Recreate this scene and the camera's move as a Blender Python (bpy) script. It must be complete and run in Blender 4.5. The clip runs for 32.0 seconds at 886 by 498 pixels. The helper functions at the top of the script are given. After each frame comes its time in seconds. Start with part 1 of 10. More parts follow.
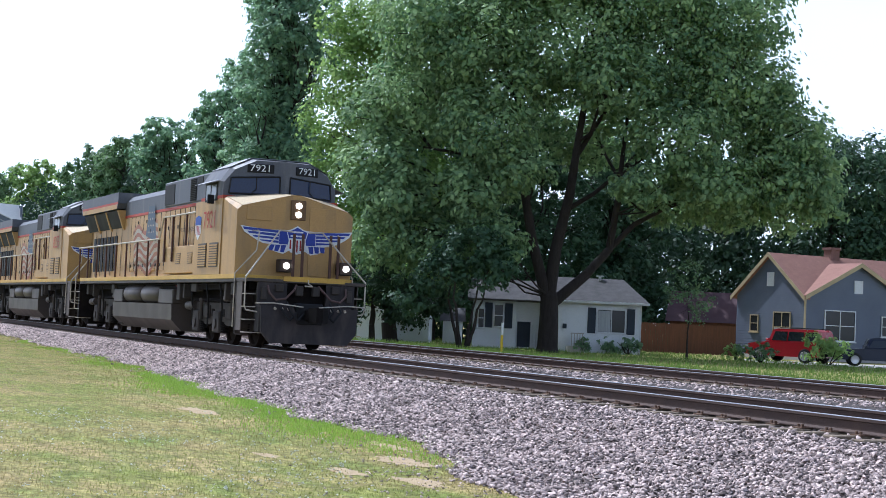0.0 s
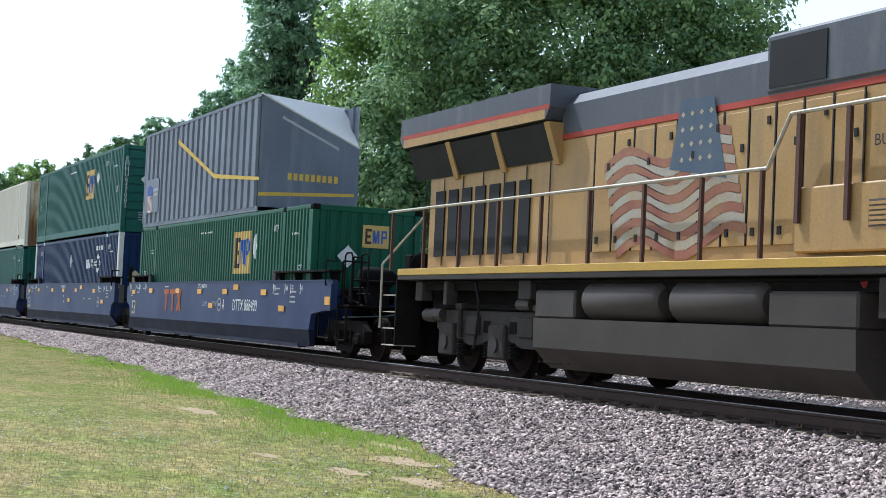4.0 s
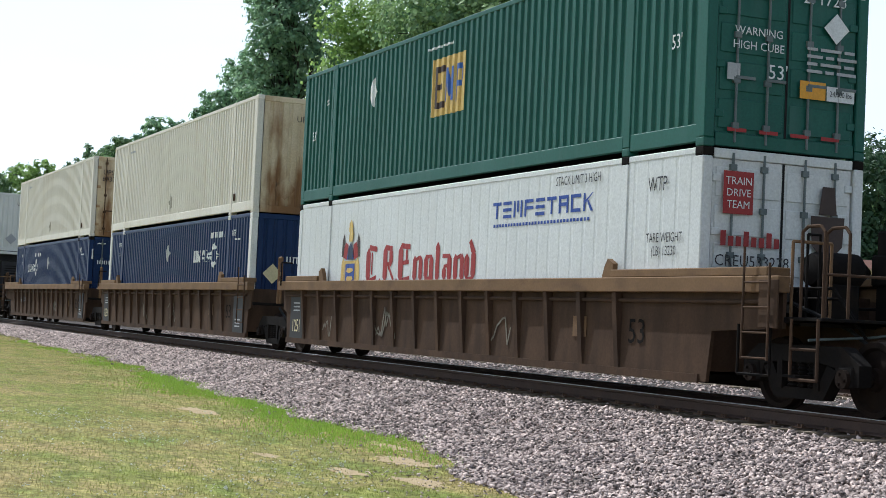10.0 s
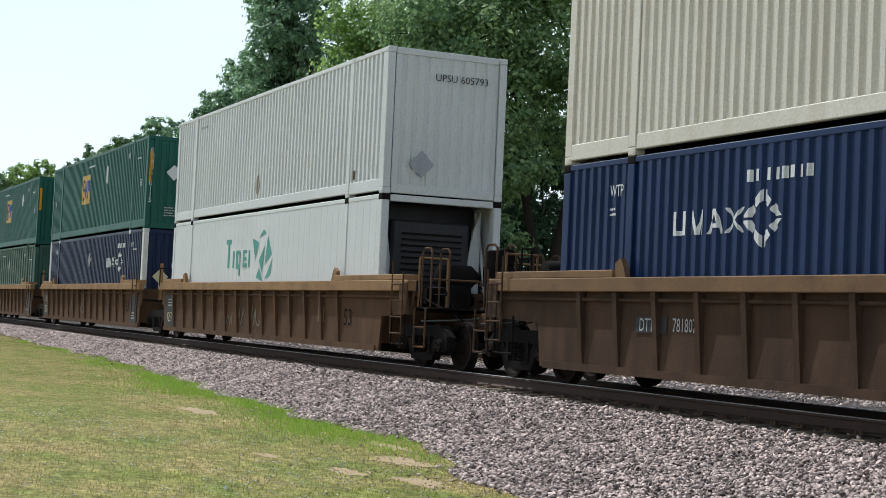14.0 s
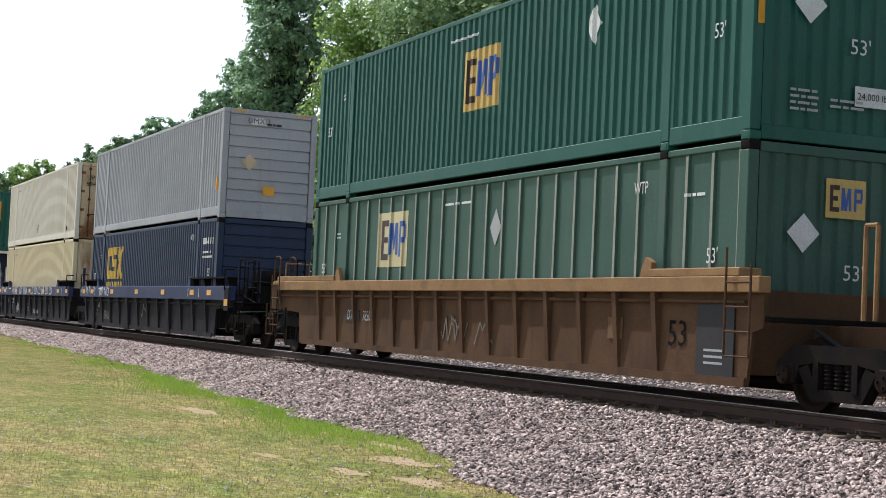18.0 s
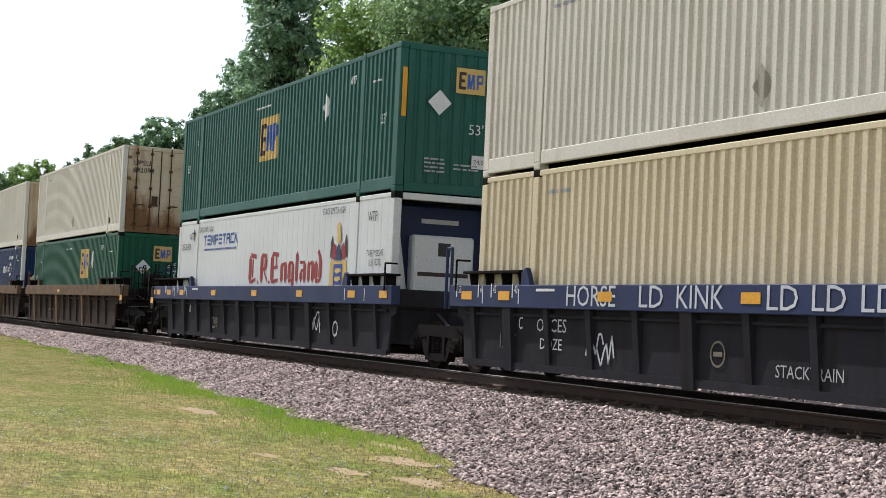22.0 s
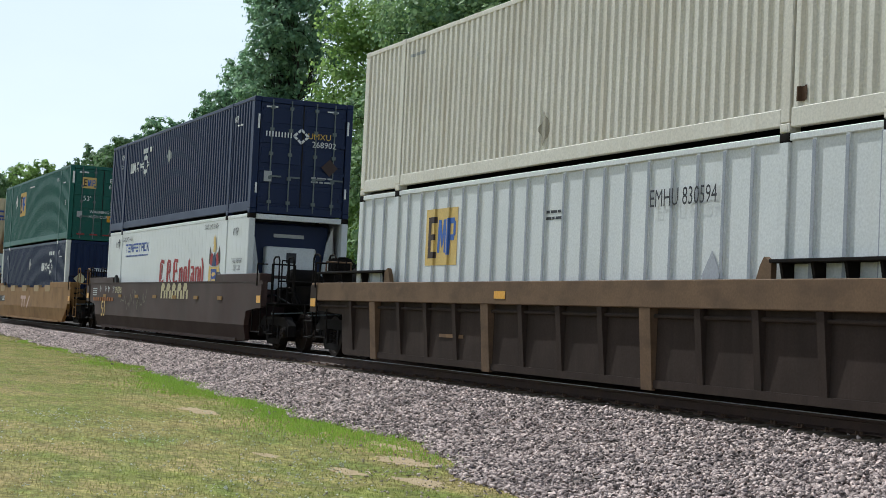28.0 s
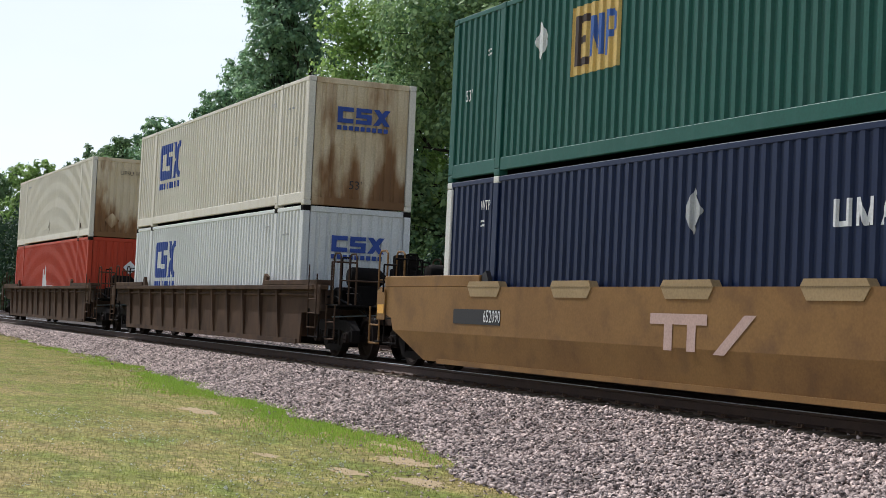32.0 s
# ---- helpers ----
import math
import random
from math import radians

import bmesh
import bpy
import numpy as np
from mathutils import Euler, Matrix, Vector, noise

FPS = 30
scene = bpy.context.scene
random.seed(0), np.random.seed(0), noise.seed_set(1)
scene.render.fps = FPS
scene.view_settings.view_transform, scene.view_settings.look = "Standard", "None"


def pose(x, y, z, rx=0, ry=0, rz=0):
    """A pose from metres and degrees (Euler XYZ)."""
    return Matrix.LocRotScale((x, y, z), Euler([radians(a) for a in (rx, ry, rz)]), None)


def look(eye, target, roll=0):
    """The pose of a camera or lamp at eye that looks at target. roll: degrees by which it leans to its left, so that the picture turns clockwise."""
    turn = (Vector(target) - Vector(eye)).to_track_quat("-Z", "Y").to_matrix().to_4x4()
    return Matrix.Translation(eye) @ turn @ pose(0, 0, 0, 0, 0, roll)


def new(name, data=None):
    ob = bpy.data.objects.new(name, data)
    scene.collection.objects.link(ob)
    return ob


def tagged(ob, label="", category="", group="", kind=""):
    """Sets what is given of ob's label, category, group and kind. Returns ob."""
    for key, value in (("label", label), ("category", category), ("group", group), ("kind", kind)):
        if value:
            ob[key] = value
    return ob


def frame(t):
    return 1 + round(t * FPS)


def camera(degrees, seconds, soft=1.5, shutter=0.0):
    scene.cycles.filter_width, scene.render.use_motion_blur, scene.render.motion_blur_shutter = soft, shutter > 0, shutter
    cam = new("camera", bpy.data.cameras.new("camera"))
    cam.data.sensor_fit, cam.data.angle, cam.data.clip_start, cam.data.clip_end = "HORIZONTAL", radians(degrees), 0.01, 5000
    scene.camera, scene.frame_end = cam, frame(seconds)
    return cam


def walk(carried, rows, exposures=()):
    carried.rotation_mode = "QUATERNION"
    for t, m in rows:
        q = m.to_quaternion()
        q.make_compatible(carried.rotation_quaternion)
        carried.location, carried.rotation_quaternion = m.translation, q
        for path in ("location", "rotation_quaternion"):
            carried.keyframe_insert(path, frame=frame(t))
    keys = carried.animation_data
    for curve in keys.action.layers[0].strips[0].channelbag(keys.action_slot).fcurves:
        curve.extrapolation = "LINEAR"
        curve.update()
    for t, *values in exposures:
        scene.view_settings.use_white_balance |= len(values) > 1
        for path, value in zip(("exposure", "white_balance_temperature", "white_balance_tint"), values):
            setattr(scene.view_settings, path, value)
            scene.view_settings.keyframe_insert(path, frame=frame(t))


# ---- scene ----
import itertools

# ------------------------------------------------------------ camera
EYE = (0.0, -12.565, 0.902)
YAW, PITCH, ROLL, LENS = 66.112, 2.5705, 2.6252, 31.39
AIM = (EYE[0] - 50 * math.sin(radians(YAW)) * math.cos(radians(PITCH)),
       EYE[1] + 50 * math.cos(radians(YAW)) * math.cos(radians(PITCH)),
       EYE[2] + 50 * math.sin(radians(PITCH)))
cam = camera(LENS, 32.0, soft=0.65)
walk(cam, [(0.0, look(EYE, AIM, ROLL)), (32.0, look(EYE, AIM, ROLL))], exposures=[
    (0.0, 0.04, 5350.0, 13.0), (3.0, 0.0, 5400.0, 11.0), (6.0, -0.04, 5650.0, 2.0), (7.0, -0.14, 5700.0, 3.0), (9.0, 0.01, 5750.0, 4.0), (11.0, -0.29, 5850.0, 7.0), (13.0, -0.24, 5800.0, 2.0),
    (14.0, -0.34, 5950.0, 6.0), (17.0, -0.24, 6100.0, 10.0), (19.0, -0.04, 6200.0, 13.0), (21.0, -0.02, 6200.0, 14.0), (23.0, -0.39, 6250.0, 12.0), (25.0, -0.39, 6200.0, 12.0), (28.0, -0.44, 5850.0, 4.0),
    (30.0, -0.39, 5950.0, 6.0), (32.0, -0.36, 6100.0, 11.0)])

# ------------------------------------------------------------ sky and sun
SUN_FROM = Vector((-0.58, -0.205, 0.80)).normalized()
world = bpy.data.worlds.new("sky")
scene.world = world
world.use_nodes = True
wn = world.node_tree.nodes
wl = world.node_tree.links
wn.clear()
w_out = wn.new("ShaderNodeOutputWorld")
w_bg = wn.new("ShaderNodeBackground")
w_sky = wn.new("ShaderNodeTexSky")
w_sky.sky_type = "NISHITA"
w_sky.sun_disc = False
w_sky.sun_elevation = math.asin(SUN_FROM.z)
w_sky.sun_rotation = math.atan2(SUN_FROM.x, SUN_FROM.y)
w_sky.dust_density = 3.0
w_gain = wn.new("ShaderNodeMix")
w_gain.data_type = "RGBA"
w_gain.blend_type = "MULTIPLY"
w_gain.inputs["Factor"].default_value = 1.0
w_gain.inputs["B"].default_value = (0.12, 0.12, 0.12, 1)
w_co = wn.new("ShaderNodeTexCoord")
w_map = wn.new("ShaderNodeMapping")
w_map.inputs["Scale"].default_value = (1.0, 1.0, 3.0)
w_noise = wn.new("ShaderNodeTexNoise")
w_noise.inputs["Scale"].default_value = 2.2
w_noise.inputs["Detail"].default_value = 6.0
w_ramp = wn.new("ShaderNodeValToRGB")
w_ramp.color_ramp.elements[0].position = 0.38
w_ramp.color_ramp.elements[0].color = (0.80, 0.80, 0.80, 1)
w_ramp.color_ramp.elements[1].position = 0.62
w_ramp.color_ramp.elements[1].color = (0.97, 0.97, 0.97, 1)
w_mix = wn.new("ShaderNodeMix")
w_mix.data_type = "RGBA"
w_mix.inputs["B"].default_value = (1.34, 1.42, 1.52, 1)
w_sep = wn.new("ShaderNodeSeparateXYZ")
w_low = wn.new("ShaderNodeMapRange")
w_low.inputs["From Min"].default_value = 0.10
w_low.inputs["From Max"].default_value = 0.55
w_low.inputs["To Min"].default_value = 1.0
w_low.inputs["To Max"].default_value = 0.08
w_thick = wn.new("ShaderNodeMath")
w_thick.operation = "MULTIPLY"
wl.new(w_sky.outputs[0], w_gain.inputs["A"])
wl.new(w_co.outputs["Generated"], w_map.inputs["Vector"])
wl.new(w_map.outputs[0], w_noise.inputs["Vector"])
wl.new(w_noise.outputs["Fac"], w_ramp.inputs[0])
wl.new(w_co.outputs["Generated"], w_sep.inputs[0])
wl.new(w_sep.outputs["Z"], w_low.inputs["Value"])
wl.new(w_low.outputs["Result"], w_thick.inputs[0])
wl.new(w_ramp.outputs[0], w_thick.inputs[1])
wl.new(w_thick.outputs[0], w_mix.inputs["Factor"])
wl.new(w_gain.outputs["Result"], w_mix.inputs["A"])
wl.new(w_mix.outputs["Result"], w_bg.inputs["Color"])
w_bg.inputs["Strength"].default_value = 1.0
wl.new(w_bg.outputs[0], w_out.inputs[0])

sun_data = bpy.data.lights.new("sun", "SUN")
sun_data.energy = 4.9
sun_data.angle = radians(0.6)
sun_data.color = (1.0, 0.975, 0.93)
sun = new("sun", sun_data)
sun.matrix_world = look(SUN_FROM * 60, (0, 0, 0))

# ------------------------------------------------------------ materials
MATS = {}


def mat(name, base, rough=0.6, metal=0.0, alt=None, scale=1.2, spread=0.5, fine=30.0, bump=0.0, stretch=(1, 1, 1),
        dirt=None, dirt_amount=0.0, dirt_scale=(5, 5, 0.5), island=0.0, glow=None, sheen_spec=0.3, rust_low=0.0, offset=None):
    """A painted, stony, woody or earthen surface: two colours by a broad noise, a fine grain, streaks of dirt, a relief."""
    if name in MATS:
        return MATS[name]
    m = bpy.data.materials.new(name)
    m.use_nodes = True
    n, l = m.node_tree.nodes, m.node_tree.links
    bsdf = n["Principled BSDF"]
    bsdf.inputs["Roughness"].default_value = rough
    bsdf.inputs["Metallic"].default_value = metal
    bsdf.inputs["Specular IOR Level"].default_value = sheen_spec
    co = n.new("ShaderNodeTexCoord")
    info = n.new("ShaderNodeObjectInfo")
    shift = n.new("ShaderNodeVectorMath")
    shift.operation = "MULTIPLY_ADD"
    shift.inputs[1].default_value = (37.0, 23.0, 51.0)
    if offset is None:
        l.new(info.outputs["Random"], shift.inputs[0])
    else:
        shift.inputs[0].default_value = (offset, offset, offset)
    l.new(co.outputs["Object"], shift.inputs[2])
    mp = n.new("ShaderNodeMapping")
    mp.inputs["Scale"].default_value = stretch
    l.new(shift.outputs[0], mp.inputs["Vector"])

    def noise_of(sc, detail, source):
        t = n.new("ShaderNodeTexNoise")
        t.inputs["Scale"].default_value = sc
        t.inputs["Detail"].default_value = detail
        l.new(source, t.inputs["Vector"])
        return t.outputs["Fac"]

    def ramp_of(source, a, b):
        r = n.new("ShaderNodeMapRange")
        r.inputs["From Min"].default_value = a
        r.inputs["From Max"].default_value = b
        l.new(source, r.inputs["Value"])
        return r.outputs["Result"]

    def mix_of(fac, a, b):
        x = n.new("ShaderNodeMix")
        x.data_type = "RGBA"
        l.new(fac, x.inputs["Factor"])
        for sock, val in (("A", a), ("B", b)):
            if isinstance(val, tuple):
                x.inputs[sock].default_value = (*val[:3], 1)
            else:
                l.new(val, x.inputs[sock])
        return x.outputs["Result"]

    base = tuple(base)
    alt = tuple(alt) if alt else tuple(c * 0.75 for c in base)
    broad = noise_of(scale, 5.0, mp.outputs[0])
    grain = noise_of(fine, 3.0, mp.outputs[0])
    col = mix_of(ramp_of(broad, 0.5 - spread / 2, 0.5 + spread / 2), base, alt)
    dark = mix_of(ramp_of(grain, 0.2, 0.8), (0.72, 0.72, 0.72), (1.22, 1.22, 1.22))
    mul = n.new("ShaderNodeMix")
    mul.data_type = "RGBA"
    mul.blend_type = "MULTIPLY"
    mul.inputs["Factor"].default_value = 0.6
    l.new(col, mul.inputs["A"])
    l.new(dark, mul.inputs["B"])
    col = mul.outputs["Result"]
    if island:
        geo = n.new("ShaderNodeNewGeometry")
        ir = n.new("ShaderNodeMapRange")
        ir.inputs["To Min"].default_value = 1 - island
        ir.inputs["To Max"].default_value = 1 + island
        l.new(geo.outputs["Random Per Island"], ir.inputs["Value"])
        mi = n.new("ShaderNodeVectorMath")
        mi.operation = "SCALE"
        l.new(col, mi.inputs[0])
        l.new(ir.outputs["Result"], mi.inputs["Scale"])
        col = mi.outputs[0]
    if dirt:
        dm = n.new("ShaderNodeMapping")
        dm.inputs["Scale"].default_value = dirt_scale
        l.new(shift.outputs[0], dm.inputs["Vector"])
        streak = noise_of(1.0, 6.0, dm.outputs[0])
        if rust_low:
            sp = n.new("ShaderNodeSeparateXYZ")
            l.new(co.outputs["Object"], sp.inputs[0])
            rl = n.new("ShaderNodeMapRange")
            rl.inputs["From Min"].default_value = 1.5
            rl.inputs["From Max"].default_value = 0.1
            rl.inputs["To Max"].default_value = rust_low
            l.new(sp.outputs["Z"], rl.inputs["Value"])
            ra = n.new("ShaderNodeMath")
            ra.operation = "ADD"
            l.new(streak, ra.inputs[0])
            l.new(rl.outputs["Result"], ra.inputs[1])
            streak = ra.outputs[0]
        lo = 0.62 - 0.35 * dirt_amount
        fac = ramp_of(streak, lo, lo + 0.22)
        if rust_low:
            col = mix_of(ramp_of(streak, lo - 0.08, lo + 0.12), col, (0.26, 0.14, 0.065))
        sc = n.new("ShaderNodeMath")
        sc.operation = "MULTIPLY"
        sc.inputs[1].default_value = min(0.92, 0.35 + 0.6 * dirt_amount)
        l.new(fac, sc.inputs[0])
        col = mix_of(sc.outputs[0], col, tuple(dirt))
    l.new(col, bsdf.inputs["Base Color"])
    rr = n.new("ShaderNodeMapRange")
    rr.inputs["To Min"].default_value = max(0.03, rough - 0.1)
    rr.inputs["To Max"].default_value = min(1.0, rough + 0.12)
    l.new(broad, rr.inputs["Value"])
    l.new(rr.outputs["Result"], bsdf.inputs["Roughness"])
    if bump:
        b = n.new("ShaderNodeBump")
        b.inputs["Strength"].default_value = min(1.0, bump)
        b.inputs["Distance"].default_value = 0.02
        l.new(grain, b.inputs["Height"])
        l.new(b.outputs[0], bsdf.inputs["Normal"])
    if glow:
        bsdf.inputs["Emission Color"].default_value = (*glow[:3], 1)
        bsdf.inputs["Emission Strength"].default_value = glow[3]
    MATS[name] = m
    return m


def leafy(name, base, alt, trans=0.35):
    """Foliage: light passes through the leaves, and each leaf has its own tone."""
    if name in MATS:
        return MATS[name]
    m = bpy.data.materials.new(name)
    m.use_nodes = True
    n, l = m.node_tree.nodes, m.node_tree.links
    bsdf = n["Principled BSDF"]
    out = n["Material Output"]
    geo = n.new("ShaderNodeNewGeometry")
    co = n.new("ShaderNodeTexCoord")
    no = n.new("ShaderNodeTexNoise")
    no.inputs["Scale"].default_value = 0.35
    no.inputs["Detail"].default_value = 4.0
    l.new(co.outputs["Object"], no.inputs["Vector"])
    ad = n.new("ShaderNodeMath")
    ad.operation = "ADD"
    l.new(geo.outputs["Random Per Island"], ad.inputs[0])
    l.new(no.outputs["Fac"], ad.inputs[1])
    mr = n.new("ShaderNodeMapRange")
    mr.inputs["From Min"].default_value = 0.3
    mr.inputs["From Max"].default_value = 1.7
    l.new(ad.outputs[0], mr.inputs["Value"])
    mx = n.new("ShaderNodeMix")
    mx.data_type = "RGBA"
    mx.inputs["A"].default_value = (*base, 1)
    mx.inputs["B"].default_value = (*alt, 1)
    l.new(mr.outputs["Result"], mx.inputs["Factor"])
    l.new(mx.outputs["Result"], bsdf.inputs["Base Color"])
    bsdf.inputs["Roughness"].default_value = 0.6
    bsdf.inputs["Specular IOR Level"].default_value = 0.25
    tr = n.new("ShaderNodeBsdfTranslucent")
    l.new(mx.outputs["Result"], tr.inputs["Color"])
    sh = n.new("ShaderNodeMixShader")
    sh.inputs[0].default_value = trans
    l.new(bsdf.outputs[0], sh.inputs[1])
    l.new(tr.outputs[0], sh.inputs[2])
    l.new(sh.outputs[0], out.inputs["Surface"])
    MATS[name] = m
    return m


def glass(name, tint=(0.02, 0.025, 0.03)):
    return mat(name, tint, rough=0.06, alt=tuple(c * 1.4 for c in tint), scale=0.6, sheen_spec=0.8)


# ------------------------------------------------------------ mesh tools
class MB:
    """Collects vertices and faces of one mesh."""

    def __init__(self):
        self.v, self.f = [], []

    def add(self, verts, faces):
        o = len(self.v)
        self.v.extend(verts)
        self.f.extend([tuple(i + o for i in q) for q in faces])
        return self

    def box(self, x0, x1, y0, y1, z0, z1, c=0.0):
        if c <= 0:
            vs = [(x, y, z) for x in (x0, x1) for y in (y0, y1) for z in (z0, z1)]
            fs = [(0, 1, 3, 2), (4, 6, 7, 5), (0, 4, 5, 1), (2, 3, 7, 6), (0, 2, 6, 4), (1, 5, 7, 3)]
            return self.add(vs, fs)
        lo, hi = (x0, y0, z0), (x1, y1, z1)
        vs, idx = [], {}
        for sx, sy, sz in itertools.product((0, 1), repeat=3):
            s = (sx, sy, sz)
            for ax in range(3):
                p = []
                for k in range(3):
                    edge = hi[k] if s[k] else lo[k]
                    p.append(edge if k == ax else edge - c * (1 if s[k] else -1))
                idx[(s, ax)] = len(vs)
                vs.append(tuple(p))
        fs = []
        for ax in range(3):
            a, b = (ax + 1) % 3, (ax + 2) % 3
            for side in (0, 1):
                ring = []
                for u, w in ((0, 0), (1, 0), (1, 1), (0, 1)):
                    s = [0, 0, 0]
                    s[ax], s[a], s[b] = side, u, w
                    ring.append(idx[(tuple(s), ax)])
                fs.append(tuple(ring if side else ring[::-1]))
            for u, w in itertools.product((0, 1), repeat=2):
                s0, s1 = [0, 0, 0], [0, 0, 0]
                s0[a] = s1[a] = u
                s0[b] = s1[b] = w
                s0[ax], s1[ax] = 0, 1
                q = (idx[(tuple(s0), a)], idx[(tuple(s1), a)], idx[(tuple(s1), b)], idx[(tuple(s0), b)])
                fs.append(q if (u == w) else q[::-1])
        for s in itertools.product((0, 1), repeat=3):
            t = tuple(idx[(s, ax)] for ax in range(3))
            fs.append(t if sum(s) % 2 else t[::-1])
        return self.add(vs, fs)

    def prism(self, pts, axis, a, b):
        """A polygon drawn in the plane across an axis ('x': y,z; 'y': x,z; 'z': x,y), pulled from a to b."""
        n = len(pts)

        def put(p, h):
            return (h, *p) if axis == "x" else (p[0], h, p[1]) if axis == "y" else (*p, h)
        vs = [put(p, a) for p in pts] + [put(p, b) for p in pts]
        fs = [tuple(range(n)), tuple(range(2 * n - 1, n - 1, -1))]
        fs += [(i, i + n, (i + 1) % n + n, (i + 1) % n) for i in range(n)]
        return self.add(vs, fs)

    def cyl(self, p0, p1, r, n=10, r1=None, caps=True):
        p0, p1 = Vector(p0), Vector(p1)
        d = (p1 - p0).normalized()
        u = d.orthogonal().normalized()
        w = d.cross(u)
        r1 = r if r1 is None else r1
        vs = []
        for p, q in ((p0, r), (p1, r1)):
            for k in range(n):
                a = 2 * math.pi * k / n
                vs.append(tuple(p + (u * math.cos(a) + w * math.sin(a)) * q))
        fs = [(k, (k + 1) % n, n + (k + 1) % n, n + k) for k in range(n)]
        if caps:
            fs += [tuple(range(n - 1, -1, -1)), tuple(range(n, 2 * n))]
        return self.add(vs, fs)

    def tube(self, pts, r, n=6):
        for a, b in zip(pts[:-1], pts[1:]):
            self.cyl(a, b, r, n)
        return self

    def ring(self, c, big, small, n=20, m=6):
        """A hoop in the plane across x."""
        vs = []
        for k in range(n):
            a = 2 * math.pi * k / n
            for j in range(m):
                b = 2 * math.pi * j / m
                q = big + small * math.cos(b)
                vs.append((c[0] + small * math.sin(b), c[1] + q * math.cos(a), c[2] + q * math.sin(a)))
        return self.add(vs, [(k * m + j, k * m + (j + 1) % m, ((k + 1) % n) * m + (j + 1) % m, ((k + 1) % n) * m + j) for k in range(n) for j in range(m)])

    def lathe(self, prof, axis="y", n=20, at=(0, 0, 0)):
        """A profile of (radius, height) turned about an axis."""
        vs = []
        for r, h in prof:
            for k in range(n):
                a = 2 * math.pi * k / n
                c, s = r * math.cos(a), r * math.sin(a)
                p = (c, h, s) if axis == "y" else (h, c, s) if axis == "x" else (c, s, h)
                vs.append((p[0] + at[0], p[1] + at[1], p[2] + at[2]))
        fs = []
        for i in range(len(prof) - 1):
            fs += [(i * n + k, i * n + (k + 1) % n, (i + 1) * n + (k + 1) % n, (i + 1) * n + k) for k in range(n)]
        fs += [tuple(range(n)), tuple(range(len(prof) * n - 1, (len(prof) - 1) * n - 1, -1))]
        return self.add(vs, fs)

    def mesh(self, name, material=None, smooth=False):
        me = bpy.data.meshes.new(name)
        me.from_pydata(self.v, [], self.f)
        bm = bmesh.new()
        bm.from_mesh(me)
        bmesh.ops.recalc_face_normals(bm, faces=bm.faces)
        bm.to_mesh(me)
        bm.free()
        if material:
            me.materials.append(material)
        if smooth:
            me.shade_smooth()
            me.set_sharp_from_angle(angle=radians(40))
        me.update()
        return me


SMALL_MARKS = ("stencil", "logo_line", "reflective_tape", "end_logo_line", "warning_strip", "graffiti")


def part(name, mesh, material, parent, label="", at=(0, 0, 0), smooth=False):
    """Links a mesh (or what an MB holds) as one part under a thing or a part."""
    if isinstance(mesh, MB):
        mesh = mesh.mesh(name, material, smooth)
    elif material and not mesh.materials:
        mesh.materials.append(material)
    ob = new(name, mesh)
    ob.parent = parent
    ob.location = at
    if label:
        ob["label"] = label
    if name in SMALL_MARKS:
        ob["kind"] = "stuff"
    return ob


def thing(name, label, category, group="", kind="", at=(0, 0, 0), turn=0.0):
    ob = new(name)
    ob.empty_display_size = 0.3
    ob.location = at
    ob.rotation_euler = (0, 0, radians(turn))
    return tagged(ob, label, category, group, kind)


def quad_cloud(name, centres, sizes, rng, material, droop=0.0, slim=0.6, out=None):
    """Many small pointed leaves as one mesh; out: which way each leaf's face tends to look."""
    n = len(centres)
    if out is not None:
        nn = out + rng.normal(size=(n, 3)) * 0.55 + np.array([0, 0, 0.8])
        nn /= np.linalg.norm(nn, axis=1)[:, None]
        d = rng.normal(size=(n, 3))
        d[:, 2] -= droop
        d -= nn * np.sum(d * nn, axis=1)[:, None]
        d /= np.linalg.norm(d, axis=1)[:, None]
        e = np.cross(nn, d)
        s = np.asarray(sizes)[:, None]
        v = np.stack([centres - d * s * 0.5, centres + e * s * slim * 0.5, centres + d * s * 0.5, centres - e * s * slim * 0.5], 1)
        return raw_mesh(name, v.reshape(-1, 3), np.arange(4 * n).reshape(-1, 4), material)
    d = rng.normal(size=(n, 3))
    d[:, 2] -= droop
    d /= np.linalg.norm(d, axis=1)[:, None]
    e = rng.normal(size=(n, 3))
    e -= d * np.sum(d * e, axis=1)[:, None]
    e /= np.linalg.norm(e, axis=1)[:, None]
    s = np.asarray(sizes)[:, None]
    v = np.empty((n, 4, 3))
    v[:, 0] = centres - d * s * 0.5
    v[:, 1] = centres + e * s * slim * 0.5
    v[:, 2] = centres + d * s * 0.5
    v[:, 3] = centres - e * s * slim * 0.5
    return raw_mesh(name, v.reshape(-1, 3), np.arange(4 * n).reshape(-1, 4), material)


def raw_mesh(name, v, f, material):
    me = bpy.data.meshes.new(name)
    k = f.shape[1]
    me.vertices.add(len(v))
    me.vertices.foreach_set("co", np.ascontiguousarray(v, dtype=np.float32).ravel())
    me.loops.add(f.size)
    me.loops.foreach_set("vertex_index", np.ascontiguousarray(f, dtype=np.int32).ravel())
    me.polygons.add(len(f))
    me.polygons.foreach_set("loop_start", np.arange(0, f.size, k, dtype=np.int32))
    me.materials.append(material)
    me.update(calc_edges=True)
    me.validate()
    return me


TEXTS = {}


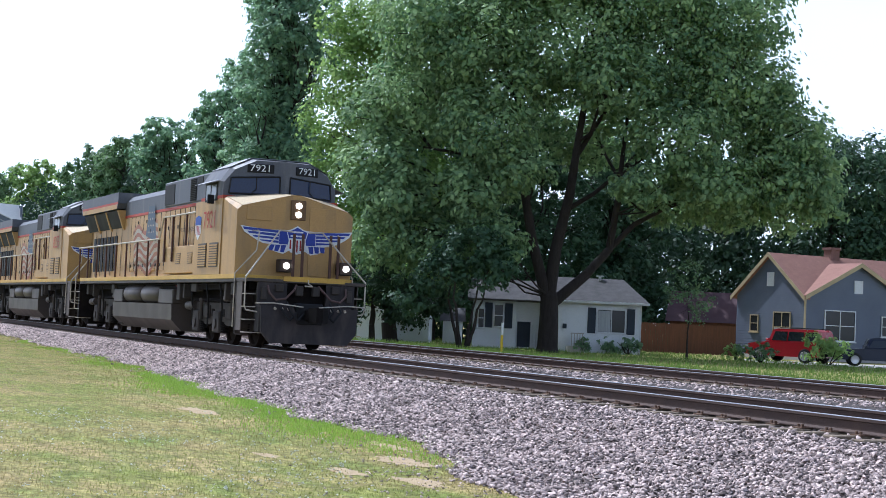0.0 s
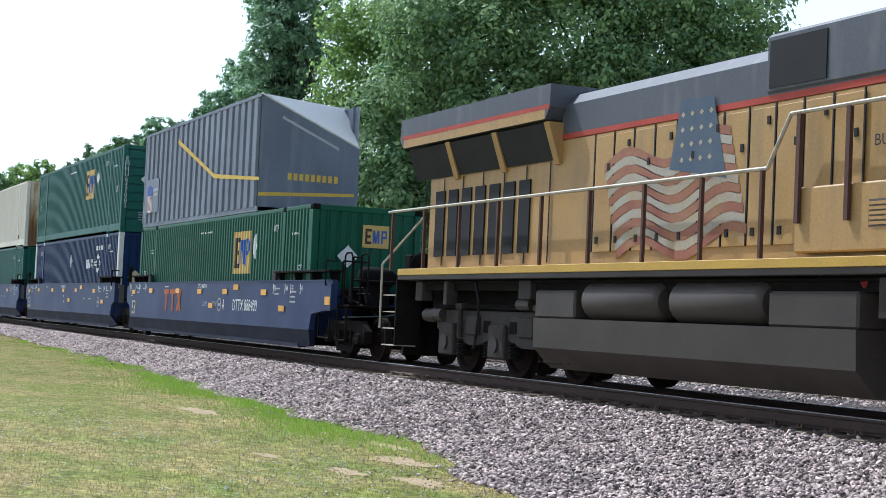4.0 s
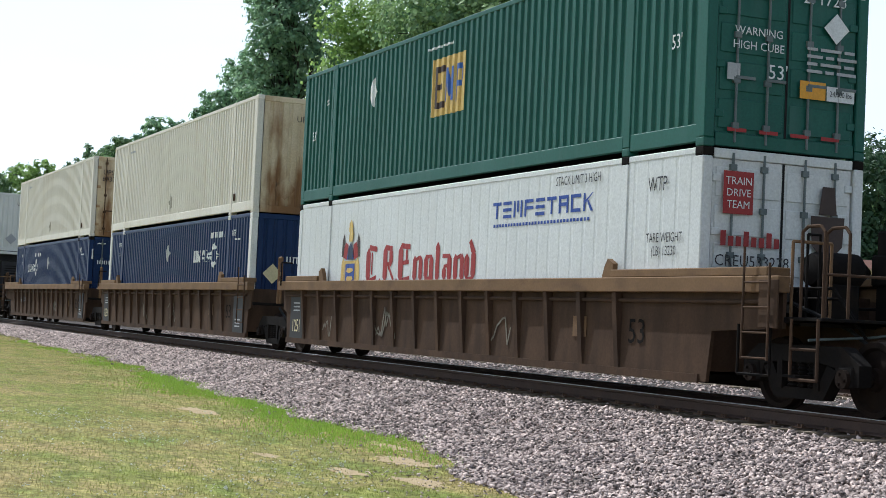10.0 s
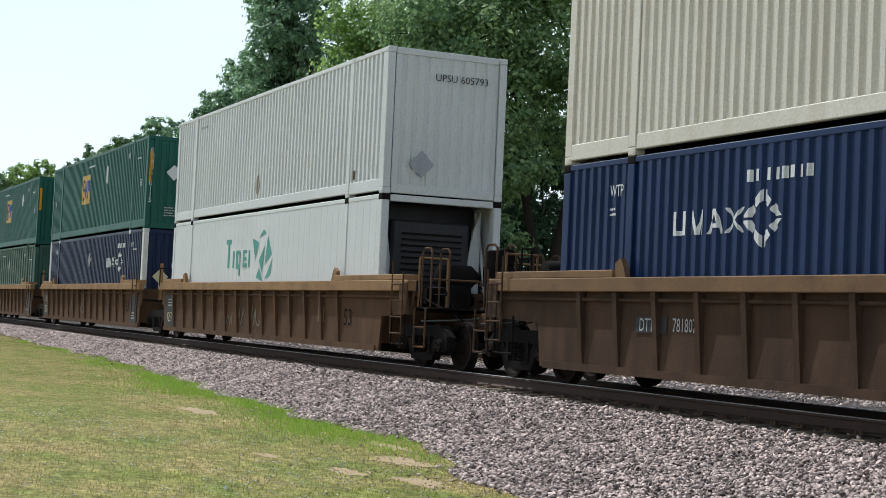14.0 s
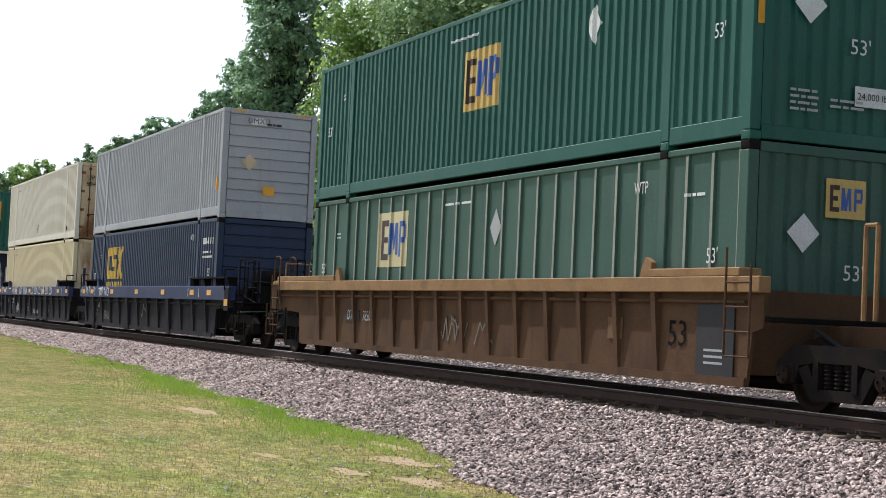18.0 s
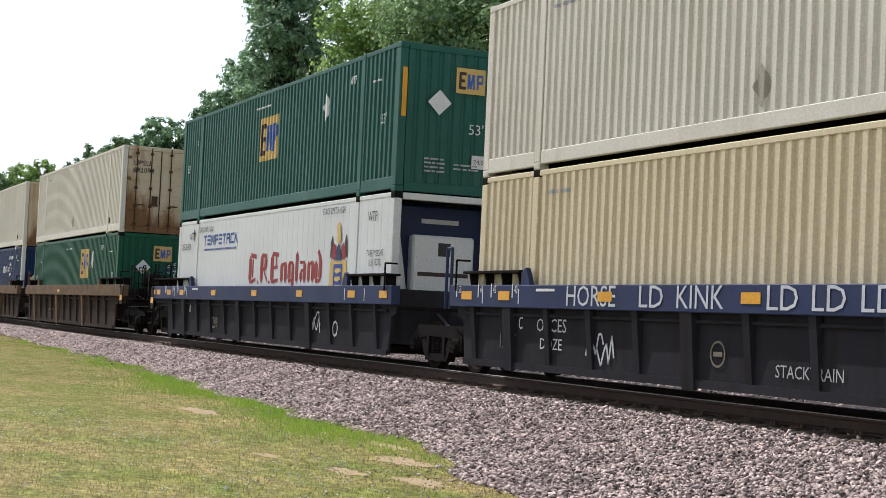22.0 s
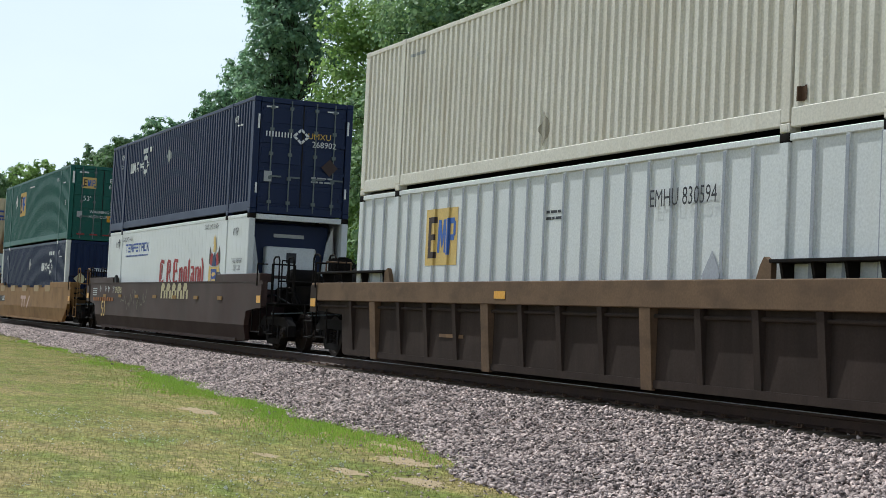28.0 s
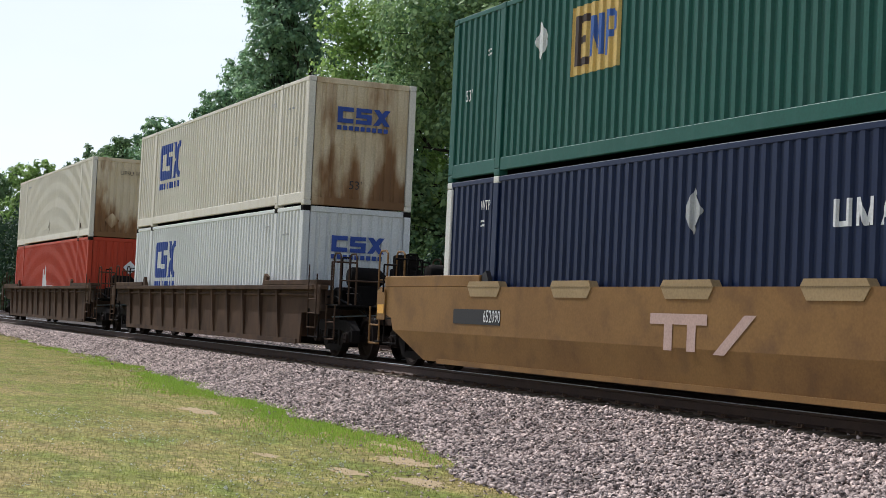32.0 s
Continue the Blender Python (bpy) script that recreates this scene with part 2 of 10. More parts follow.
def lettering(name, words, size, material, parent, at, face="side", squeeze=1.0, label="", down=False):
    """Painted words as a thin mesh; face 'side' looks to -y, 'front' to +x."""
    key = (words, down)
    if key not in TEXTS:
        cu = bpy.data.curves.new("words", "FONT")
        cu.body = "\n".join(words) if down else words
        cu.align_x, cu.align_y = "CENTER", "CENTER"
        cu.size = 1.0
        cu.space_line = 0.8
        cu.resolution_u = 2
        tmp = new("words", cu)
        me = bpy.data.meshes.new_from_object(tmp)
        bpy.data.objects.remove(tmp)
        co = np.empty(len(me.vertices) * 3, dtype=np.float32)
        me.vertices.foreach_get("co", co)
        fs = [tuple(p.vertices) for p in me.polygons]
        TEXTS[key] = (co.reshape(-1, 3), fs)
        bpy.data.meshes.remove(me)
    co, fs = TEXTS[key]
    s = size / 0.7
    if face == "side":
        vs = [(float(a) * s * squeeze, 0.0, float(b) * s) for a, b, _ in co]
    elif face == "front":
        vs = [(0.0, float(a) * s * squeeze, float(b) * s) for a, b, _ in co]
    me = bpy.data.meshes.new(name)
    me.from_pydata(vs, [], fs)
    me.materials.append(material)
    me.update()
    return part(name, me, None, parent, label, at)

# ------------------------------------------------------------ ground, ballast, tracks
TRACK_2 = 7.5
NEAR_Z, FAR_Z = -0.70, -0.45


def smooth_step(a, b, x):
    t = np.clip((x - a) / (b - a), 0, 1)
    return t * t * (3 - 2 * t)


def toe(x):
    """Where the ballast runs out into the lawn, on the near side."""
    return -2.75 - 1.95 * smooth_step(-48, -19, x) - 1.5 * smooth_step(-18.5, -12.0, x) + 0.12 * np.sin(x * 0.9) + 0.10 * np.sin(x * 2.3 + 1)


def ground_z(x, y):
    near = NEAR_Z + 0.34 * smooth_step(-42, -85, x) + 0.03 * np.sin(x * 0.25) * np.cos(y * 0.31)
    return near + (FAR_Z - near) * smooth_step(-1.5, 11.0, y)


def lawn_material():
    """Mown grass: straw and green patches at several sizes, a tufted grain and its relief."""
    m = mat("lawn_grass", (0.195, 0.20, 0.052), 0.9, alt=(0.31, 0.245, 0.105), scale=0.7, spread=0.26, fine=26.0, bump=1.0,
            dirt=(0.11, 0.17, 0.03), dirt_amount=0.40, dirt_scale=(0.8, 2.2, 1.0), sheen_spec=0.1)
    n, l = m.node_tree.nodes, m.node_tree.links
    bsdf = n["Principled BSDF"]
    old = bsdf.inputs["Base Color"].links[0].from_socket
    co = n.new("ShaderNodeTexCoord")
    mp = n.new("ShaderNodeMapping")
    mp.inputs["Scale"].default_value = (1.0, 2.0, 1.0)
    l.new(co.outputs["Object"], mp.inputs["Vector"])
    for size, low, high in ((2.6, 0.72, 1.30), (9.0, 0.62, 1.42)):
        t = n.new("ShaderNodeTexNoise")
        t.inputs["Scale"].default_value = size
        t.inputs["Detail"].default_value = 4.0
        l.new(mp.outputs[0], t.inputs["Vector"])
        r = n.new("ShaderNodeMapRange")
        r.inputs["From Min"].default_value = 0.32
        r.inputs["From Max"].default_value = 0.68
        r.inputs["To Min"].default_value = low
        r.inputs["To Max"].default_value = high
        l.new(t.outputs["Fac"], r.inputs["Value"])
        v = n.new("ShaderNodeVectorMath")
        v.operation = "SCALE"
        l.new(old, v.inputs[0])
        l.new(r.outputs["Result"], v.inputs["Scale"])
        old = v.outputs[0]
    l.new(old, bsdf.inputs["Base Color"])
    return m


lawn_mat = lawn_material()
xs = np.concatenate([np.linspace(-2600, -160, 26), np.linspace(-150, 60, 211), np.linspace(70, 2600, 26)])
ys = np.concatenate([np.linspace(-1500, -40, 16), np.linspace(-36, 60, 97), np.linspace(66, 200, 14), np.linspace(240, 2600, 18)])
gx, gy = np.meshgrid(xs, ys, indexing="ij")
gv = np.stack([gx, gy, ground_z(gx, gy)], -1).reshape(-1, 3)
ni, nj = gx.shape
ii, jj = np.meshgrid(np.arange(ni - 1), np.arange(nj - 1), indexing="ij")
k0 = (ii * nj + jj).ravel()
gf = np.stack([k0, k0 + nj, k0 + nj + 1, k0 + 1], -1)
ground = new("ground", raw_mesh("ground", gv, gf, lawn_mat))
ground.data.shade_smooth()
tagged(ground, "mown lawn, patchy green and straw yellow", "lawn", kind="structure")

stone_mat = mat("ballast_stone", (0.505, 0.402, 0.357), 0.9, alt=(0.275, 0.217, 0.198), scale=1.5, spread=0.6, fine=60.0, bump=0.3, island=0.72)
# bed kept near black: shade between the stones put into its colour
bed_shade_mat = mat("ballast_gap_shade", (0.045, 0.037, 0.033), 0.95, alt=(0.075, 0.06, 0.054), scale=9.0, spread=0.3, fine=40.0, bump=1.0)


def bed_z(x, y):
    """Height of the ballast across both tracks."""
    t = toe(x)
    up = -0.235
    z = np.where(y < -1.75, up + (ground_z(x, t) - 0.02 - up) * np.clip((y + 1.75) / (t + 1.75), 0, 1) ** 0.85, up)
    mid = 0.5 * (1 + np.cos(np.clip((y - TRACK_2 / 2) / 1.5, -1, 1) * math.pi))
    z = z - 0.14 * mid
    far = TRACK_2 + 1.75
    z = np.where(y > far, up + (FAR_Z - 0.03 - up) * np.clip((y - far) / 1.6, 0, 1), z)
    return z


bx = np.concatenate([np.linspace(-900, -110, 40), np.linspace(-105, 40, 291), np.linspace(50, 900, 40)])
bys = np.concatenate([np.linspace(0, 1, 22), np.linspace(1.02, 2.0, 44)])
BX, BU = np.meshgrid(bx, bys, indexing="ij")
BY = np.where(BU <= 1, toe(BX) + (-1.75 - toe(BX)) * BU, -1.75 + (BU - 1) * (TRACK_2 + 1.75 + 1.6 + 1.75))
BZ = bed_z(BX, BY)
ni, nj = BX.shape
ii, jj = np.meshgrid(np.arange(ni - 1), np.arange(nj - 1), indexing="ij")
k0 = (ii * nj + jj).ravel()
bed = new("track_bed", raw_mesh("track_bed", np.stack([BX, BY, BZ], -1).reshape(-1, 3), np.stack([k0, k0 + nj, k0 + nj + 1, k0 + 1], -1), bed_shade_mat))
tagged(bed, "crushed stone ballast bed under two tracks, coloured dark as shaded gaps", "ballast", kind="structure")


def stones(name, pts, sizes, rng, material):
    """Crushed stones: flat, uneven, broken lumps, all in one mesh."""
    base = np.array([(sx, sy, sz) for sx in (-1, 1) for sy in (-1, 1) for sz in (-1, 1)], float)
    tri = np.array([(0, 1, 3), (0, 3, 2), (4, 6, 7), (4, 7, 5), (0, 4, 5), (0, 5, 1), (2, 3, 7), (2, 7, 6), (1, 5, 7), (1, 7, 3)])
    n = len(pts)
    yaw, tx, ty = rng.uniform(0, 2 * math.pi, n), rng.normal(size=n) * 0.42, rng.normal(size=n) * 0.42
    shape = np.stack([rng.uniform(0.75, 1.35, n), rng.uniform(0.5, 0.95, n), rng.uniform(0.24, 0.50, n)], -1) * np.asarray(sizes)[:, None] * 0.5
    loc = base[None] * shape[:, None, :] * (1 + 0.35 * rng.normal(size=(n, 8, 3)).clip(-1.6, 1.2))
    cx, sx_, cy, sy_ = np.cos(tx)[:, None], np.sin(tx)[:, None], np.cos(ty)[:, None], np.sin(ty)[:, None]
    x, y, z = loc[..., 0], loc[..., 1], loc[..., 2]
    y, z = y * cx - z * sx_, y * sx_ + z * cx
    x, z = x * cy + z * sy_, -x * sy_ + z * cy
    ca, sa = np.cos(yaw)[:, None], np.sin(yaw)[:, None]
    v = np.stack([x * ca - y * sa, x * sa + y * ca, z], -1) + pts[:, None, :]
    f = (tri[None] + 8 * np.arange(n)[:, None, None]).reshape(-1, 3)
    return raw_mesh(name, v.reshape(-1, 3), f, material)


def scatter(rng, n, x0, x1, dens):
    """Random places along x, denser towards x1."""
    u = rng.uniform(size=n) ** dens
    return x1 + (x0 - x1) * u


rng = np.random.default_rng(5)
N1 = 132000
px = scatter(rng, N1, -75, -8.5, 2.0)
yt = toe(px)
py = yt - 0.35 * np.abs(rng.normal(size=N1)) * (rng.uniform(size=N1) < 0.03) + (-1.42 - yt) * rng.uniform(size=N1)
pz = np.maximum(bed_z(px, py), ground_z(px, py)) + rng.uniform(-0.022, 0.028, N1)
near_stones = new("ballast_stones", stones("ballast_stones", np.stack([px, py, pz], -1), rng.uniform(0.021, 0.055, N1) * (1 + 0.010 * np.maximum(0, -px - 20)), rng, stone_mat))
tagged(near_stones, "loose pinkish grey crushed stones on the ballast slope", "stones", kind="stuff")
NS = 600
px = rng.uniform(-21, -11.5, NS)
py = toe(px) - 0.9 * np.abs(rng.normal(size=NS))
keep = rng.uniform(size=NS) < 0.15 + 0.85 * np.exp(-((px + 14.6) / 1.8) ** 2)
px, py = px[keep], py[keep]
stray = new("stray_stones", stones("stray_stones", np.stack([px, py, ground_z(px, py) + 0.004], -1), rng.uniform(0.012, 0.032, len(px)), rng, stone_mat))
tagged(stray, "stray ballast stones in the worn edge of the lawn", "stones", kind="stuff")
N2 = 27000
px = scatter(rng, N2, -75, -12, 1.3)
py = rng.uniform(-1.2, TRACK_2 + 3.0, N2)
pz = bed_z(px, py) + rng.uniform(-0.012, 0.018, N2)
far_stones = new("ballast_stones", stones("ballast_stones", np.stack([px, py, pz], -1), rng.uniform(0.035, 0.075, N2), rng, stone_mat))
tagged(far_stones, "loose crushed stones between the rails and tracks", "stones", kind="stuff")

rail_side = mat("rail_rust", (0.058, 0.038, 0.031), 0.8, alt=(0.092, 0.058, 0.044), scale=3.0, fine=40, bump=0.2)
rail_top = mat("rail_polished", (0.72, 0.74, 0.78), 0.42, 0.6, alt=(0.45, 0.45, 0.48), scale=4.0, stretch=(0.05, 4, 4))
tie_mat = mat("tie_wood", (0.17, 0.125, 0.085), 0.9, alt=(0.26, 0.21, 0.15), scale=2.0, fine=18, stretch=(6, 1, 6), bump=0.5, dirt=(0.05, 0.04, 0.035), dirt_amount=0.4)
plate_mat = mat("tie_plate_steel", (0.12, 0.075, 0.05), 0.8, 0.3, alt=(0.19, 0.12, 0.08), scale=8)

RAIL_PROFILE = [(-0.076, -0.182), (0.076, -0.182), (0.076, -0.17), (0.012, -0.148), (0.009, -0.05), (0.036, -0.038), (0.036, -0.006),
                (-0.036, -0.006), (-0.036, -0.038), (-0.009, -0.05), (-0.012, -0.148), (-0.076, -0.17)]
rail_mesh = MB().prism(RAIL_PROFILE, "x", -900, 900).mesh("rail", rail_side)
head_mesh = MB().box(-900, 900, -0.034, 0.034, -0.006, 0.0).mesh("running_surface", rail_top)
tie_mesh = MB().box(-0.11, 0.11, -1.3, 1.3, -0.37, -0.196, 0.012).mesh("tie", tie_mat)
plate_mb = MB()
for s in (-1, 1):
    plate_mb.box(-0.095, 0.095, s * 0.7535 - 0.17, s * 0.7535 + 0.17, -0.195, -0.181)
    for e in (-0.12, 0.12):
        plate_mb.box(-0.05, -0.025, s * 0.7535 + e - 0.014, s * 0.7535 + e + 0.014, -0.18, -0.148)
        plate_mb.box(0.025, 0.05, s * 0.7535 + e - 0.014, s * 0.7535 + e + 0.014, -0.18, -0.148)
plate_mesh = plate_mb.mesh("tie_plates", plate_mat)
anchor_mesh = MB().box(-0.14, -0.115, -0.86, -0.64, -0.2, -0.15).box(-0.14, -0.115, 0.64, 0.86, -0.2, -0.15).mesh("rail_anchors", rail_side)
tie_rng = random.Random(8)
for k, yc in enumerate((0.0, TRACK_2)):
    track = thing("railway_track", ("steel rails polished on top on weathered wooden ties, carrying the train",
                                    "second pair of rusty steel rails on wooden ties, empty")[k], "railway track", kind="structure", at=(0, yc, 0))
    for s in (-1, 1):
        r = part("rail", rail_mesh, None, track, at=(0, s * 0.7535, 0))
        part("running_surface", head_mesh, None, r, "polished running surface")
    x = -82.0
    while x < 34:
        t = part("tie", tie_mesh, None, track, at=(x + tie_rng.uniform(-0.02, 0.02), tie_rng.uniform(-0.05, 0.05), tie_rng.uniform(-0.006, 0.004)))
        t.rotation_euler = (0, 0, radians(tie_rng.uniform(-1.2, 1.2)))
        if x > -62 and x < 0:
            part("tie_plate", plate_mesh, None, track, at=(x, 0, 0))
        x += 0.54
    rest = MB()
    for x0, x1 in ((-400, -82), (34.2, 300)):
        x = x0
        while x < x1:
            rest.box(x - 0.11, x + 0.11, -1.3, 1.3, -0.37, -0.196)
            x += 0.54
    ob = part("ties", rest, tie_mat, track)
    ob["kind"] = "stuff"

# ------------------------------------------------------------ grass: lawn blades, the rank strip at the ballast's edge, the far verge


def blades(name, pts, heights, rng, material, width=0.006, lean=0.35):
    n = len(pts)
    a = rng.uniform(0, 2 * math.pi, n)
    side = np.stack([np.cos(a), np.sin(a), np.zeros(n)], -1) * (np.asarray(width) * rng.uniform(0.7, 1.4, n))[:, None]
    h = np.asarray(heights)
    tip = pts + np.stack([rng.normal(size=n) * lean * h, rng.normal(size=n) * lean * h, h], -1)
    v = np.stack([pts - side, pts + side, tip], 1).reshape(-1, 3)
    return raw_mesh(name, v, np.arange(3 * n).reshape(-1, 3), material)


green_blade = leafy("grass_green", (0.15, 0.185, 0.035), (0.38, 0.40, 0.10), 0.3)
dry_blade = leafy("grass_dry", (0.16, 0.135, 0.035), (0.48, 0.41, 0.16), 0.25)
rng = np.random.default_rng(11)
DIRT = [(-24.2, -5.9, 1.0, 0.24), (-17.1, -7.05, 0.35, 0.12), (-15.3, -6.75, 0.5, 0.17), (-14.3, -6.35, 0.6, 0.2), (-16.4, -5.7, 0.7, 0.25), (-18.2, -5.1, 0.8, 0.16)]


def on_dirt(x, y):
    """Where the lawn is worn bare."""
    wob = 1 + 0.25 * np.sin(x * 7.1 + y * 5.3) + 0.2 * np.sin(x * 3.3 - y * 11.0)
    hit = np.zeros(len(x), bool)
    bare = rng.uniform(size=len(x))
    for k, (cx, cy, rx, ry) in enumerate(DIRT):
        hit |= (((x - cx) / rx) ** 2 + ((y - cy) / ry) ** 2 < wob * 0.9) & (bare < (0.6 if k else 0.95))
    return hit


N3 = 170000
px = scatter(rng, N3, -70, -9.5, 1.9)
py = toe(px) - 9.5 * rng.uniform(size=N3) ** 1.2
keep = (py > -11.3) & ~on_dirt(px, py)
px, py = px[keep], py[keep]
pts = np.stack([px, py, ground_z(px, py) - 0.004], -1)
patch = np.array([noise.noise(Vector((a * 0.22, b * 0.6, 0.0))) + 0.6 * noise.noise(Vector((a * 0.7, b * 1.7, 4.0))) for a, b in zip(px, py)])
dry = patch + 0.16 * rng.normal(size=len(px)) - 0.25 * smooth_step(-16, -11, px) + 0.2 * np.exp(-((py + 6.6) / 0.7) ** 2) > 0.02
hh = rng.uniform(0.012, 0.034, len(px))
wd = 0.0022 + 0.00012 * np.abs(px)
lawn_a = new("lawn_blades", blades("lawn_blades", pts[~dry], hh[~dry], rng, green_blade, wd[~dry]))
tagged(lawn_a, "short green blades of the mown lawn", "grass", kind="stuff")
lawn_b = new("lawn_blades", blades("lawn_blades", pts[dry], hh[dry], rng, dry_blade, wd[dry]))
tagged(lawn_b, "short straw-coloured blades of the dry lawn", "grass", kind="stuff")
# white clover heads in the near lawn
NC = 2600
px = scatter(rng, NC, -24, -10.2, 1.6)
py = toe(px) - 1.2 - 5.0 * rng.uniform(size=NC)
keep = (py > -11.2) & (np.array([noise.noise(Vector((a * 0.5, b * 0.8, 9.0))) for a, b in zip(px, py)]) + 0.2 * rng.normal(size=NC) > 0.02)
px, py = px[keep], py[keep]
clover = new("clover_heads", stones("clover_heads", np.stack([px, py, ground_z(px, py) + rng.uniform(0.015, 0.035, len(px))], -1), rng.uniform(0.012, 0.024, len(px)), rng, mat("clover_white", (0.58, 0.58, 0.46), 0.9)))
tagged(clover, "small white clover heads scattered in the lawn", "clover", kind="stuff")
# rank green strip along the toe of the ballast
N4 = 60000
px = scatter(rng, N4, -60, -15.5, 1.2)
off = np.abs(rng.normal(size=N4)) * (0.42 + 0.2 * np.sin(px * 0.55)) - 0.15 * rng.uniform(size=N4)
py = toe(px) - 0.02 - off + 0.12 * rng.normal(size=N4)
dens = np.array([noise.noise(Vector((a * 0.35 + 7, b * 0.6, 3.0))) for a, b in zip(px, py)])
dens += 0.5 * np.exp(-((px + 31) / 7.0) ** 2) + 0.9 * np.exp(-((px + 20.0) / 2.2) ** 2 - ((py + 5.7) / 0.65) ** 2) - 0.6 * np.exp(-((px + 15.5) / 2.0) ** 2) - 0.2 * np.exp(-((px + 52) / 8.0) ** 2)
keep = dens + 0.36 * rng.normal(size=N4) > 0.30
px, py = px[keep], py[keep]
pts = np.stack([px, py, np.maximum(ground_z(px, py), bed_z(px, py) * (py > toe(px)) - 9 * (py <= toe(px))) - 0.004], -1)
verge = new("rank_grass", blades("rank_grass", pts, rng.uniform(0.015, 0.075, len(px)), rng, leafy("grass_rank", (0.24, 0.40, 0.05), (0.40, 0.54, 0.10), 0.35), 0.008))
tagged(verge, "bright green longer grass along the edge of the ballast", "grass", kind="stuff")
# tall weeds beyond the second track
N5 = 62000
px = rng.uniform(-110, -30, N5)
py = TRACK_2 + 3.3 + np.abs(rng.normal(size=N5)) * 2.2 + rng.uniform(0, 24, N5) * (rng.uniform(size=N5) < 0.55)
pts = np.stack([px, py, ground_z(px, py) - 0.01], -1)
weeds = new("tall_weeds", blades("tall_weeds", pts, np.where(py < TRACK_2 + 6.0, rng.uniform(0.12, 0.5, N5), rng.uniform(0.06, 0.2, N5)), rng, leafy("grass_weed", (0.12, 0.21, 0.035), (0.21, 0.29, 0.065), 0.35), 0.018, 0.25))
tagged(weeds, "tall grass and weeds beyond the second track", "weeds", kind="stuff")
# bare dirt
dirt_mat = mat("bare_dirt", (0.46, 0.34, 0.20), 0.95, alt=(0.36, 0.27, 0.15), scale=6, fine=60, bump=0.5)


def dirt_patch(x, y, rx, ry, seed):
    r = random.Random(seed)
    vs = [(x, y, float(ground_z(x, y)) + 0.010)]
    n = 26
    for k in range(n):
        a = 2 * math.pi * k / n
        q = r.uniform(0.6, 1.1)
        X, Y = x + rx * q * math.cos(a), y + ry * q * math.sin(a)
        vs.append((X, Y, float(ground_z(X, Y)) + 0.004))
    mb = MB().add(vs, [(0, 1 + k, 1 + (k + 1) % n) for k in range(n)])
    ob = new("dirt_patch", mb.mesh("dirt_patch", dirt_mat))
    tagged(ob, "patch of bare pale dirt in the lawn", "dirt", kind="structure")


for k, (cx, cy, rx, ry) in enumerate(DIRT):
    dirt_patch(cx, cy, rx, ry, k + 1)

# ------------------------------------------------------------ the train
SPEED = 12.9505
CARRIED = []          # (thing, x at the start)
AXLES = []            # (wheelset, x in its thing, height, radius, thing's x at the start)

steel_dark = mat("sooty_steel", (0.008, 0.0072, 0.007), 0.85, 0.0, alt=(0.016, 0.0135, 0.012), scale=2.0, bump=0.15, sheen_spec=0.06, dirt=(0.026, 0.019, 0.014), dirt_amount=0.3, dirt_scale=(3, 3, 3))
wheel_mat = mat("wheel_steel", (0.014, 0.011, 0.010), 0.8, 0.0, alt=(0.024, 0.016, 0.012), scale=4, sheen_spec=0.05)
tread_mat = mat("wheel_tread", (0.45, 0.45, 0.46), 0.3, 1.0)
white_paint = mat("white_letter", (0.72, 0.73, 0.72), 0.6, alt=(0.6, 0.61, 0.6), scale=4)
grey_paint = mat("grey_letter", (0.42, 0.43, 0.43), 0.65)
dark_paint = mat("dark_letter", (0.035, 0.035, 0.04), 0.6)
yellow_paint = mat("yellow_letter", (0.62, 0.42, 0.06), 0.6, alt=(0.55, 0.36, 0.06), scale=3)
amber_mark = mat("amber_reflector", (0.75, 0.36, 0.02), 0.35)
blue_paint = mat("blue_letter", (0.03, 0.075, 0.33), 0.55)
red_paint = mat("red_letter", (0.32, 0.03, 0.03), 0.6, alt=(0.25, 0.03, 0.03))
teal_paint = mat("teal_letter", (0.10, 0.34, 0.28), 0.6)
black_rubber = mat("black_rubber", (0.02, 0.02, 0.02), 0.85)

LEN, WID, TALL = 16.15, 2.59, 2.896
HL, HW = LEN / 2, WID / 2
POST = 6.096


def corrugation(pitch, depth, flat=0.40, slope=0.12):
    """(x, inset) breakpoints of a folded side wall from -HL+0.1 to HL-0.1."""
    out, x = [], -HL + 0.10
    while x < HL - 0.10 - pitch * 0.5:
        out += [(x, 0.0), (x + pitch * flat, 0.0), (x + pitch * (flat + slope), depth), (x + pitch * (1 - slope), depth)]
        x += pitch
    out.append((HL - 0.10, 0.0))
    return out


def ribbing(pitch, depth, rib):
    """Flat sheet set in, with narrow proud posts."""
    out, x = [(-HL + 0.1, depth)], -HL + 0.1 + pitch
    while x < HL - 0.12:
        out += [(x - rib / 2 - 0.01, depth), (x - rib / 2, 0.0), (x + rib / 2, 0.0), (x + rib / 2 + 0.01, depth)]
        x += pitch
    out.append((HL - 0.10, depth))
    return out


PROFILES = {"fold": corrugation(0.232, 0.036), "wide": corrugation(0.222, 0.036), "rib": ribbing(0.61, 0.03, 0.075), "flute": corrugation(0.36, 0.004, 0.74, 0.07)}
SHARED = {}


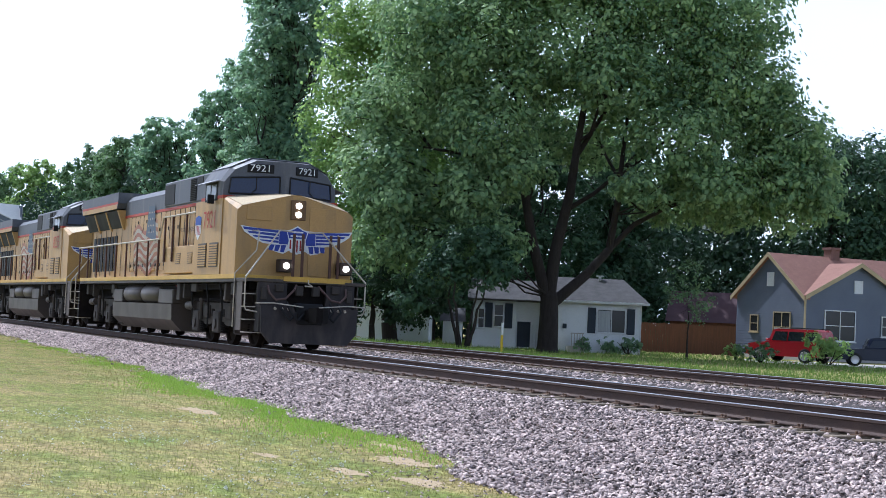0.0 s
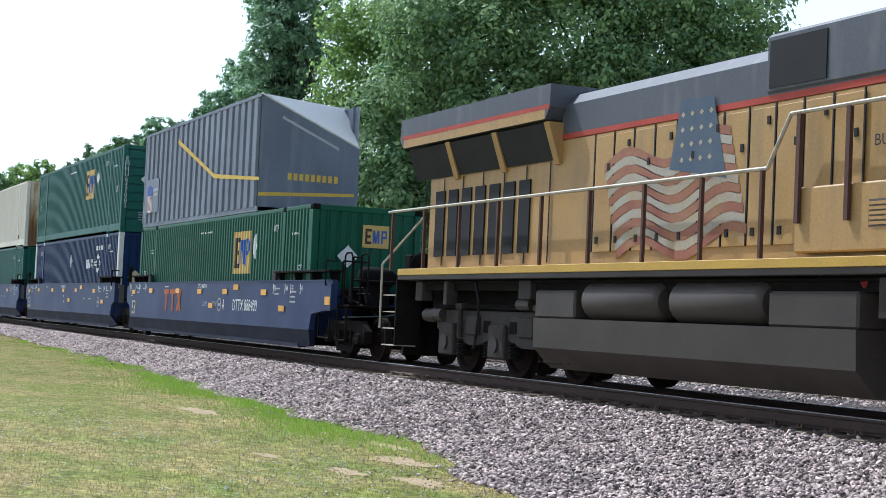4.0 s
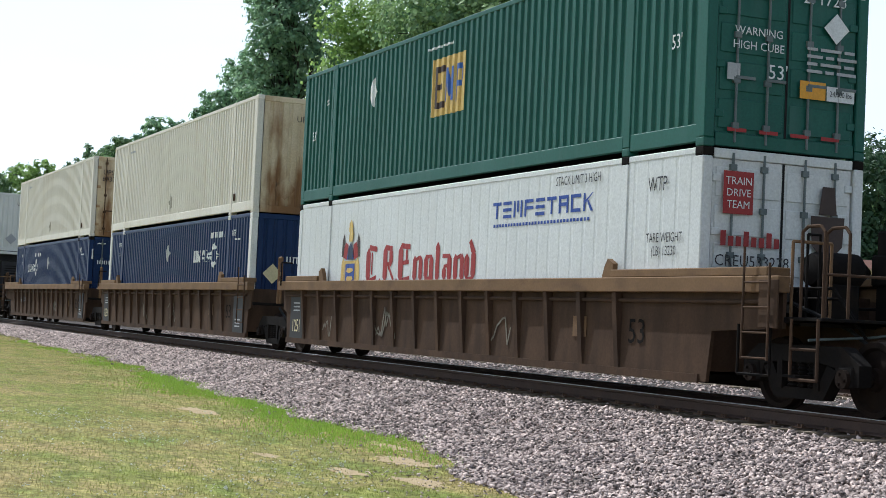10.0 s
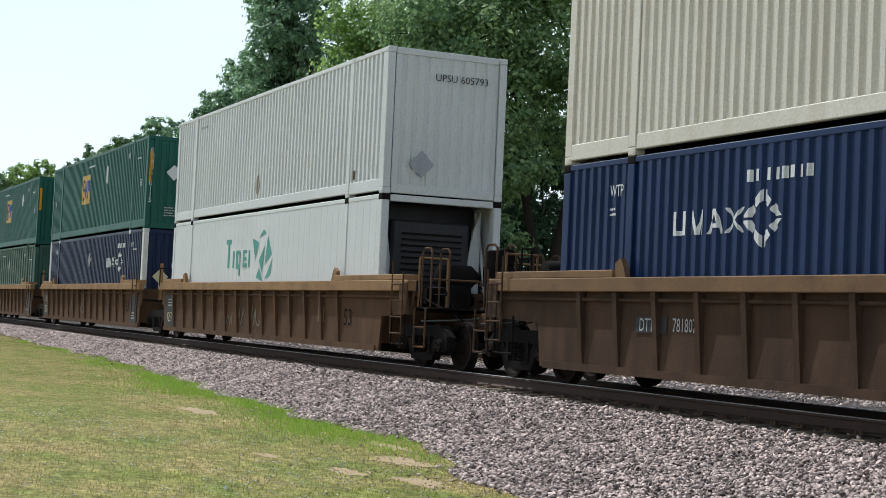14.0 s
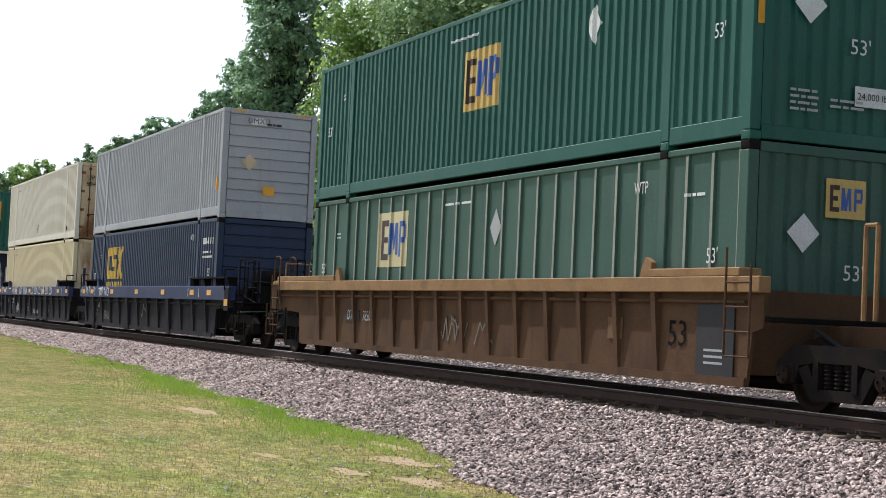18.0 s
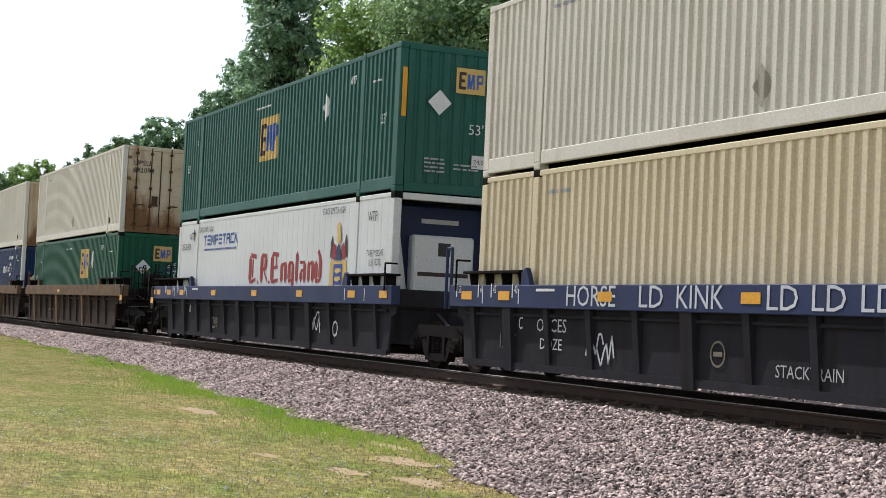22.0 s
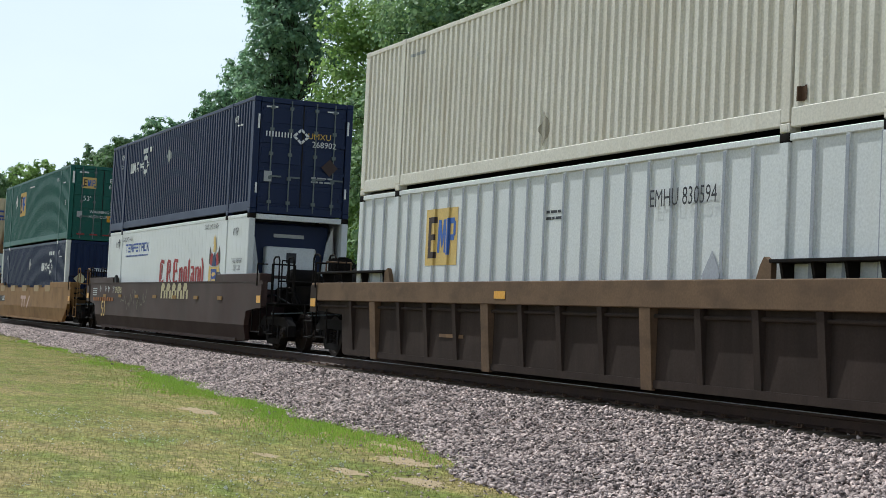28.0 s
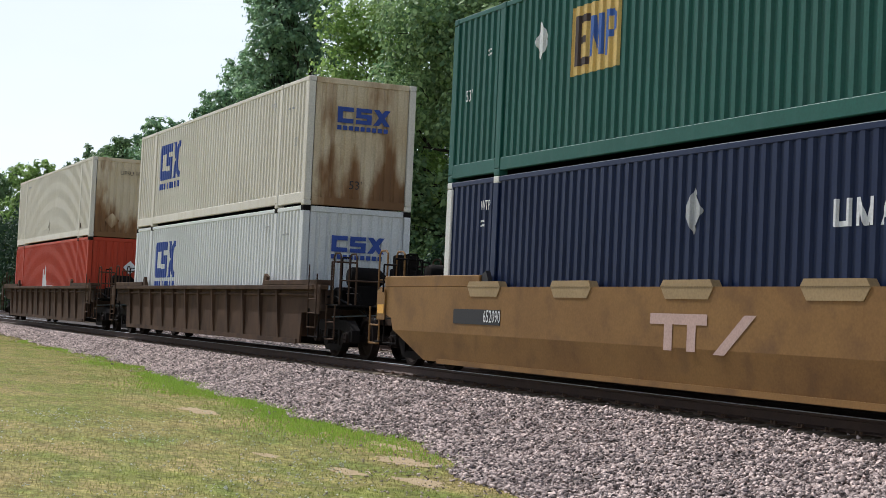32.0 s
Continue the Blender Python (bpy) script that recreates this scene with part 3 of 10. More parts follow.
def wall_mesh(kind, material):
    key = ("wall", kind, material.name)
    if key not in SHARED:
        mb = MB()
        pr = PROFILES[kind]
        vs = []
        for x, d in pr:
            vs += [(x, d, 0.27), (x, d, 2.81)]
        mb.add(vs, [(2 * i, 2 * i + 2, 2 * i + 3, 2 * i + 1) for i in range(len(pr) - 1)])
        me = bpy.data.meshes.new("side_wall")
        me.from_pydata(mb.v, [], mb.f)
        me.materials.append(material)
        me.update()
        SHARED[key] = me
    return SHARED[key]


def shared(key, make, material):
    key = (key, material.name)
    if key not in SHARED:
        SHARED[key] = make().mesh(key[0], material)
    return SHARED[key]


def decal(kind, polys, lift=0.006):
    """Convex polygons (x, z) painted on the near wall, following its folds."""
    pr = PROFILES[kind]
    px = [p[0] for p in pr]
    mb = MB()
    for rank, poly in enumerate(polys):
        x0, x1 = min(p[0] for p in poly), max(p[0] for p in poly)
        cuts = sorted({x0 + 1e-4, x1 - 1e-4} | {p[0] for p in poly if x0 + 1e-4 < p[0] < x1 - 1e-4} | {x for x in px if x0 < x < x1})
        prev = None
        for x in cuts:
            zs = []
            n = len(poly)
            for i in range(n):
                (ax, az), (bx_, bz) = poly[i], poly[(i + 1) % n]
                if abs(ax - bx_) < 1e-9:
                    continue
                u = (x - ax) / (bx_ - ax)
                if -1e-9 <= u <= 1 + 1e-9:
                    zs.append(az + (bz - az) * u)
            if len(zs) < 2:
                continue
            y = -HW + 0.012 + float(np.interp(x, px, [p[1] for p in pr])) - lift - 0.0004 * (rank % 9)
            cur = ((x, y, min(zs)), (x, y, max(zs)))
            if prev:
                mb.add([prev[0], cur[0], cur[1], prev[1]], [(0, 1, 2, 3)])
            prev = cur
    return mb


def rect(x, z, w, h):
    return [(x, z), (x + w, z), (x + w, z + h), (x, z + h)]


def flat_polys(polys, x, lift=0.0):
    """Polygons (y, z) on a front end."""
    mb = MB()
    for rank, poly in enumerate(polys):
        mb.add([(x + lift + 0.0003 * (rank % 9), a, b) for a, b in poly], [tuple(range(len(poly)))])
    return mb


def diamond(x, z, w, h):
    return [(x - w / 2, z), (x, z - h / 2), (x + w / 2, z), (x, z + h / 2)]


def ring_mark(x, z, r):
    """Eight shards in a diamond, the mark beside the block letters."""
    out = []
    for sx, sz in ((1, 1), (1, -1), (-1, 1), (-1, -1)):
        out.append([(x + sx * 0.05 * r, z + sz * r * 0.98), (x + sx * 0.50 * r, z + sz * r * 0.58), (x + sx * 0.32 * r, z + sz * r * 0.36), (x + sx * 0.05 * r, z + sz * r * 0.58)])
        out.append([(x + sx * 1.1 * r, z + sz * 0.05 * r), (x + sx * 0.62 * r, z + sz * r * 0.48), (x + sx * 0.42 * r, z + sz * r * 0.28), (x + sx * 0.66 * r, z + sz * 0.05 * r)])
    return out


def strokes_u(x, z, h):
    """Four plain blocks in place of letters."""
    w = h * 0.2
    out = [rect(x, z, w, h), rect(x + h * 0.72, z, w, h), rect(x + w, z, h * 0.72 - w, h * 0.2)]
    for p, q in ((1.25, 1.25), (1.62, 1.27), (1.62, 1.97), (1.98, 1.98), (2.45, 2.9), (3.35, 2.9), (3.75, 4.75), (4.75, 3.75)):
        out.append([(x + h * p, z), (x + h * p + w, z), (x + h * q + w, z + h), (x + h * q, z + h)])
    out.append(rect(x + h * 2.68, z + h * 0.24, h * 0.62, h * 0.17))
    return out


def bars(x, z, w, h, n):
    """Plain bars that stand for unreadable lines of writing."""
    out = []
    for i in range(n):
        a = x
        for q in ((0.3, 0.16, 0.38), (0.2, 0.4, 0.2))[i % 2]:
            out.append(rect(a, z + i * h / n, w * q, h / n * 0.42))
            a += w * (q + 0.06)
    return out


SATIN = dict(scale=0.8, sheen_spec=0.24, dirt_scale=(4, 4, 0.4))
green_a = mat("container_green", (0.0125, 0.098, 0.072), 0.48, alt=(0.014, 0.086, 0.065), dirt=(0.042, 0.112, 0.092), dirt_amount=0.28, **SATIN)
green_b = mat("container_bright_green", (0.004, 0.085, 0.040), 0.48, alt=(0.005, 0.072, 0.036), dirt=(0.015, 0.07, 0.042), dirt_amount=0.15, **SATIN)
green_c = mat("container_faded_green", (0.052, 0.115, 0.088), 0.6, alt=(0.040, 0.092, 0.070), dirt=(0.09, 0.125, 0.10), dirt_amount=0.3, **SATIN)
navy = mat("container_blue", (0.0035, 0.022, 0.088), 0.48, alt=(0.0035, 0.019, 0.070), dirt=(0.012, 0.032, 0.075), dirt_amount=0.15, **SATIN)
navy_dark = mat("container_dark_blue", (0.0035, 0.014, 0.055), 0.45, alt=(0.004, 0.012, 0.046), dirt=(0.009, 0.019, 0.05), dirt_amount=0.2, **SATIN)
slate = mat("container_slate_blue", (0.018, 0.034, 0.080), 0.52, alt=(0.020, 0.031, 0.064), dirt=(0.032, 0.04, 0.066), dirt_amount=0.3, **SATIN)
cream = mat("container_cream", (0.68, 0.645, 0.56), 0.6, alt=(0.60, 0.56, 0.475), scale=0.6, dirt=(0.50, 0.43, 0.32), dirt_amount=0.25, dirt_scale=(4, 4, 0.35), sheen_spec=0.2)
RUSTY = dict(rough=0.75, scale=0.8, spread=0.4, dirt=(0.050, 0.030, 0.020), dirt_scale=(2.0, 2.0, 0.6), sheen_spec=0.12)
rusty_ends = [mat("container_cream_rusty", (0.62, 0.53, 0.38), alt=(0.50, 0.39, 0.24), dirt_amount=0.06, rust_low=0.30, offset=0.11, **RUSTY),
              mat("container_cream_rusted", (0.60, 0.50, 0.35), alt=(0.45, 0.33, 0.19), dirt_amount=0.12, rust_low=0.34, offset=0.47, **RUSTY),
              mat("container_cream_stained", (0.63, 0.55, 0.41), alt=(0.52, 0.42, 0.27), dirt_amount=0.03, rust_low=0.27, offset=0.83, **RUSTY)]
cream_end = rusty_ends[0]
yellowed = mat("container_yellowed", (0.66, 0.57, 0.39), 0.6, alt=(0.60, 0.51, 0.34), scale=0.6, dirt=(0.5, 0.4, 0.22), dirt_amount=0.2, dirt_scale=(4, 4, 0.35), sheen_spec=0.2)
offwhite = mat("container_white", (0.64, 0.65, 0.635), 0.5, alt=(0.57, 0.58, 0.565), scale=0.5, dirt=(0.55, 0.54, 0.50), dirt_amount=0.15, dirt_scale=(4, 4, 0.35), sheen_spec=0.3)
grey_cont = mat("container_grey", (0.37, 0.38, 0.41), 0.55, alt=(0.31, 0.32, 0.35), scale=0.6, dirt=(0.24, 0.22, 0.21), dirt_amount=0.25, dirt_scale=(4, 4, 0.35), sheen_spec=0.2)
blue_grey = mat("container_blue_grey", (0.165, 0.185, 0.23), 0.45, alt=(0.12, 0.135, 0.17), scale=0.5, dirt=(0.24, 0.25, 0.27), dirt_amount=0.35, dirt_scale=(4, 4, 0.35), sheen_spec=0.15)
brick_red = mat("container_red", (0.45, 0.055, 0.025), 0.55, alt=(0.38, 0.05, 0.025), scale=0.7, dirt=(0.26, 0.06, 0.035), dirt_amount=0.2, sheen_spec=0.15)
white_post = mat("white_post", (0.70, 0.70, 0.66), 0.6, alt=(0.58, 0.57, 0.52), scale=2)
logo_yellow = mat("logo_yellow", (0.62, 0.43, 0.13), 0.55, alt=(0.55, 0.38, 0.12), scale=3)
logo_cream = mat("logo_cream", (0.66, 0.58, 0.34), 0.6)
logo_brown = mat("logo_brown", (0.055, 0.035, 0.03), 0.6)
logo_blue = mat("logo_blue", (0.05, 0.13, 0.42), 0.55)
bare_metal = mat("worn_aluminium", (0.55, 0.56, 0.57), 0.4, 0.4)


def logo_square(body, kind, x, z, s, panel=None, pale=False):
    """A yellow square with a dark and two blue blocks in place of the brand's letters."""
    z += 0.2
    w, h = s * 0.95, s * 0.70

    def at(*pts):
        return [(x + w * p, z + h * q) for p, q in pts]
    lg = part("logo", decal(kind, [rect(x, z, w, h)]), panel or logo_yellow, body, "yellow square logo panel")
    part("logo_block", decal(kind, [at((0.09, 0.13), (0.18, 0.13), (0.18, 0.86), (0.09, 0.86)), at((0.18, 0.13), (0.37, 0.13), (0.37, 0.24), (0.18, 0.24)), at((0.18, 0.75), (0.37, 0.75), (0.37, 0.86), (0.18, 0.86)), at((0.18, 0.45), (0.32, 0.45), (0.32, 0.55), (0.18, 0.55))], 0.010), logo_brown, lg, "dark block")
    part("logo_block", decal(kind, [at((0.39, 0.22), (0.46, 0.22), (0.48, 0.80), (0.41, 0.80)), at((0.43, 0.80), (0.50, 0.80), (0.565, 0.36), (0.52, 0.30)), at((0.52, 0.30), (0.565, 0.36), (0.64, 0.80), (0.57, 0.80)), at((0.60, 0.22), (0.67, 0.22), (0.665, 0.80), (0.595, 0.80))], 0.010), logo_blue, lg, "blue slanted block")
    part("logo_block", decal(kind, [at((0.71, 0.18), (0.78, 0.18), (0.79, 0.82), (0.72, 0.82)), at((0.79, 0.72), (0.91, 0.72), (0.91, 0.82), (0.79, 0.82)), at((0.785, 0.43), (0.91, 0.43), (0.91, 0.53), (0.785, 0.53)), at((0.88, 0.48), (0.95, 0.52), (0.95, 0.75), (0.88, 0.80))], 0.010), logo_blue, lg, "blue block")


def end_logo(body, y, z, s, panel=None):
    lg = part("logo", flat_polys([rect(y, z, s * 1.25, s)], HL, 0.012), panel or logo_yellow, body, "yellow logo panel")
    part("logo_block", flat_polys([rect(y + s * 0.12, z + s * 0.16, s * 0.1, s * 0.68), rect(y + s * 0.22, z + s * 0.16, s * 0.2, s * 0.12), rect(y + s * 0.22, z + s * 0.44, s * 0.15, s * 0.12), rect(y + s * 0.22, z + s * 0.72, s * 0.2, s * 0.12)], HL, 0.016), logo_brown, lg, "dark block")
    part("logo_block", flat_polys([[(y + s * a, z + s * 0.2), (y + s * (a + 0.08), z + s * 0.2), (y + s * (b + 0.08), z + s * 0.78), (y + s * b, z + s * 0.78)] for a, b in ((0.48, 0.48), (0.58, 0.50), (0.58, 0.68), (0.72, 0.70))], HL, 0.016), logo_blue, lg, "blue slanted block")
    part("logo_block", flat_polys([rect(y + s * 0.88, z + s * 0.2, s * 0.08, s * 0.58), rect(y + s * 0.96, z + s * 0.68, s * 0.18, s * 0.1), rect(y + s * 0.96, z + s * 0.42, s * 0.18, s * 0.1), rect(y + s * 1.08, z + s * 0.52, s * 0.07, s * 0.16)], HL, 0.016), logo_blue, lg, "blue block")


def front_wall(kind):
    """The plain end, folded upright ('v') or lengthwise ('h')."""
    mb = MB()
    x = HL - 0.03
    if kind == "v":
        n, w = 9, (WID - 0.36) / 9
        pts = []
        for i in range(n):
            y = -HW + 0.18 + i * w
            pts += [(y, 0.0), (y + w * 0.55, 0.0), (y + w * 0.65, -0.03), (y + w * 0.9, -0.03)]
        pts.append((HW - 0.18, 0.0))
        vs = []
        for y, d in pts:
            vs += [(x + d, y, 0.2), (x + d, y, 2.76)]
        mb.add(vs, [(2 * i, 2 * i + 2, 2 * i + 3, 2 * i + 1) for i in range(len(pts) - 1)])
    else:
        n = 9
        w = 2.56 / n
        pts = []
        for i in range(n):
            z = 0.2 + i * w
            pts += [(z, 0.0), (z + w * 0.76, 0.0), (z + w * 0.80, -0.045), (z + w * 0.95, -0.045)]
        pts.append((2.76, 0.0))
        vs = []
        for z, d in pts:
            vs += [(x + d, -HW + 0.18, z), (x + d, HW - 0.18, z)]
        mb.add(vs, [(2 * i, 2 * i + 1, 2 * i + 3, 2 * i + 2) for i in range(len(pts) - 1)])
    return mb


bar_rust = mat("lock_bar_rust", (0.10, 0.058, 0.033), 0.85, alt=(0.055, 0.033, 0.022), scale=3, sheen_spec=0.1)
bar_steel = mat("lock_bar_galvanised", (0.15, 0.175, 0.175), 0.55, alt=(0.09, 0.11, 0.11), scale=3)


def box_mb(*a, c=0.0):
    return MB().box(*a, c)


def container(name, label, x0, level, paint, end="v", wall="fold", end_paint=None, posts=None, colour_word="", rear=None):
    """A 53 ft container; x0 is where its front end stands at the start, level 0 in the well and 1 on top."""
    z0 = 0.417 + level * (TALL + 0.004)
    body = thing(name, label, "container", "containers on the train", at=(x0 - HL, 0, z0))
    CARRIED.append((body, x0 - HL))
    ep = end_paint or paint
    pp = posts or paint
    side = wall_mesh(wall, paint)
    a = part("side_wall", side, None, body, at=(0, -HW + 0.012, 0))
    b = part("side_wall", side, None, body, at=(0, HW - 0.012, 0))
    b.rotation_euler = (0, 0, math.pi)
    rail_t = shared("top_rail", lambda: box_mb(-HL + 0.1, HL - 0.1, -0.05, 0.05, 2.80, 2.89, c=0.012), paint)
    rail_b = shared("bottom_rail", lambda: box_mb(-POST + 0.1, POST - 0.1, -0.05, 0.05, 0.085, 0.30, c=0.012), paint)
    rail_e = shared("bottom_rail_end", lambda: box_mb(POST + 0.1, HL - 0.1, -0.05, 0.05, 0.06, 0.30, c=0.012), paint)
    for s in (-1, 1):
        part("top_rail", rail_t, None, body, at=(0, s * (HW - 0.055), 0))
        part("bottom_rail", rail_b, None, body, at=(0, s * (HW - 0.055), 0))
        for e in (0, 1):
            q = part("bottom_rail", rail_e, None, body, at=(0, s * (HW - 0.055), 0))
            q.rotation_euler = (0, 0, math.pi * e)
    post = shared("corner_post", lambda: box_mb(-0.105, 0.105, -0.08, 0.08, 0.118, 2.778, c=0.015), pp)
    mid = shared("lifting_post", lambda: box_mb(-0.095, 0.095, -0.05, 0.05, 0.12, 2.79, c=0.012), paint)
    cast = shared("corner_casting", lambda: box_mb(-0.10, 0.10, -0.085, 0.085, 0, 0.117, c=0.012).box(-0.06, 0.06, -0.089, -0.086, 0.03, 0.085), steel_dark if level == 0 and posts is None else pp)
    for s in (-1, 1):
        for e in (-1, 1):
            part("corner_post", post, None, body, at=(e * (HL - 0.105), s * (HW - 0.081), 0))
            part("lifting_post", mid, None, body, at=(e * POST, s * (HW - 0.045), 0))
            for zc in (0.0, TALL - 0.117):
                part("corner_casting", cast, None, body, at=(e * (HL - 0.10), s * (HW - 0.086), zc))
                part("lifting_casting", cast, None, body, at=(e * POST, s * (HW - 0.079), zc))
    part("roof", shared("roof", lambda: roof_mb(), paint), None, body)
    part("floor", shared("floor", lambda: box_mb(-HL + 0.15, HL - 0.15, -HW + 0.12, HW - 0.12, 0.13, 0.2), steel_dark), None, body)
    rear = rear or ("v" if end == "door" else "door")
    for where, style in ((0, end), (1, rear)):
        p = ep if where == 0 else paint
        holder = []
        holder.append(part("end_sill", shared("end_sill", lambda: box_mb(HL - 0.12, HL - 0.012, -HW + 0.18, HW - 0.18, 0.02, 0.2, c=0.01), p), None, body))
        holder.append(part("end_header", shared("end_header", lambda: box_mb(HL - 0.12, HL - 0.012, -HW + 0.18, HW - 0.18, 2.76, 2.89, c=0.01), p), None, body))
        if style in ("v", "h"):
            holder.append(part("end_wall", shared("end_wall_" + style, lambda: front_wall(style), p), None, body))
        elif style == "door":
            for s in (-1, 1):
                def leaf(s=s):
                    mb = MB()
                    lo, hi = sorted((s * 0.012, s * (HW - 0.185)))
                    mb.box(HL - 0.07, HL - 0.045, lo, hi, 0.205, 2.755)
                    return mb

                def panel(s=s, k=0):
                    lo, hi = sorted((s * 0.012, s * (HW - 0.185)))
                    return MB().box(HL - 0.047, HL - 0.030, lo + 0.04, hi - 0.04, 0.26 + k * 0.5, 0.65 + k * 0.5, 0.009)
                d = part("door", shared("door_leaf%d" % s, leaf, p), None, body)
                d.name = "door"
                holder.append(d)
                for k in range(5):
                    q = part("door_panel", shared("door_panel%d%d" % (s, k), lambda: panel(k=k), p), None, d)
                    q.name = "door_panel"
                part("door_gasket", shared("door_gasket%d" % s, lambda: MB().box(HL - 0.05, HL - 0.034, *sorted((s * 0.004, s * 0.016)), 0.205, 2.755), black_rubber), None, d).name = "door_gasket"
                for zz in (0.45, 1.1, 1.8, 2.5):
                    part("hinge", shared("hinge%d" % s, lambda: MB().box(HL - 0.06, HL - 0.012, *sorted((s * (HW - 0.30), s * (HW - 0.17))), -0.05, 0.05, 0.008), p), None, d, at=(0, 0, zz)).name = "hinge"
                for y in (0.33, 0.82):
                    def bar(y=y, s=s):
                        mb = MB().cyl((HL - 0.005, s * y, 0.08), (HL - 0.005, s * y, 2.84), 0.018, 8)
                        for zz in (0.3, 0.9, 1.5, 2.1, 2.65):
                            mb.box(HL - 0.03, HL + 0.015, s * y - 0.05, s * y + 0.05, zz - 0.04, zz + 0.04)
                        mb.box(HL, HL + 0.02, s * y - 0.02, s * y + 0.28, 0.92, 0.96)
                        return mb
                    bq = part("lock_bar", shared("lock_bar%d%d" % (s, y * 100), bar, bar_rust if p in rusty_ends else bar_steel), None, d)
                    bq.name = "lock_bar"
        if where == 1:
            for h in holder:
                h.rotation_euler = (0, 0, math.pi)
    return body


def roof_mb():
    mb = MB()
    n = 40
    w = (LEN - 0.4) / n
    pts = []
    for i in range(n):
        x = -HL + 0.2 + i * w
        pts += [(x, 0.0), (x + w * 0.45, 0.0), (x + w * 0.55, 0.018), (x + w * 0.9, 0.018)]
    pts.append((HL - 0.2, 0.0))
    vs = []
    for x, d in pts:
        vs += [(x, -HW + 0.09, 2.865 + d), (x, HW - 0.09, 2.865 + d)]
    mb.add(vs, [(2 * i, 2 * i + 1, 2 * i + 3, 2 * i + 2) for i in range(len(pts) - 1)])
    mb.box(HL - 0.2, HL - 0.13, -HW + 0.09, HW - 0.09, 2.86, 2.885)
    mb.box(-HL + 0.13, -HL + 0.2, -HW + 0.09, HW - 0.09, 2.86, 2.885)
    return mb


SY = -HW - 0.008      # plane of flat lettering on the near side
FX = HL + 0.012       # plane of lettering on the front end

# ------------------------------------------------------------ liveries


def side_marks(c, kind, ink, front=True):
    """The small stencilled marks at both lifting posts and ends."""
    part("stencil", decal(kind, bars(-6.7, 2.08, 0.22, 0.15, 2)), ink, c)
    part("stencil", decal(kind, bars(6.6, 2.25, 0.5, 0.10, 1)), ink, c)
    if front:
        lettering("size_mark", "53'", 0.2, ink, c, (7.35, SY, 1.45), squeeze=0.8)
        lettering("size_mark", "53'", 0.2, ink, c, (-7.3, SY, 1.45), squeeze=0.8)
    lettering("lift_mark", "WTP", 0.17, ink, c, (6.6 if not front else 5.55, SY, 2.42), squeeze=0.7)


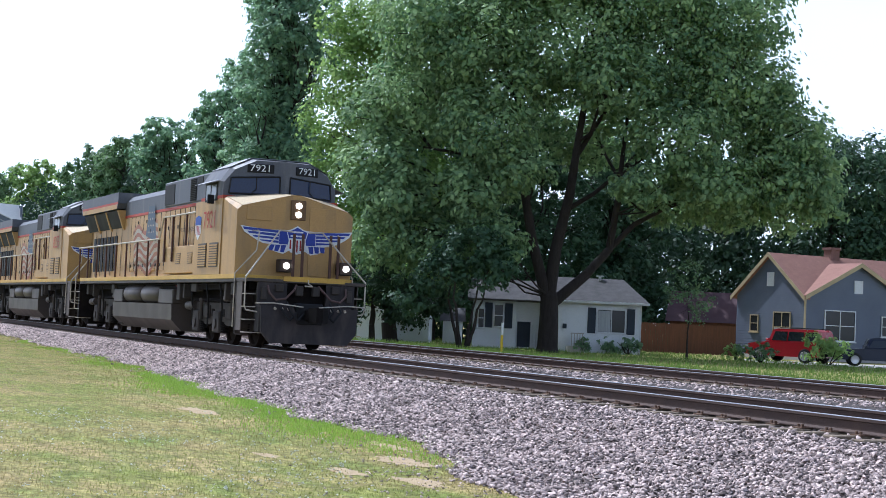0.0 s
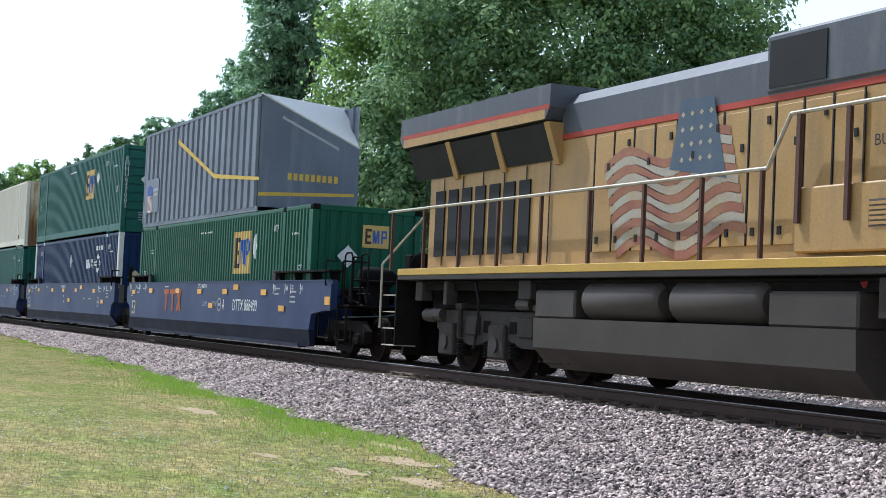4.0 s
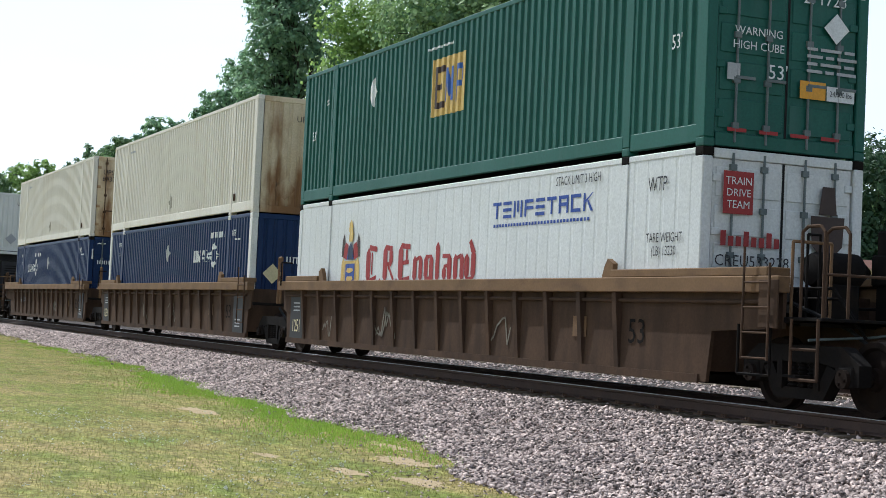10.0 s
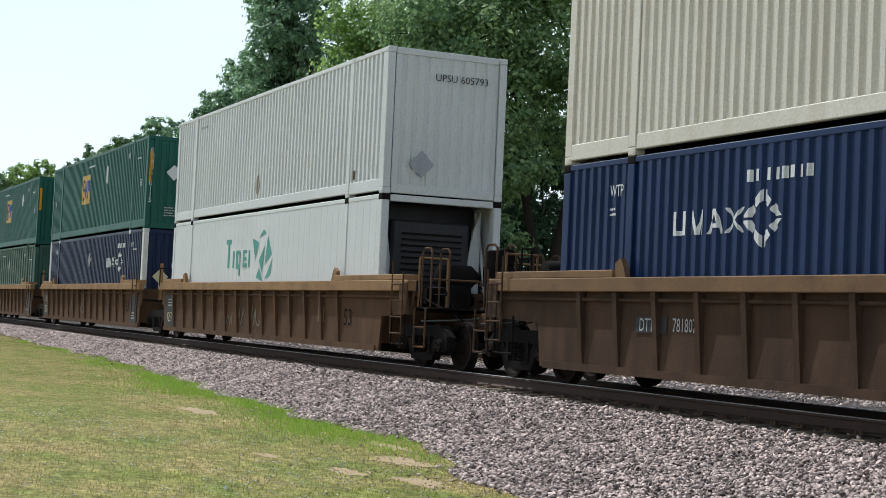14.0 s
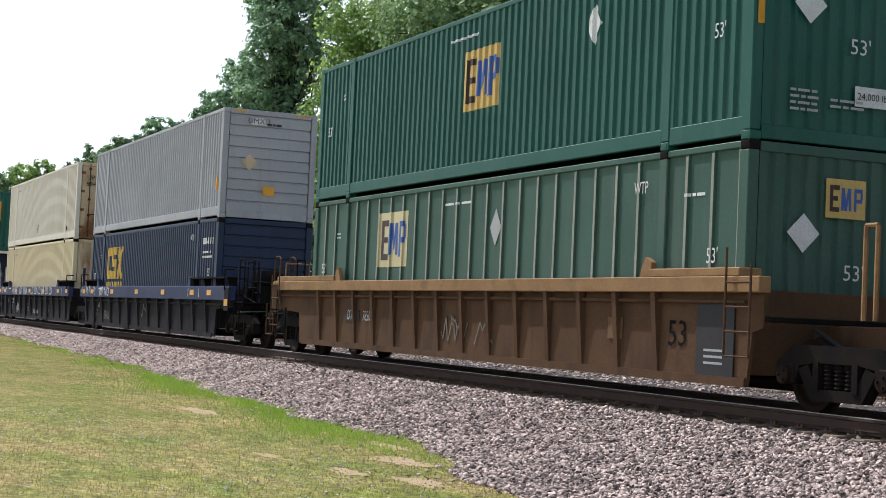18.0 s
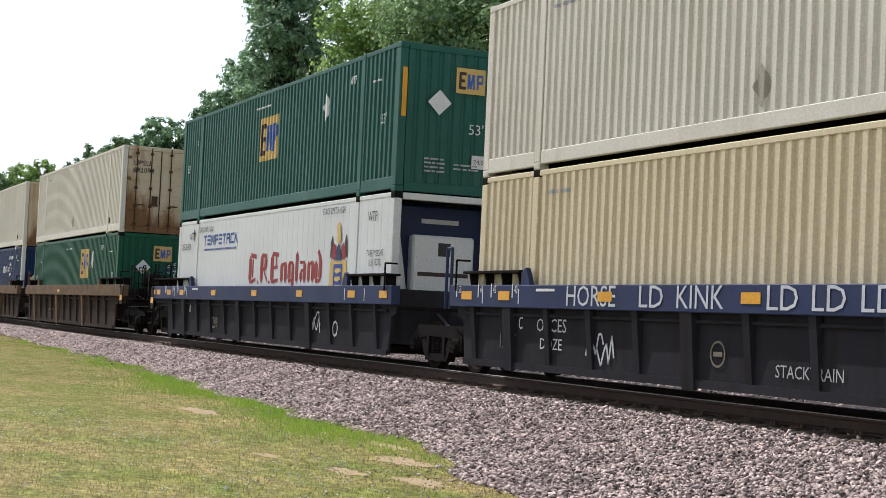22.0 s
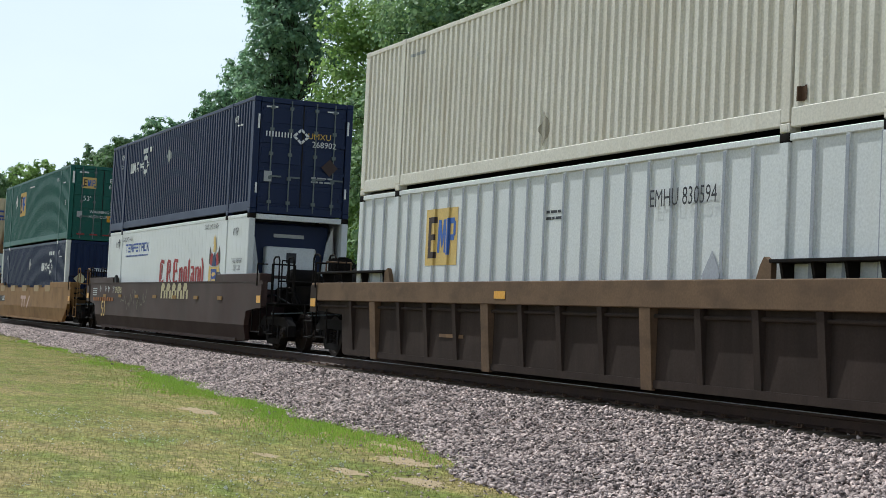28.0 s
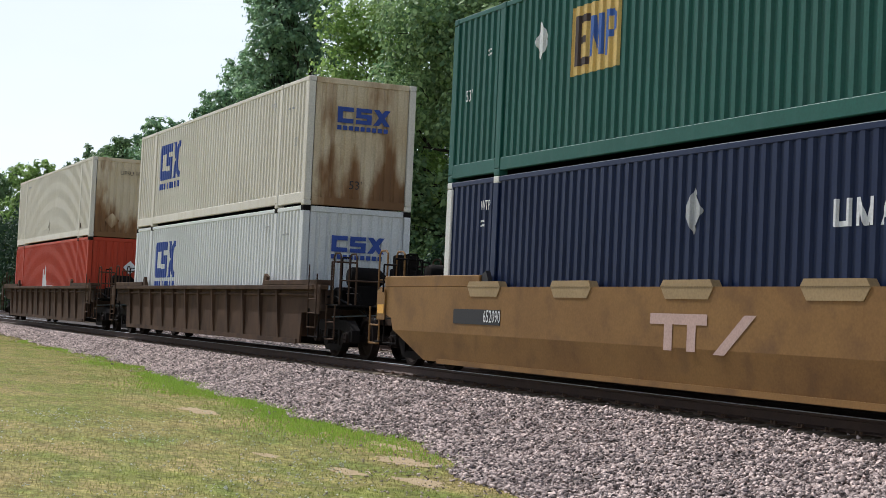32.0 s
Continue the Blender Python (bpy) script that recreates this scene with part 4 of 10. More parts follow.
def green_box(x0, level, paint=None, end="v", logo_x=2.0, logo_z=1.25, code="", wall="fold", pale=False, plaque=3.9, flash=False, wide_logo=True, end_door_code=""):
    paint = paint or green_a
    tone = {"container_green": "dark green", "container_bright_green": "bright green", "container_faded_green": "faded green"}[paint.name]
    where = "stacked on top" if level else "in a well car"
    c = container("container", "%s container with yellow logo, %s" % (tone, where), x0, level, paint, end, wall)
    logo_square(c, wall, logo_x, logo_z, 1.5, logo_cream if pale else None)
    part("placard", decal(wall, [diamond(plaque, 2.05, 0.42, 0.62)], 0.011), white_paint if not pale else grey_paint, c, "blank white diamond placard")
    side_marks(c, wall, white_paint)
    part("stencil", decal(wall, bars(-1.2, 2.5, 1.2, 0.10, 1)), white_paint, c)
    if end == "door":
        end_logo(c, -0.82, 2.02, 0.42)
        lettering("serial", code.split()[0] if code else "EMHU", 0.17, white_paint, c, (FX, 0.55, 2.35), "front")
        if code:
            lettering("serial", code.split()[1], 0.17, white_paint, c, (FX, 0.55, 2.12), "front")
        part("placard", flat_polys([diamond(0.75, 1.75, 0.42, 0.42)], HL, 0.014), white_paint, c, "blank white diamond placard")
        low = code.endswith("723")
        lettering("size_mark", "53'", 0.19, white_paint, c, (FX, -0.18 if low else -0.62, 1.05 if low else 1.62), "front")
        part("stencil", flat_polys(bars(0.28, 1.12, 0.85, 0.4, 4), HL, 0.012), grey_paint, c)
        for k, wd in enumerate(("WARNING", "HIGH CUBE")):
            lettering("warning_line", wd, 0.11, white_paint, c, (FX, -0.5 if low else -0.12, (1.56 if low else 1.12) - 0.19 * k), "front")
        lettering("weight_label", "24,000 lbs", 0.075, dark_paint, c, (FX + 0.006, 0.85, 0.86), "front", squeeze=0.85)
        part("label_plate", flat_polys([rect(0.18, 0.76, 0.42, 0.24)], HL, 0.012), amber_mark, c, "orange warning label")
        part("label_plate", flat_polys([rect(0.62, 0.76, 0.46, 0.2)], HL, 0.012), white_paint, c, "white weight label")
        part("label_plate", flat_polys([rect(-0.98, 0.9, 0.2, 0.22)], HL, 0.012), grey_paint, c)
        for s in (-1, 1):
            part("reflective_tape", flat_polys([rect(-0.95 if s < 0 else 0.55, 2.6, 0.35, 0.06), rect(s * 1.17 - 0.04, 2.2, 0.08, 0.45)], HL, 0.012), white_paint, c)
            part("reflective_tape", flat_polys([rect(-0.95 + 0.5 * k + (1.0 if s > 0 else 0), 0.22, 0.3, 0.05) for k in range(2)], HL, 0.012), red_paint, c)
    else:
        end_logo(c, -0.12, 2.0, 0.5)
        part("placard", flat_polys([diamond(-0.45, 1.78, 0.5, 0.5)], HL, 0.014), white_paint, c, "blank white diamond placard")
        lettering("size_mark", "53'", 0.2, white_paint, c, (FX, 0.35, 1.3), "front")
        part("stencil", flat_polys(bars(-0.72, 0.42, 0.45, 0.32, 4) + bars(-0.1, 0.5, 0.55, 0.16, 2), HL, 0.012), grey_paint, c)
        part("label_plate", flat_polys([rect(0.28, 0.55, 0.6, 0.26)], HL, 0.012), white_paint, c, "white weight label")
        lettering("weight_label", "24,000 lbs", 0.09, dark_paint, c, (FX + 0.006, 0.58, 0.68), "front")
        if code.endswith("107"):
            lettering("serial", code.split()[0], 0.17, white_paint, c, (FX, 0.42, 1.5), "front", down=True)
            lettering("serial", code.split()[1], 0.17, white_paint, c, (FX, 0.62, 1.4), "front", down=True)
        elif code:
            lettering("serial", code.replace(" ", ""), 0.15, white_paint, c, (FX, -HW + 0.12, 1.65), "front", down=True)
        if flash:
            part("warning_strip", flat_polys([rect(-HW + 0.05, 1.45, 0.1, 0.95)], HL, 0.012), amber_mark, c, "yellow height warning strip")
    return c


def blue_box(x0, level, paint=None, end="v", mark_x=2.7, plaque=-0.16, white_ends=True, code="", mark_z=1.45):
    paint = paint or navy
    where = "stacked on top" if level else "in a well car"
    c = container("container", "dark blue container with white diamond mark, %s" % where, x0, level, paint, end, "fold", posts=white_post if white_ends and end != "door" else None)
    h = 0.32
    lg = part("logo", decal("fold", strokes_u(mark_x + 0.05, mark_z + 0.29, h)), white_paint, c, "white block letters logo")
    part("logo_ring", decal("fold", ring_mark(mark_x + 2.04, mark_z + 0.45, 0.37)), white_paint, lg, "white diamond ring mark")
    part("placard", decal("fold", [diamond(plaque, 2.05, 0.42, 0.62)], 0.011), grey_paint, c, "blank grey diamond placard")
    side_marks(c, "fold", white_paint, False)
    part("stencil", decal("fold", [rect(mark_x + 1.7 + 0.16 * k + 0.08 * (k > 1), 2.36, 0.09, 0.15) for k in range(8)]), white_paint, c)
    lettering("lift_mark", "WTP", 0.17, white_paint, c, (-6.45, SY, 2.42), squeeze=0.7)
    if end == "door":
        ep = [rect(-0.98 + 0.16 * k, 1.92, 0.035, 0.13) for k in range(5)] + [rect(-0.90 + 0.16 * k, 1.92, 0.035, 0.13) for k in range(4)]
        part("logo", flat_polys(ep + ring_mark(-0.06, 1.98, 0.2), HL, 0.012), white_paint, c, "white letters logo")
        lettering("serial", "UMXU", 0.15, yellow_paint, c, (FX, 0.42, 2.0), "front")
        lettering("serial", code or "268902", 0.15, white_paint, c, (FX, 0.55, 1.8), "front")
        part("placard", flat_polys([diamond(0.72, 1.25, 0.44, 0.44)], HL, 0.014), logo_brown, c, "dull brown diamond placard")
        part("stencil", flat_polys(bars(0.25, 0.85, 0.6, 0.2, 2), HL, 0.012), grey_paint, c)
        part("label_plate", flat_polys([rect(-0.98, 0.8, 0.2, 0.26)], HL, 0.012), grey_paint, c)
        for s in (-1, 1):
            part("reflective_tape", flat_polys([rect(s * 1.17 - 0.025, 0.5, 0.05, 0.25), rect(s * 1.17 - 0.025, 2.1, 0.05, 0.35), rect(-1.0 if s < 0 else 0.6, 2.64, 0.3, 0.035)], HL, 0.012), white_paint, c)
    else:
        part("logo", flat_polys([rect(-0.38 + 0.085 * k, 1.7, 0.035, 0.16) for k in range(9)] + [rect(-0.38, 1.7, 0.12, 0.03), rect(-0.2, 1.83, 0.2, 0.03)] + ring_mark(0.56, 1.78, 0.21), HL, 0.012), white_paint, c, "white letters logo")
        part("placard", flat_polys([diamond(-0.72, 1.42, 0.5, 0.5)], HL, 0.014), logo_cream, c, "blank buff diamond placard")
    return c


faded_placard = mat("faded_placard", (0.40, 0.37, 0.30), 0.7, alt=(0.30, 0.27, 0.21), scale=4)


def cream_box(x0, level, end="v", paint=None, code="102294", dark_stripe=False):
    paint = paint or cream
    where = "stacked on top" if level else "in a well car"
    tone = "yellowed cream" if paint is yellowed else "white" if paint is offwhite else "cream"
    c = container("container", "%s container with rust-stained end, %s" % (tone, where), x0, level, paint, end, "wide" if paint is cream else "fold", end_paint=(offwhite if paint is offwhite else rusty_ends[int(code) % 3]))
    k = "wide" if paint is cream else "fold"
    part("placard", decal(k, [diamond(-0.18, 0.64, 0.38, 0.56)], 0.011), faded_placard, c, "blank faded diamond placard")
    part("label_plate", decal(k, [rect(6.3, 0.36, 0.2, 0.18)], 0.011), bar_rust if level else grey_paint, c, "small rusty label plate")
    part("stencil", decal(k, bars(-5.75, 2.5, 0.75, 0.14, 1)), grey_paint, c)
    if end == "door":
        lettering("serial", "UPSU", 0.17, dark_paint, c, (FX, -0.65, 2.32), "front")
        lettering("serial", code, 0.17, dark_paint, c, (FX, -0.6, 2.08), "front")
        part("label_plate", flat_polys([rect(-0.28, 0.95, 0.2, 0.3)], HL, 0.012), bar_rust, c)
    else:
        lettering("serial", "UPSU " + code, 0.145, dark_paint, c, (FX, 0.3, 2.36), "front")
        part("placard", flat_polys([diamond(-0.5, 0.62, 0.55, 0.55)], HL, 0.014), cream_end if paint is not offwhite else grey_cont, c, "faded diamond placard")
    return c


reefer_dark = mat("cooling_unit_black", (0.02, 0.02, 0.024), 0.5, alt=(0.035, 0.035, 0.04), scale=3)


def gothic_row(x, z, w, h):
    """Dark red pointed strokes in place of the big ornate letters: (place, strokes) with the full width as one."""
    out = []

    def stem(a, lo=0.0, hi=1.0, t=0.036):
        c = t * 0.5 * w / h
        out.append([(x + w * a, z + h * lo + h * c), (x + w * (a + t / 2), z + h * lo), (x + w * (a + t), z + h * lo + h * c), (x + w * (a + t), z + h * hi - h * c), (x + w * (a + t / 2), z + h * hi), (x + w * a, z + h * hi - h * c)])

    def bar(a, b, lo, hi, t=0.11):
        out.append([(x + w * a, z + h * lo), (x + w * b, z + h * hi), (x + w * b, z + h * (hi + t)), (x + w * a, z + h * (lo + t))])
    stem(0.0, 0.0, 0.98, 0.045), bar(0.03, 0.11, -0.02, 0.10), bar(0.03, 0.11, 0.90, 0.84, 0.15), stem(0.055, 0.2, 0.85, 0.014)
    stem(0.135, -0.03, 0.13, 0.022)
    stem(0.175, 0.0, 1.0, 0.042), bar(0.20, 0.265, 0.88, 0.84, 0.14), stem(0.235, 0.42, 0.95, 0.036), bar(0.20, 0.25, 0.42, 0.46), bar(0.225, 0.285, 0.40, -0.03, 0.15)
    stem(0.30, -0.03, 0.13, 0.022)
    stem(0.325, 0.0, 1.0, 0.045), bar(0.35, 0.435, 0.0, 0.06), bar(0.35, 0.435, 0.90, 0.86, 0.14), bar(0.36, 0.425, 0.46, 0.48), stem(0.395, 0.5, 0.9, 0.018)
    for a in (0.465, 0.815):
        stem(a, 0.0, 0.70, 0.034), stem(a + 0.052, 0.0, 0.70, 0.034), bar(a + 0.02, a + 0.06, 0.52, 0.60, 0.10)
    stem(0.565, 0.05, 0.70, 0.034), stem(0.612, -0.2, 0.70, 0.034), bar(0.58, 0.63, 0.60, 0.60, 0.10), bar(0.575, 0.63, 0.02, 0.06, 0.10)
    stem(0.665, 0.0, 1.02, 0.034)
    stem(0.722, 0.02, 0.42, 0.034), stem(0.765, 0.0, 0.70, 0.034), bar(0.722, 0.785, 0.60, 0.60, 0.10), bar(0.735, 0.78, 0.34, 0.38, 0.09)
    stem(0.905, 0.05, 0.70, 0.036), stem(0.956, 0.05, 0.78, 0.036), bar(0.92, 0.97, 0.0, 0.04, 0.10)
    out.append([(x + w * 0.935, z + h * 0.95), (x + w * 0.955, z + h * 1.03), (x + w * 0.99, z + h * 0.72), (x + w * 0.965, z + h * 0.62)])
    return out


def block_row(x, z, w, h):
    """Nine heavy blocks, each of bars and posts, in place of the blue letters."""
    out, p = [], w / 9
    b, t = p * 0.80, h * 0.2
    for i, kind in enumerate("tempstack"):
        a = x + i * p
        if kind in "tepsac":
            out.append(rect(a, z + h - t, b, t))
        if kind in "esc":
            out.append(rect(a, z, b, t))
        if kind in "esap":
            out.append(rect(a, z + h * 0.4, b, t))
        if kind in "mpack":
            out.append(rect(a, z, p * 0.16, h))
        if kind in "ma":
            out.append(rect(a + b - p * 0.16, z, p * 0.16, h))
        if kind in "tm":
            out.append(rect(a + b / 2 - p * 0.08, z + (0 if kind == "t" else h * 0.3), p * 0.16, h * (1.0 if kind == "t" else 0.7)))
        if kind == "k":
            out += [[(a + p * 0.16, z + h * 0.4), (a + p * 0.16, z + h * 0.6), (a + b, z + h), (a + b - p * 0.1, z + h)], [(a + p * 0.3, z + h * 0.55), (a + b - p * 0.2, z), (a + b, z), (a + p * 0.42, z + h * 0.6)]]
    return out


def reefer(x0, level, end="door", word_x=-0.78, word_w=4.92, crest_x=4.56, stack_x=-5.44, stack_w=3.25, tiger=False, code="CREU533479"):
    where = "in a well car"
    c = container("container", ("white refrigerated container with green emblem, %s" if tiger else "white refrigerated container with dark red lettering, %s") % where,
                  x0, level, offwhite, "door" if end == "door" else "none", "flute", rear="v" if end == "door" else "door")
    def lifted(polys):
        return [[(-2.61 + (a + 2.4) * 1.16, b + 0.40) for a, b in q] for q in polys]
    if tiger:
        part("logo", decal("flute", lifted([rect(-2.4, 1.75, 0.42, 0.12), rect(-2.25, 1.15, 0.14, 0.6), rect(-1.85, 1.15, 0.12, 0.42), rect(-1.6, 1.12, 0.3, 0.12), rect(-1.6, 1.48, 0.3, 0.1), rect(-1.6, 1.2, 0.12, 0.34),
                                     rect(-1.38, 0.95, 0.1, 0.6), rect(-1.1, 1.15, 0.3, 0.1), rect(-1.1, 1.32, 0.28, 0.08), rect(-1.1, 1.5, 0.28, 0.08), rect(-1.1, 1.15, 0.1, 0.43), rect(-0.7, 1.15, 0.1, 0.42)])), teal_paint, c, "green block letters logo")
        part("emblem", decal("flute", lifted([[(-0.45, 1.85), (-0.2, 1.3), (0.0, 1.75)], [(0.05, 1.3), (0.3, 1.0), (0.45, 1.7)], [(0.45, 1.2), (0.9, 1.45), (0.6, 1.9)], [(0.0, 1.85), (0.5, 1.95), (0.3, 2.05)], [(0.5, 0.85), (0.85, 0.95), (0.95, 1.35)], [(-0.1, 0.9), (0.35, 0.8), (0.1, 1.15)]])), teal_paint, c, "green striped emblem")
    else:
        lg = part("logo", decal("flute", gothic_row(word_x, 1.15, word_w, 0.71)), red_paint, c, "dark red ornate lettering logo")
        part("logo_line", decal("flute", block_row(stack_x, 2.18, stack_w, 0.27) + [rect(stack_x + 0.05 + 0.105 * i, 2.04, 0.07, 0.05) for i in range(int(stack_w / 0.105) - 1)]), blue_paint, c, "blue lettering logo")
        x = crest_x
        crimson, steel = red_paint, slate
        cr = part("crest", decal("flute", [[(x + 0.26, 1.10), (x + 0.56, 0.80), (x + 0.86, 1.10), (x + 0.88, 1.60), (x + 0.24, 1.60)]]), logo_yellow, c, "blue and gold crest")
        part("crest_field", decal("flute", [[(x + 0.31, 1.12), (x + 0.56, 0.87), (x + 0.81, 1.12), (x + 0.82, 1.54), (x + 0.30, 1.54)]], 0.012), blue_paint, cr)
        for k in range(3):
            part("crest_mark", decal("flute", [[(x + 0.37, 1.04 + 0.17 * k), (x + 0.52, 1.0 + 0.17 * k), (x + 0.76, 1.05 + 0.17 * k), (x + 0.72, 1.11 + 0.17 * k), (x + 0.42, 1.11 + 0.17 * k)]], 0.018), logo_yellow, cr)
        for sd, a in ((1, x + 0.02), (-1, x + 1.10)):
            part("crest_beast", decal("flute", [[(a, 0.75), (a + sd * 0.19, 0.75), (a + sd * 0.22, 1.20), (a + sd * 0.17, 1.42), (a + sd * 0.02, 1.35)], [(a + sd * 0.03, 1.36), (a + sd * 0.2, 1.36), (a + sd * 0.25, 1.56), (a + sd * 0.12, 1.66), (a + sd * 0.04, 1.55)]], 0.010), logo_yellow, cr, "gold beast beside the shield")
            part("crest_mantle", decal("flute", [[(a + sd * 0.12, 1.67), (a + sd * 0.34, 1.62), (a + sd * 0.40, 1.92), (a + sd * 0.25, 1.98), (a + sd * 0.15, 1.86)]], 0.010), crimson, cr, "dark red mantle")
            part("crest_plume", decal("flute", [[(a + sd * 0.02, 1.68), (a + sd * 0.11, 1.68), (a + sd * 0.20, 1.98), (a + sd * 0.13, 2.16), (a + sd * 0.05, 2.02)]], 0.010), logo_brown, cr, "dark plume")
            part("crest_ribbon", decal("flute", [[(a + sd * 0.34, 1.63), (a + sd * 0.43, 1.62), (a + sd * 0.43, 1.80), (a + sd * 0.39, 1.80)]], 0.016), blue_paint, cr)
        part("crest_helm", decal("flute", [[(x + 0.43, 1.62), (x + 0.69, 1.62), (x + 0.72, 1.82), (x + 0.56, 1.98), (x + 0.40, 1.82)]], 0.018), steel, cr, "grey helm")
        part("crest_lion", decal("flute", [[(x + 0.46, 1.99), (x + 0.66, 1.99), (x + 0.70, 2.14), (x + 0.62, 2.28), (x + 0.48, 2.22)], [(x + 0.44, 2.20), (x + 0.58, 2.18), (x + 0.66, 2.32), (x + 0.56, 2.44), (x + 0.45, 2.36)]], 0.020), logo_yellow, cr, "gold lion on the helm")
        lettering("stack_note", "STACK LIMIT 3 HIGH", 0.14, dark_paint, c, (4.75, SY, 2.66), squeeze=0.75)
        lettering("lift_mark", "WTP", 0.2, dark_paint, c, (7.0, SY, 2.45), squeeze=0.8)
        if end == "unit":
            lettering("stack_note", "STACK LIMIT 3 HIGH", 0.14, dark_paint, c, (-5.2, SY, 2.60), squeeze=0.75)
            lettering("lift_mark", "WTP", 0.2, dark_paint, c, (-6.62, SY, 2.45), squeeze=0.8)
            part("lift_arrow", MB().add([(a, SY, b) for a, b in ((-6.42, 2.32), (-6.36, 2.32), (-6.36, 2.52), (-6.27, 2.52), (-6.39, 2.66), (-6.51, 2.52), (-6.42, 2.52))], [(0, 1, 2, 6), (3, 4, 5)]), dark_paint, c, "black upward arrow")
            if code:
                lettering("serial", code, 0.17, dark_paint, c, (-7.2, SY, 2.17), squeeze=0.75)
        lettering("tare_note", "TARE WEIGHT", 0.13, dark_paint, c, (7.2, SY, 1.72), squeeze=0.75)
        lettering("tare_note", "(LB) 13230", 0.13, dark_paint, c, (7.2, SY, 1.54), squeeze=0.75)
    if end == "unit":
        part("cooling_unit_recess", MB().box(HL - 1.05, HL - 1.0, -HW + 0.18, HW - 0.18, 0.15, 2.78), reefer_dark, c, "black recess for the cooling unit")
        part("cooling_unit", MB().box(HL - 0.95, HL - 0.5, -0.85, 0.85, 1.0, 2.45, 0.05) if tiger else MB().box(HL - 0.95, HL - 0.40, -0.70, 0.62, 0.62, 2.12, 0.04), reefer_dark if tiger else offwhite, c, "front cooling unit")
        if not tiger:
            part("unit_surround", MB().box(HL - 0.96, HL - 0.62, -HW + 0.24, HW - 0.30, 0.62, 2.72, 0.04), navy_dark, c, "dark blue housing round the cooling unit")
            part("unit_badge", MB().box(HL - 0.402, HL - 0.392, -0.16, 0.10, 1.72, 1.98), reefer_dark, c, "small dark badge")
            part("unit_line", MB().box(HL - 0.402, HL - 0.392, -0.58, 0.5, 1.32, 1.40), logo_brown, c)
            part("unit_line", MB().box(HL - 0.622, HL - 0.612, -0.45, 0.35, 2.36, 2.45), grey_paint, c)
        part("unit_cover", MB().box(HL - 0.8, HL - 0.42, -0.9, 0.9, 0.3, 0.6 if not tiger else 0.8, 0.05), offwhite, c)
        for k in range(9 if tiger else 0):
            part("grille_slat", MB().box(HL - 0.47, HL - 0.44, -0.65, 0.65, 1.2 + k * 0.12, 1.23 + k * 0.12), steel_dark, c)
        for s in (-1, 1):
            part("end_brace", MB().cyl((HL - 0.95, s * (HW - 0.12), 2.7), (HL - 0.1, s * (HW - 0.12), 0.4), 0.04, 8), white_post, c)
            part("end_panel", MB().prism([(s * (HW - 0.19), 0.25), (s * (HW - 0.19), 2.72), (s * 0.95, 2.3), (s * 0.72, 0.9), (s * 0.72, 0.25)], "x", HL - 0.6, HL - 0.55), offwhite, c)
    elif not tiger:
        part("poster", flat_polys([rect(-0.98, 2.04, 0.47, 0.56)], HL, 0.022), red_paint, c, "red poster with white words")
        for i, wd in enumerate(("TRAIN", "DRIVE", "TEAM")):
            lettering("poster_line", wd, 0.10, white_paint, c, (FX + 0.02, -0.745, 2.47 - i * 0.155), "front")
        part("end_logo", flat_polys([rect(-1.0 + 0.12 * k, 1.62, 0.085, 0.13 if k % 3 else 0.2) for k in range(8)], HL, 0.022), red_paint, c)
        lettering("serial", "CREU533278", 0.15, dark_paint, c, (FX + 0.02, -0.5, 1.42), "front")
        part("end_crest", flat_polys([[(0.45, 1.7), (0.7, 1.45), (0.95, 1.7), (0.98, 2.1), (0.42, 2.1)], [(0.55, 2.12), (0.85, 2.12), (0.8, 2.5), (0.6, 2.5)]], HL, 0.022), logo_brown, c)
    return c


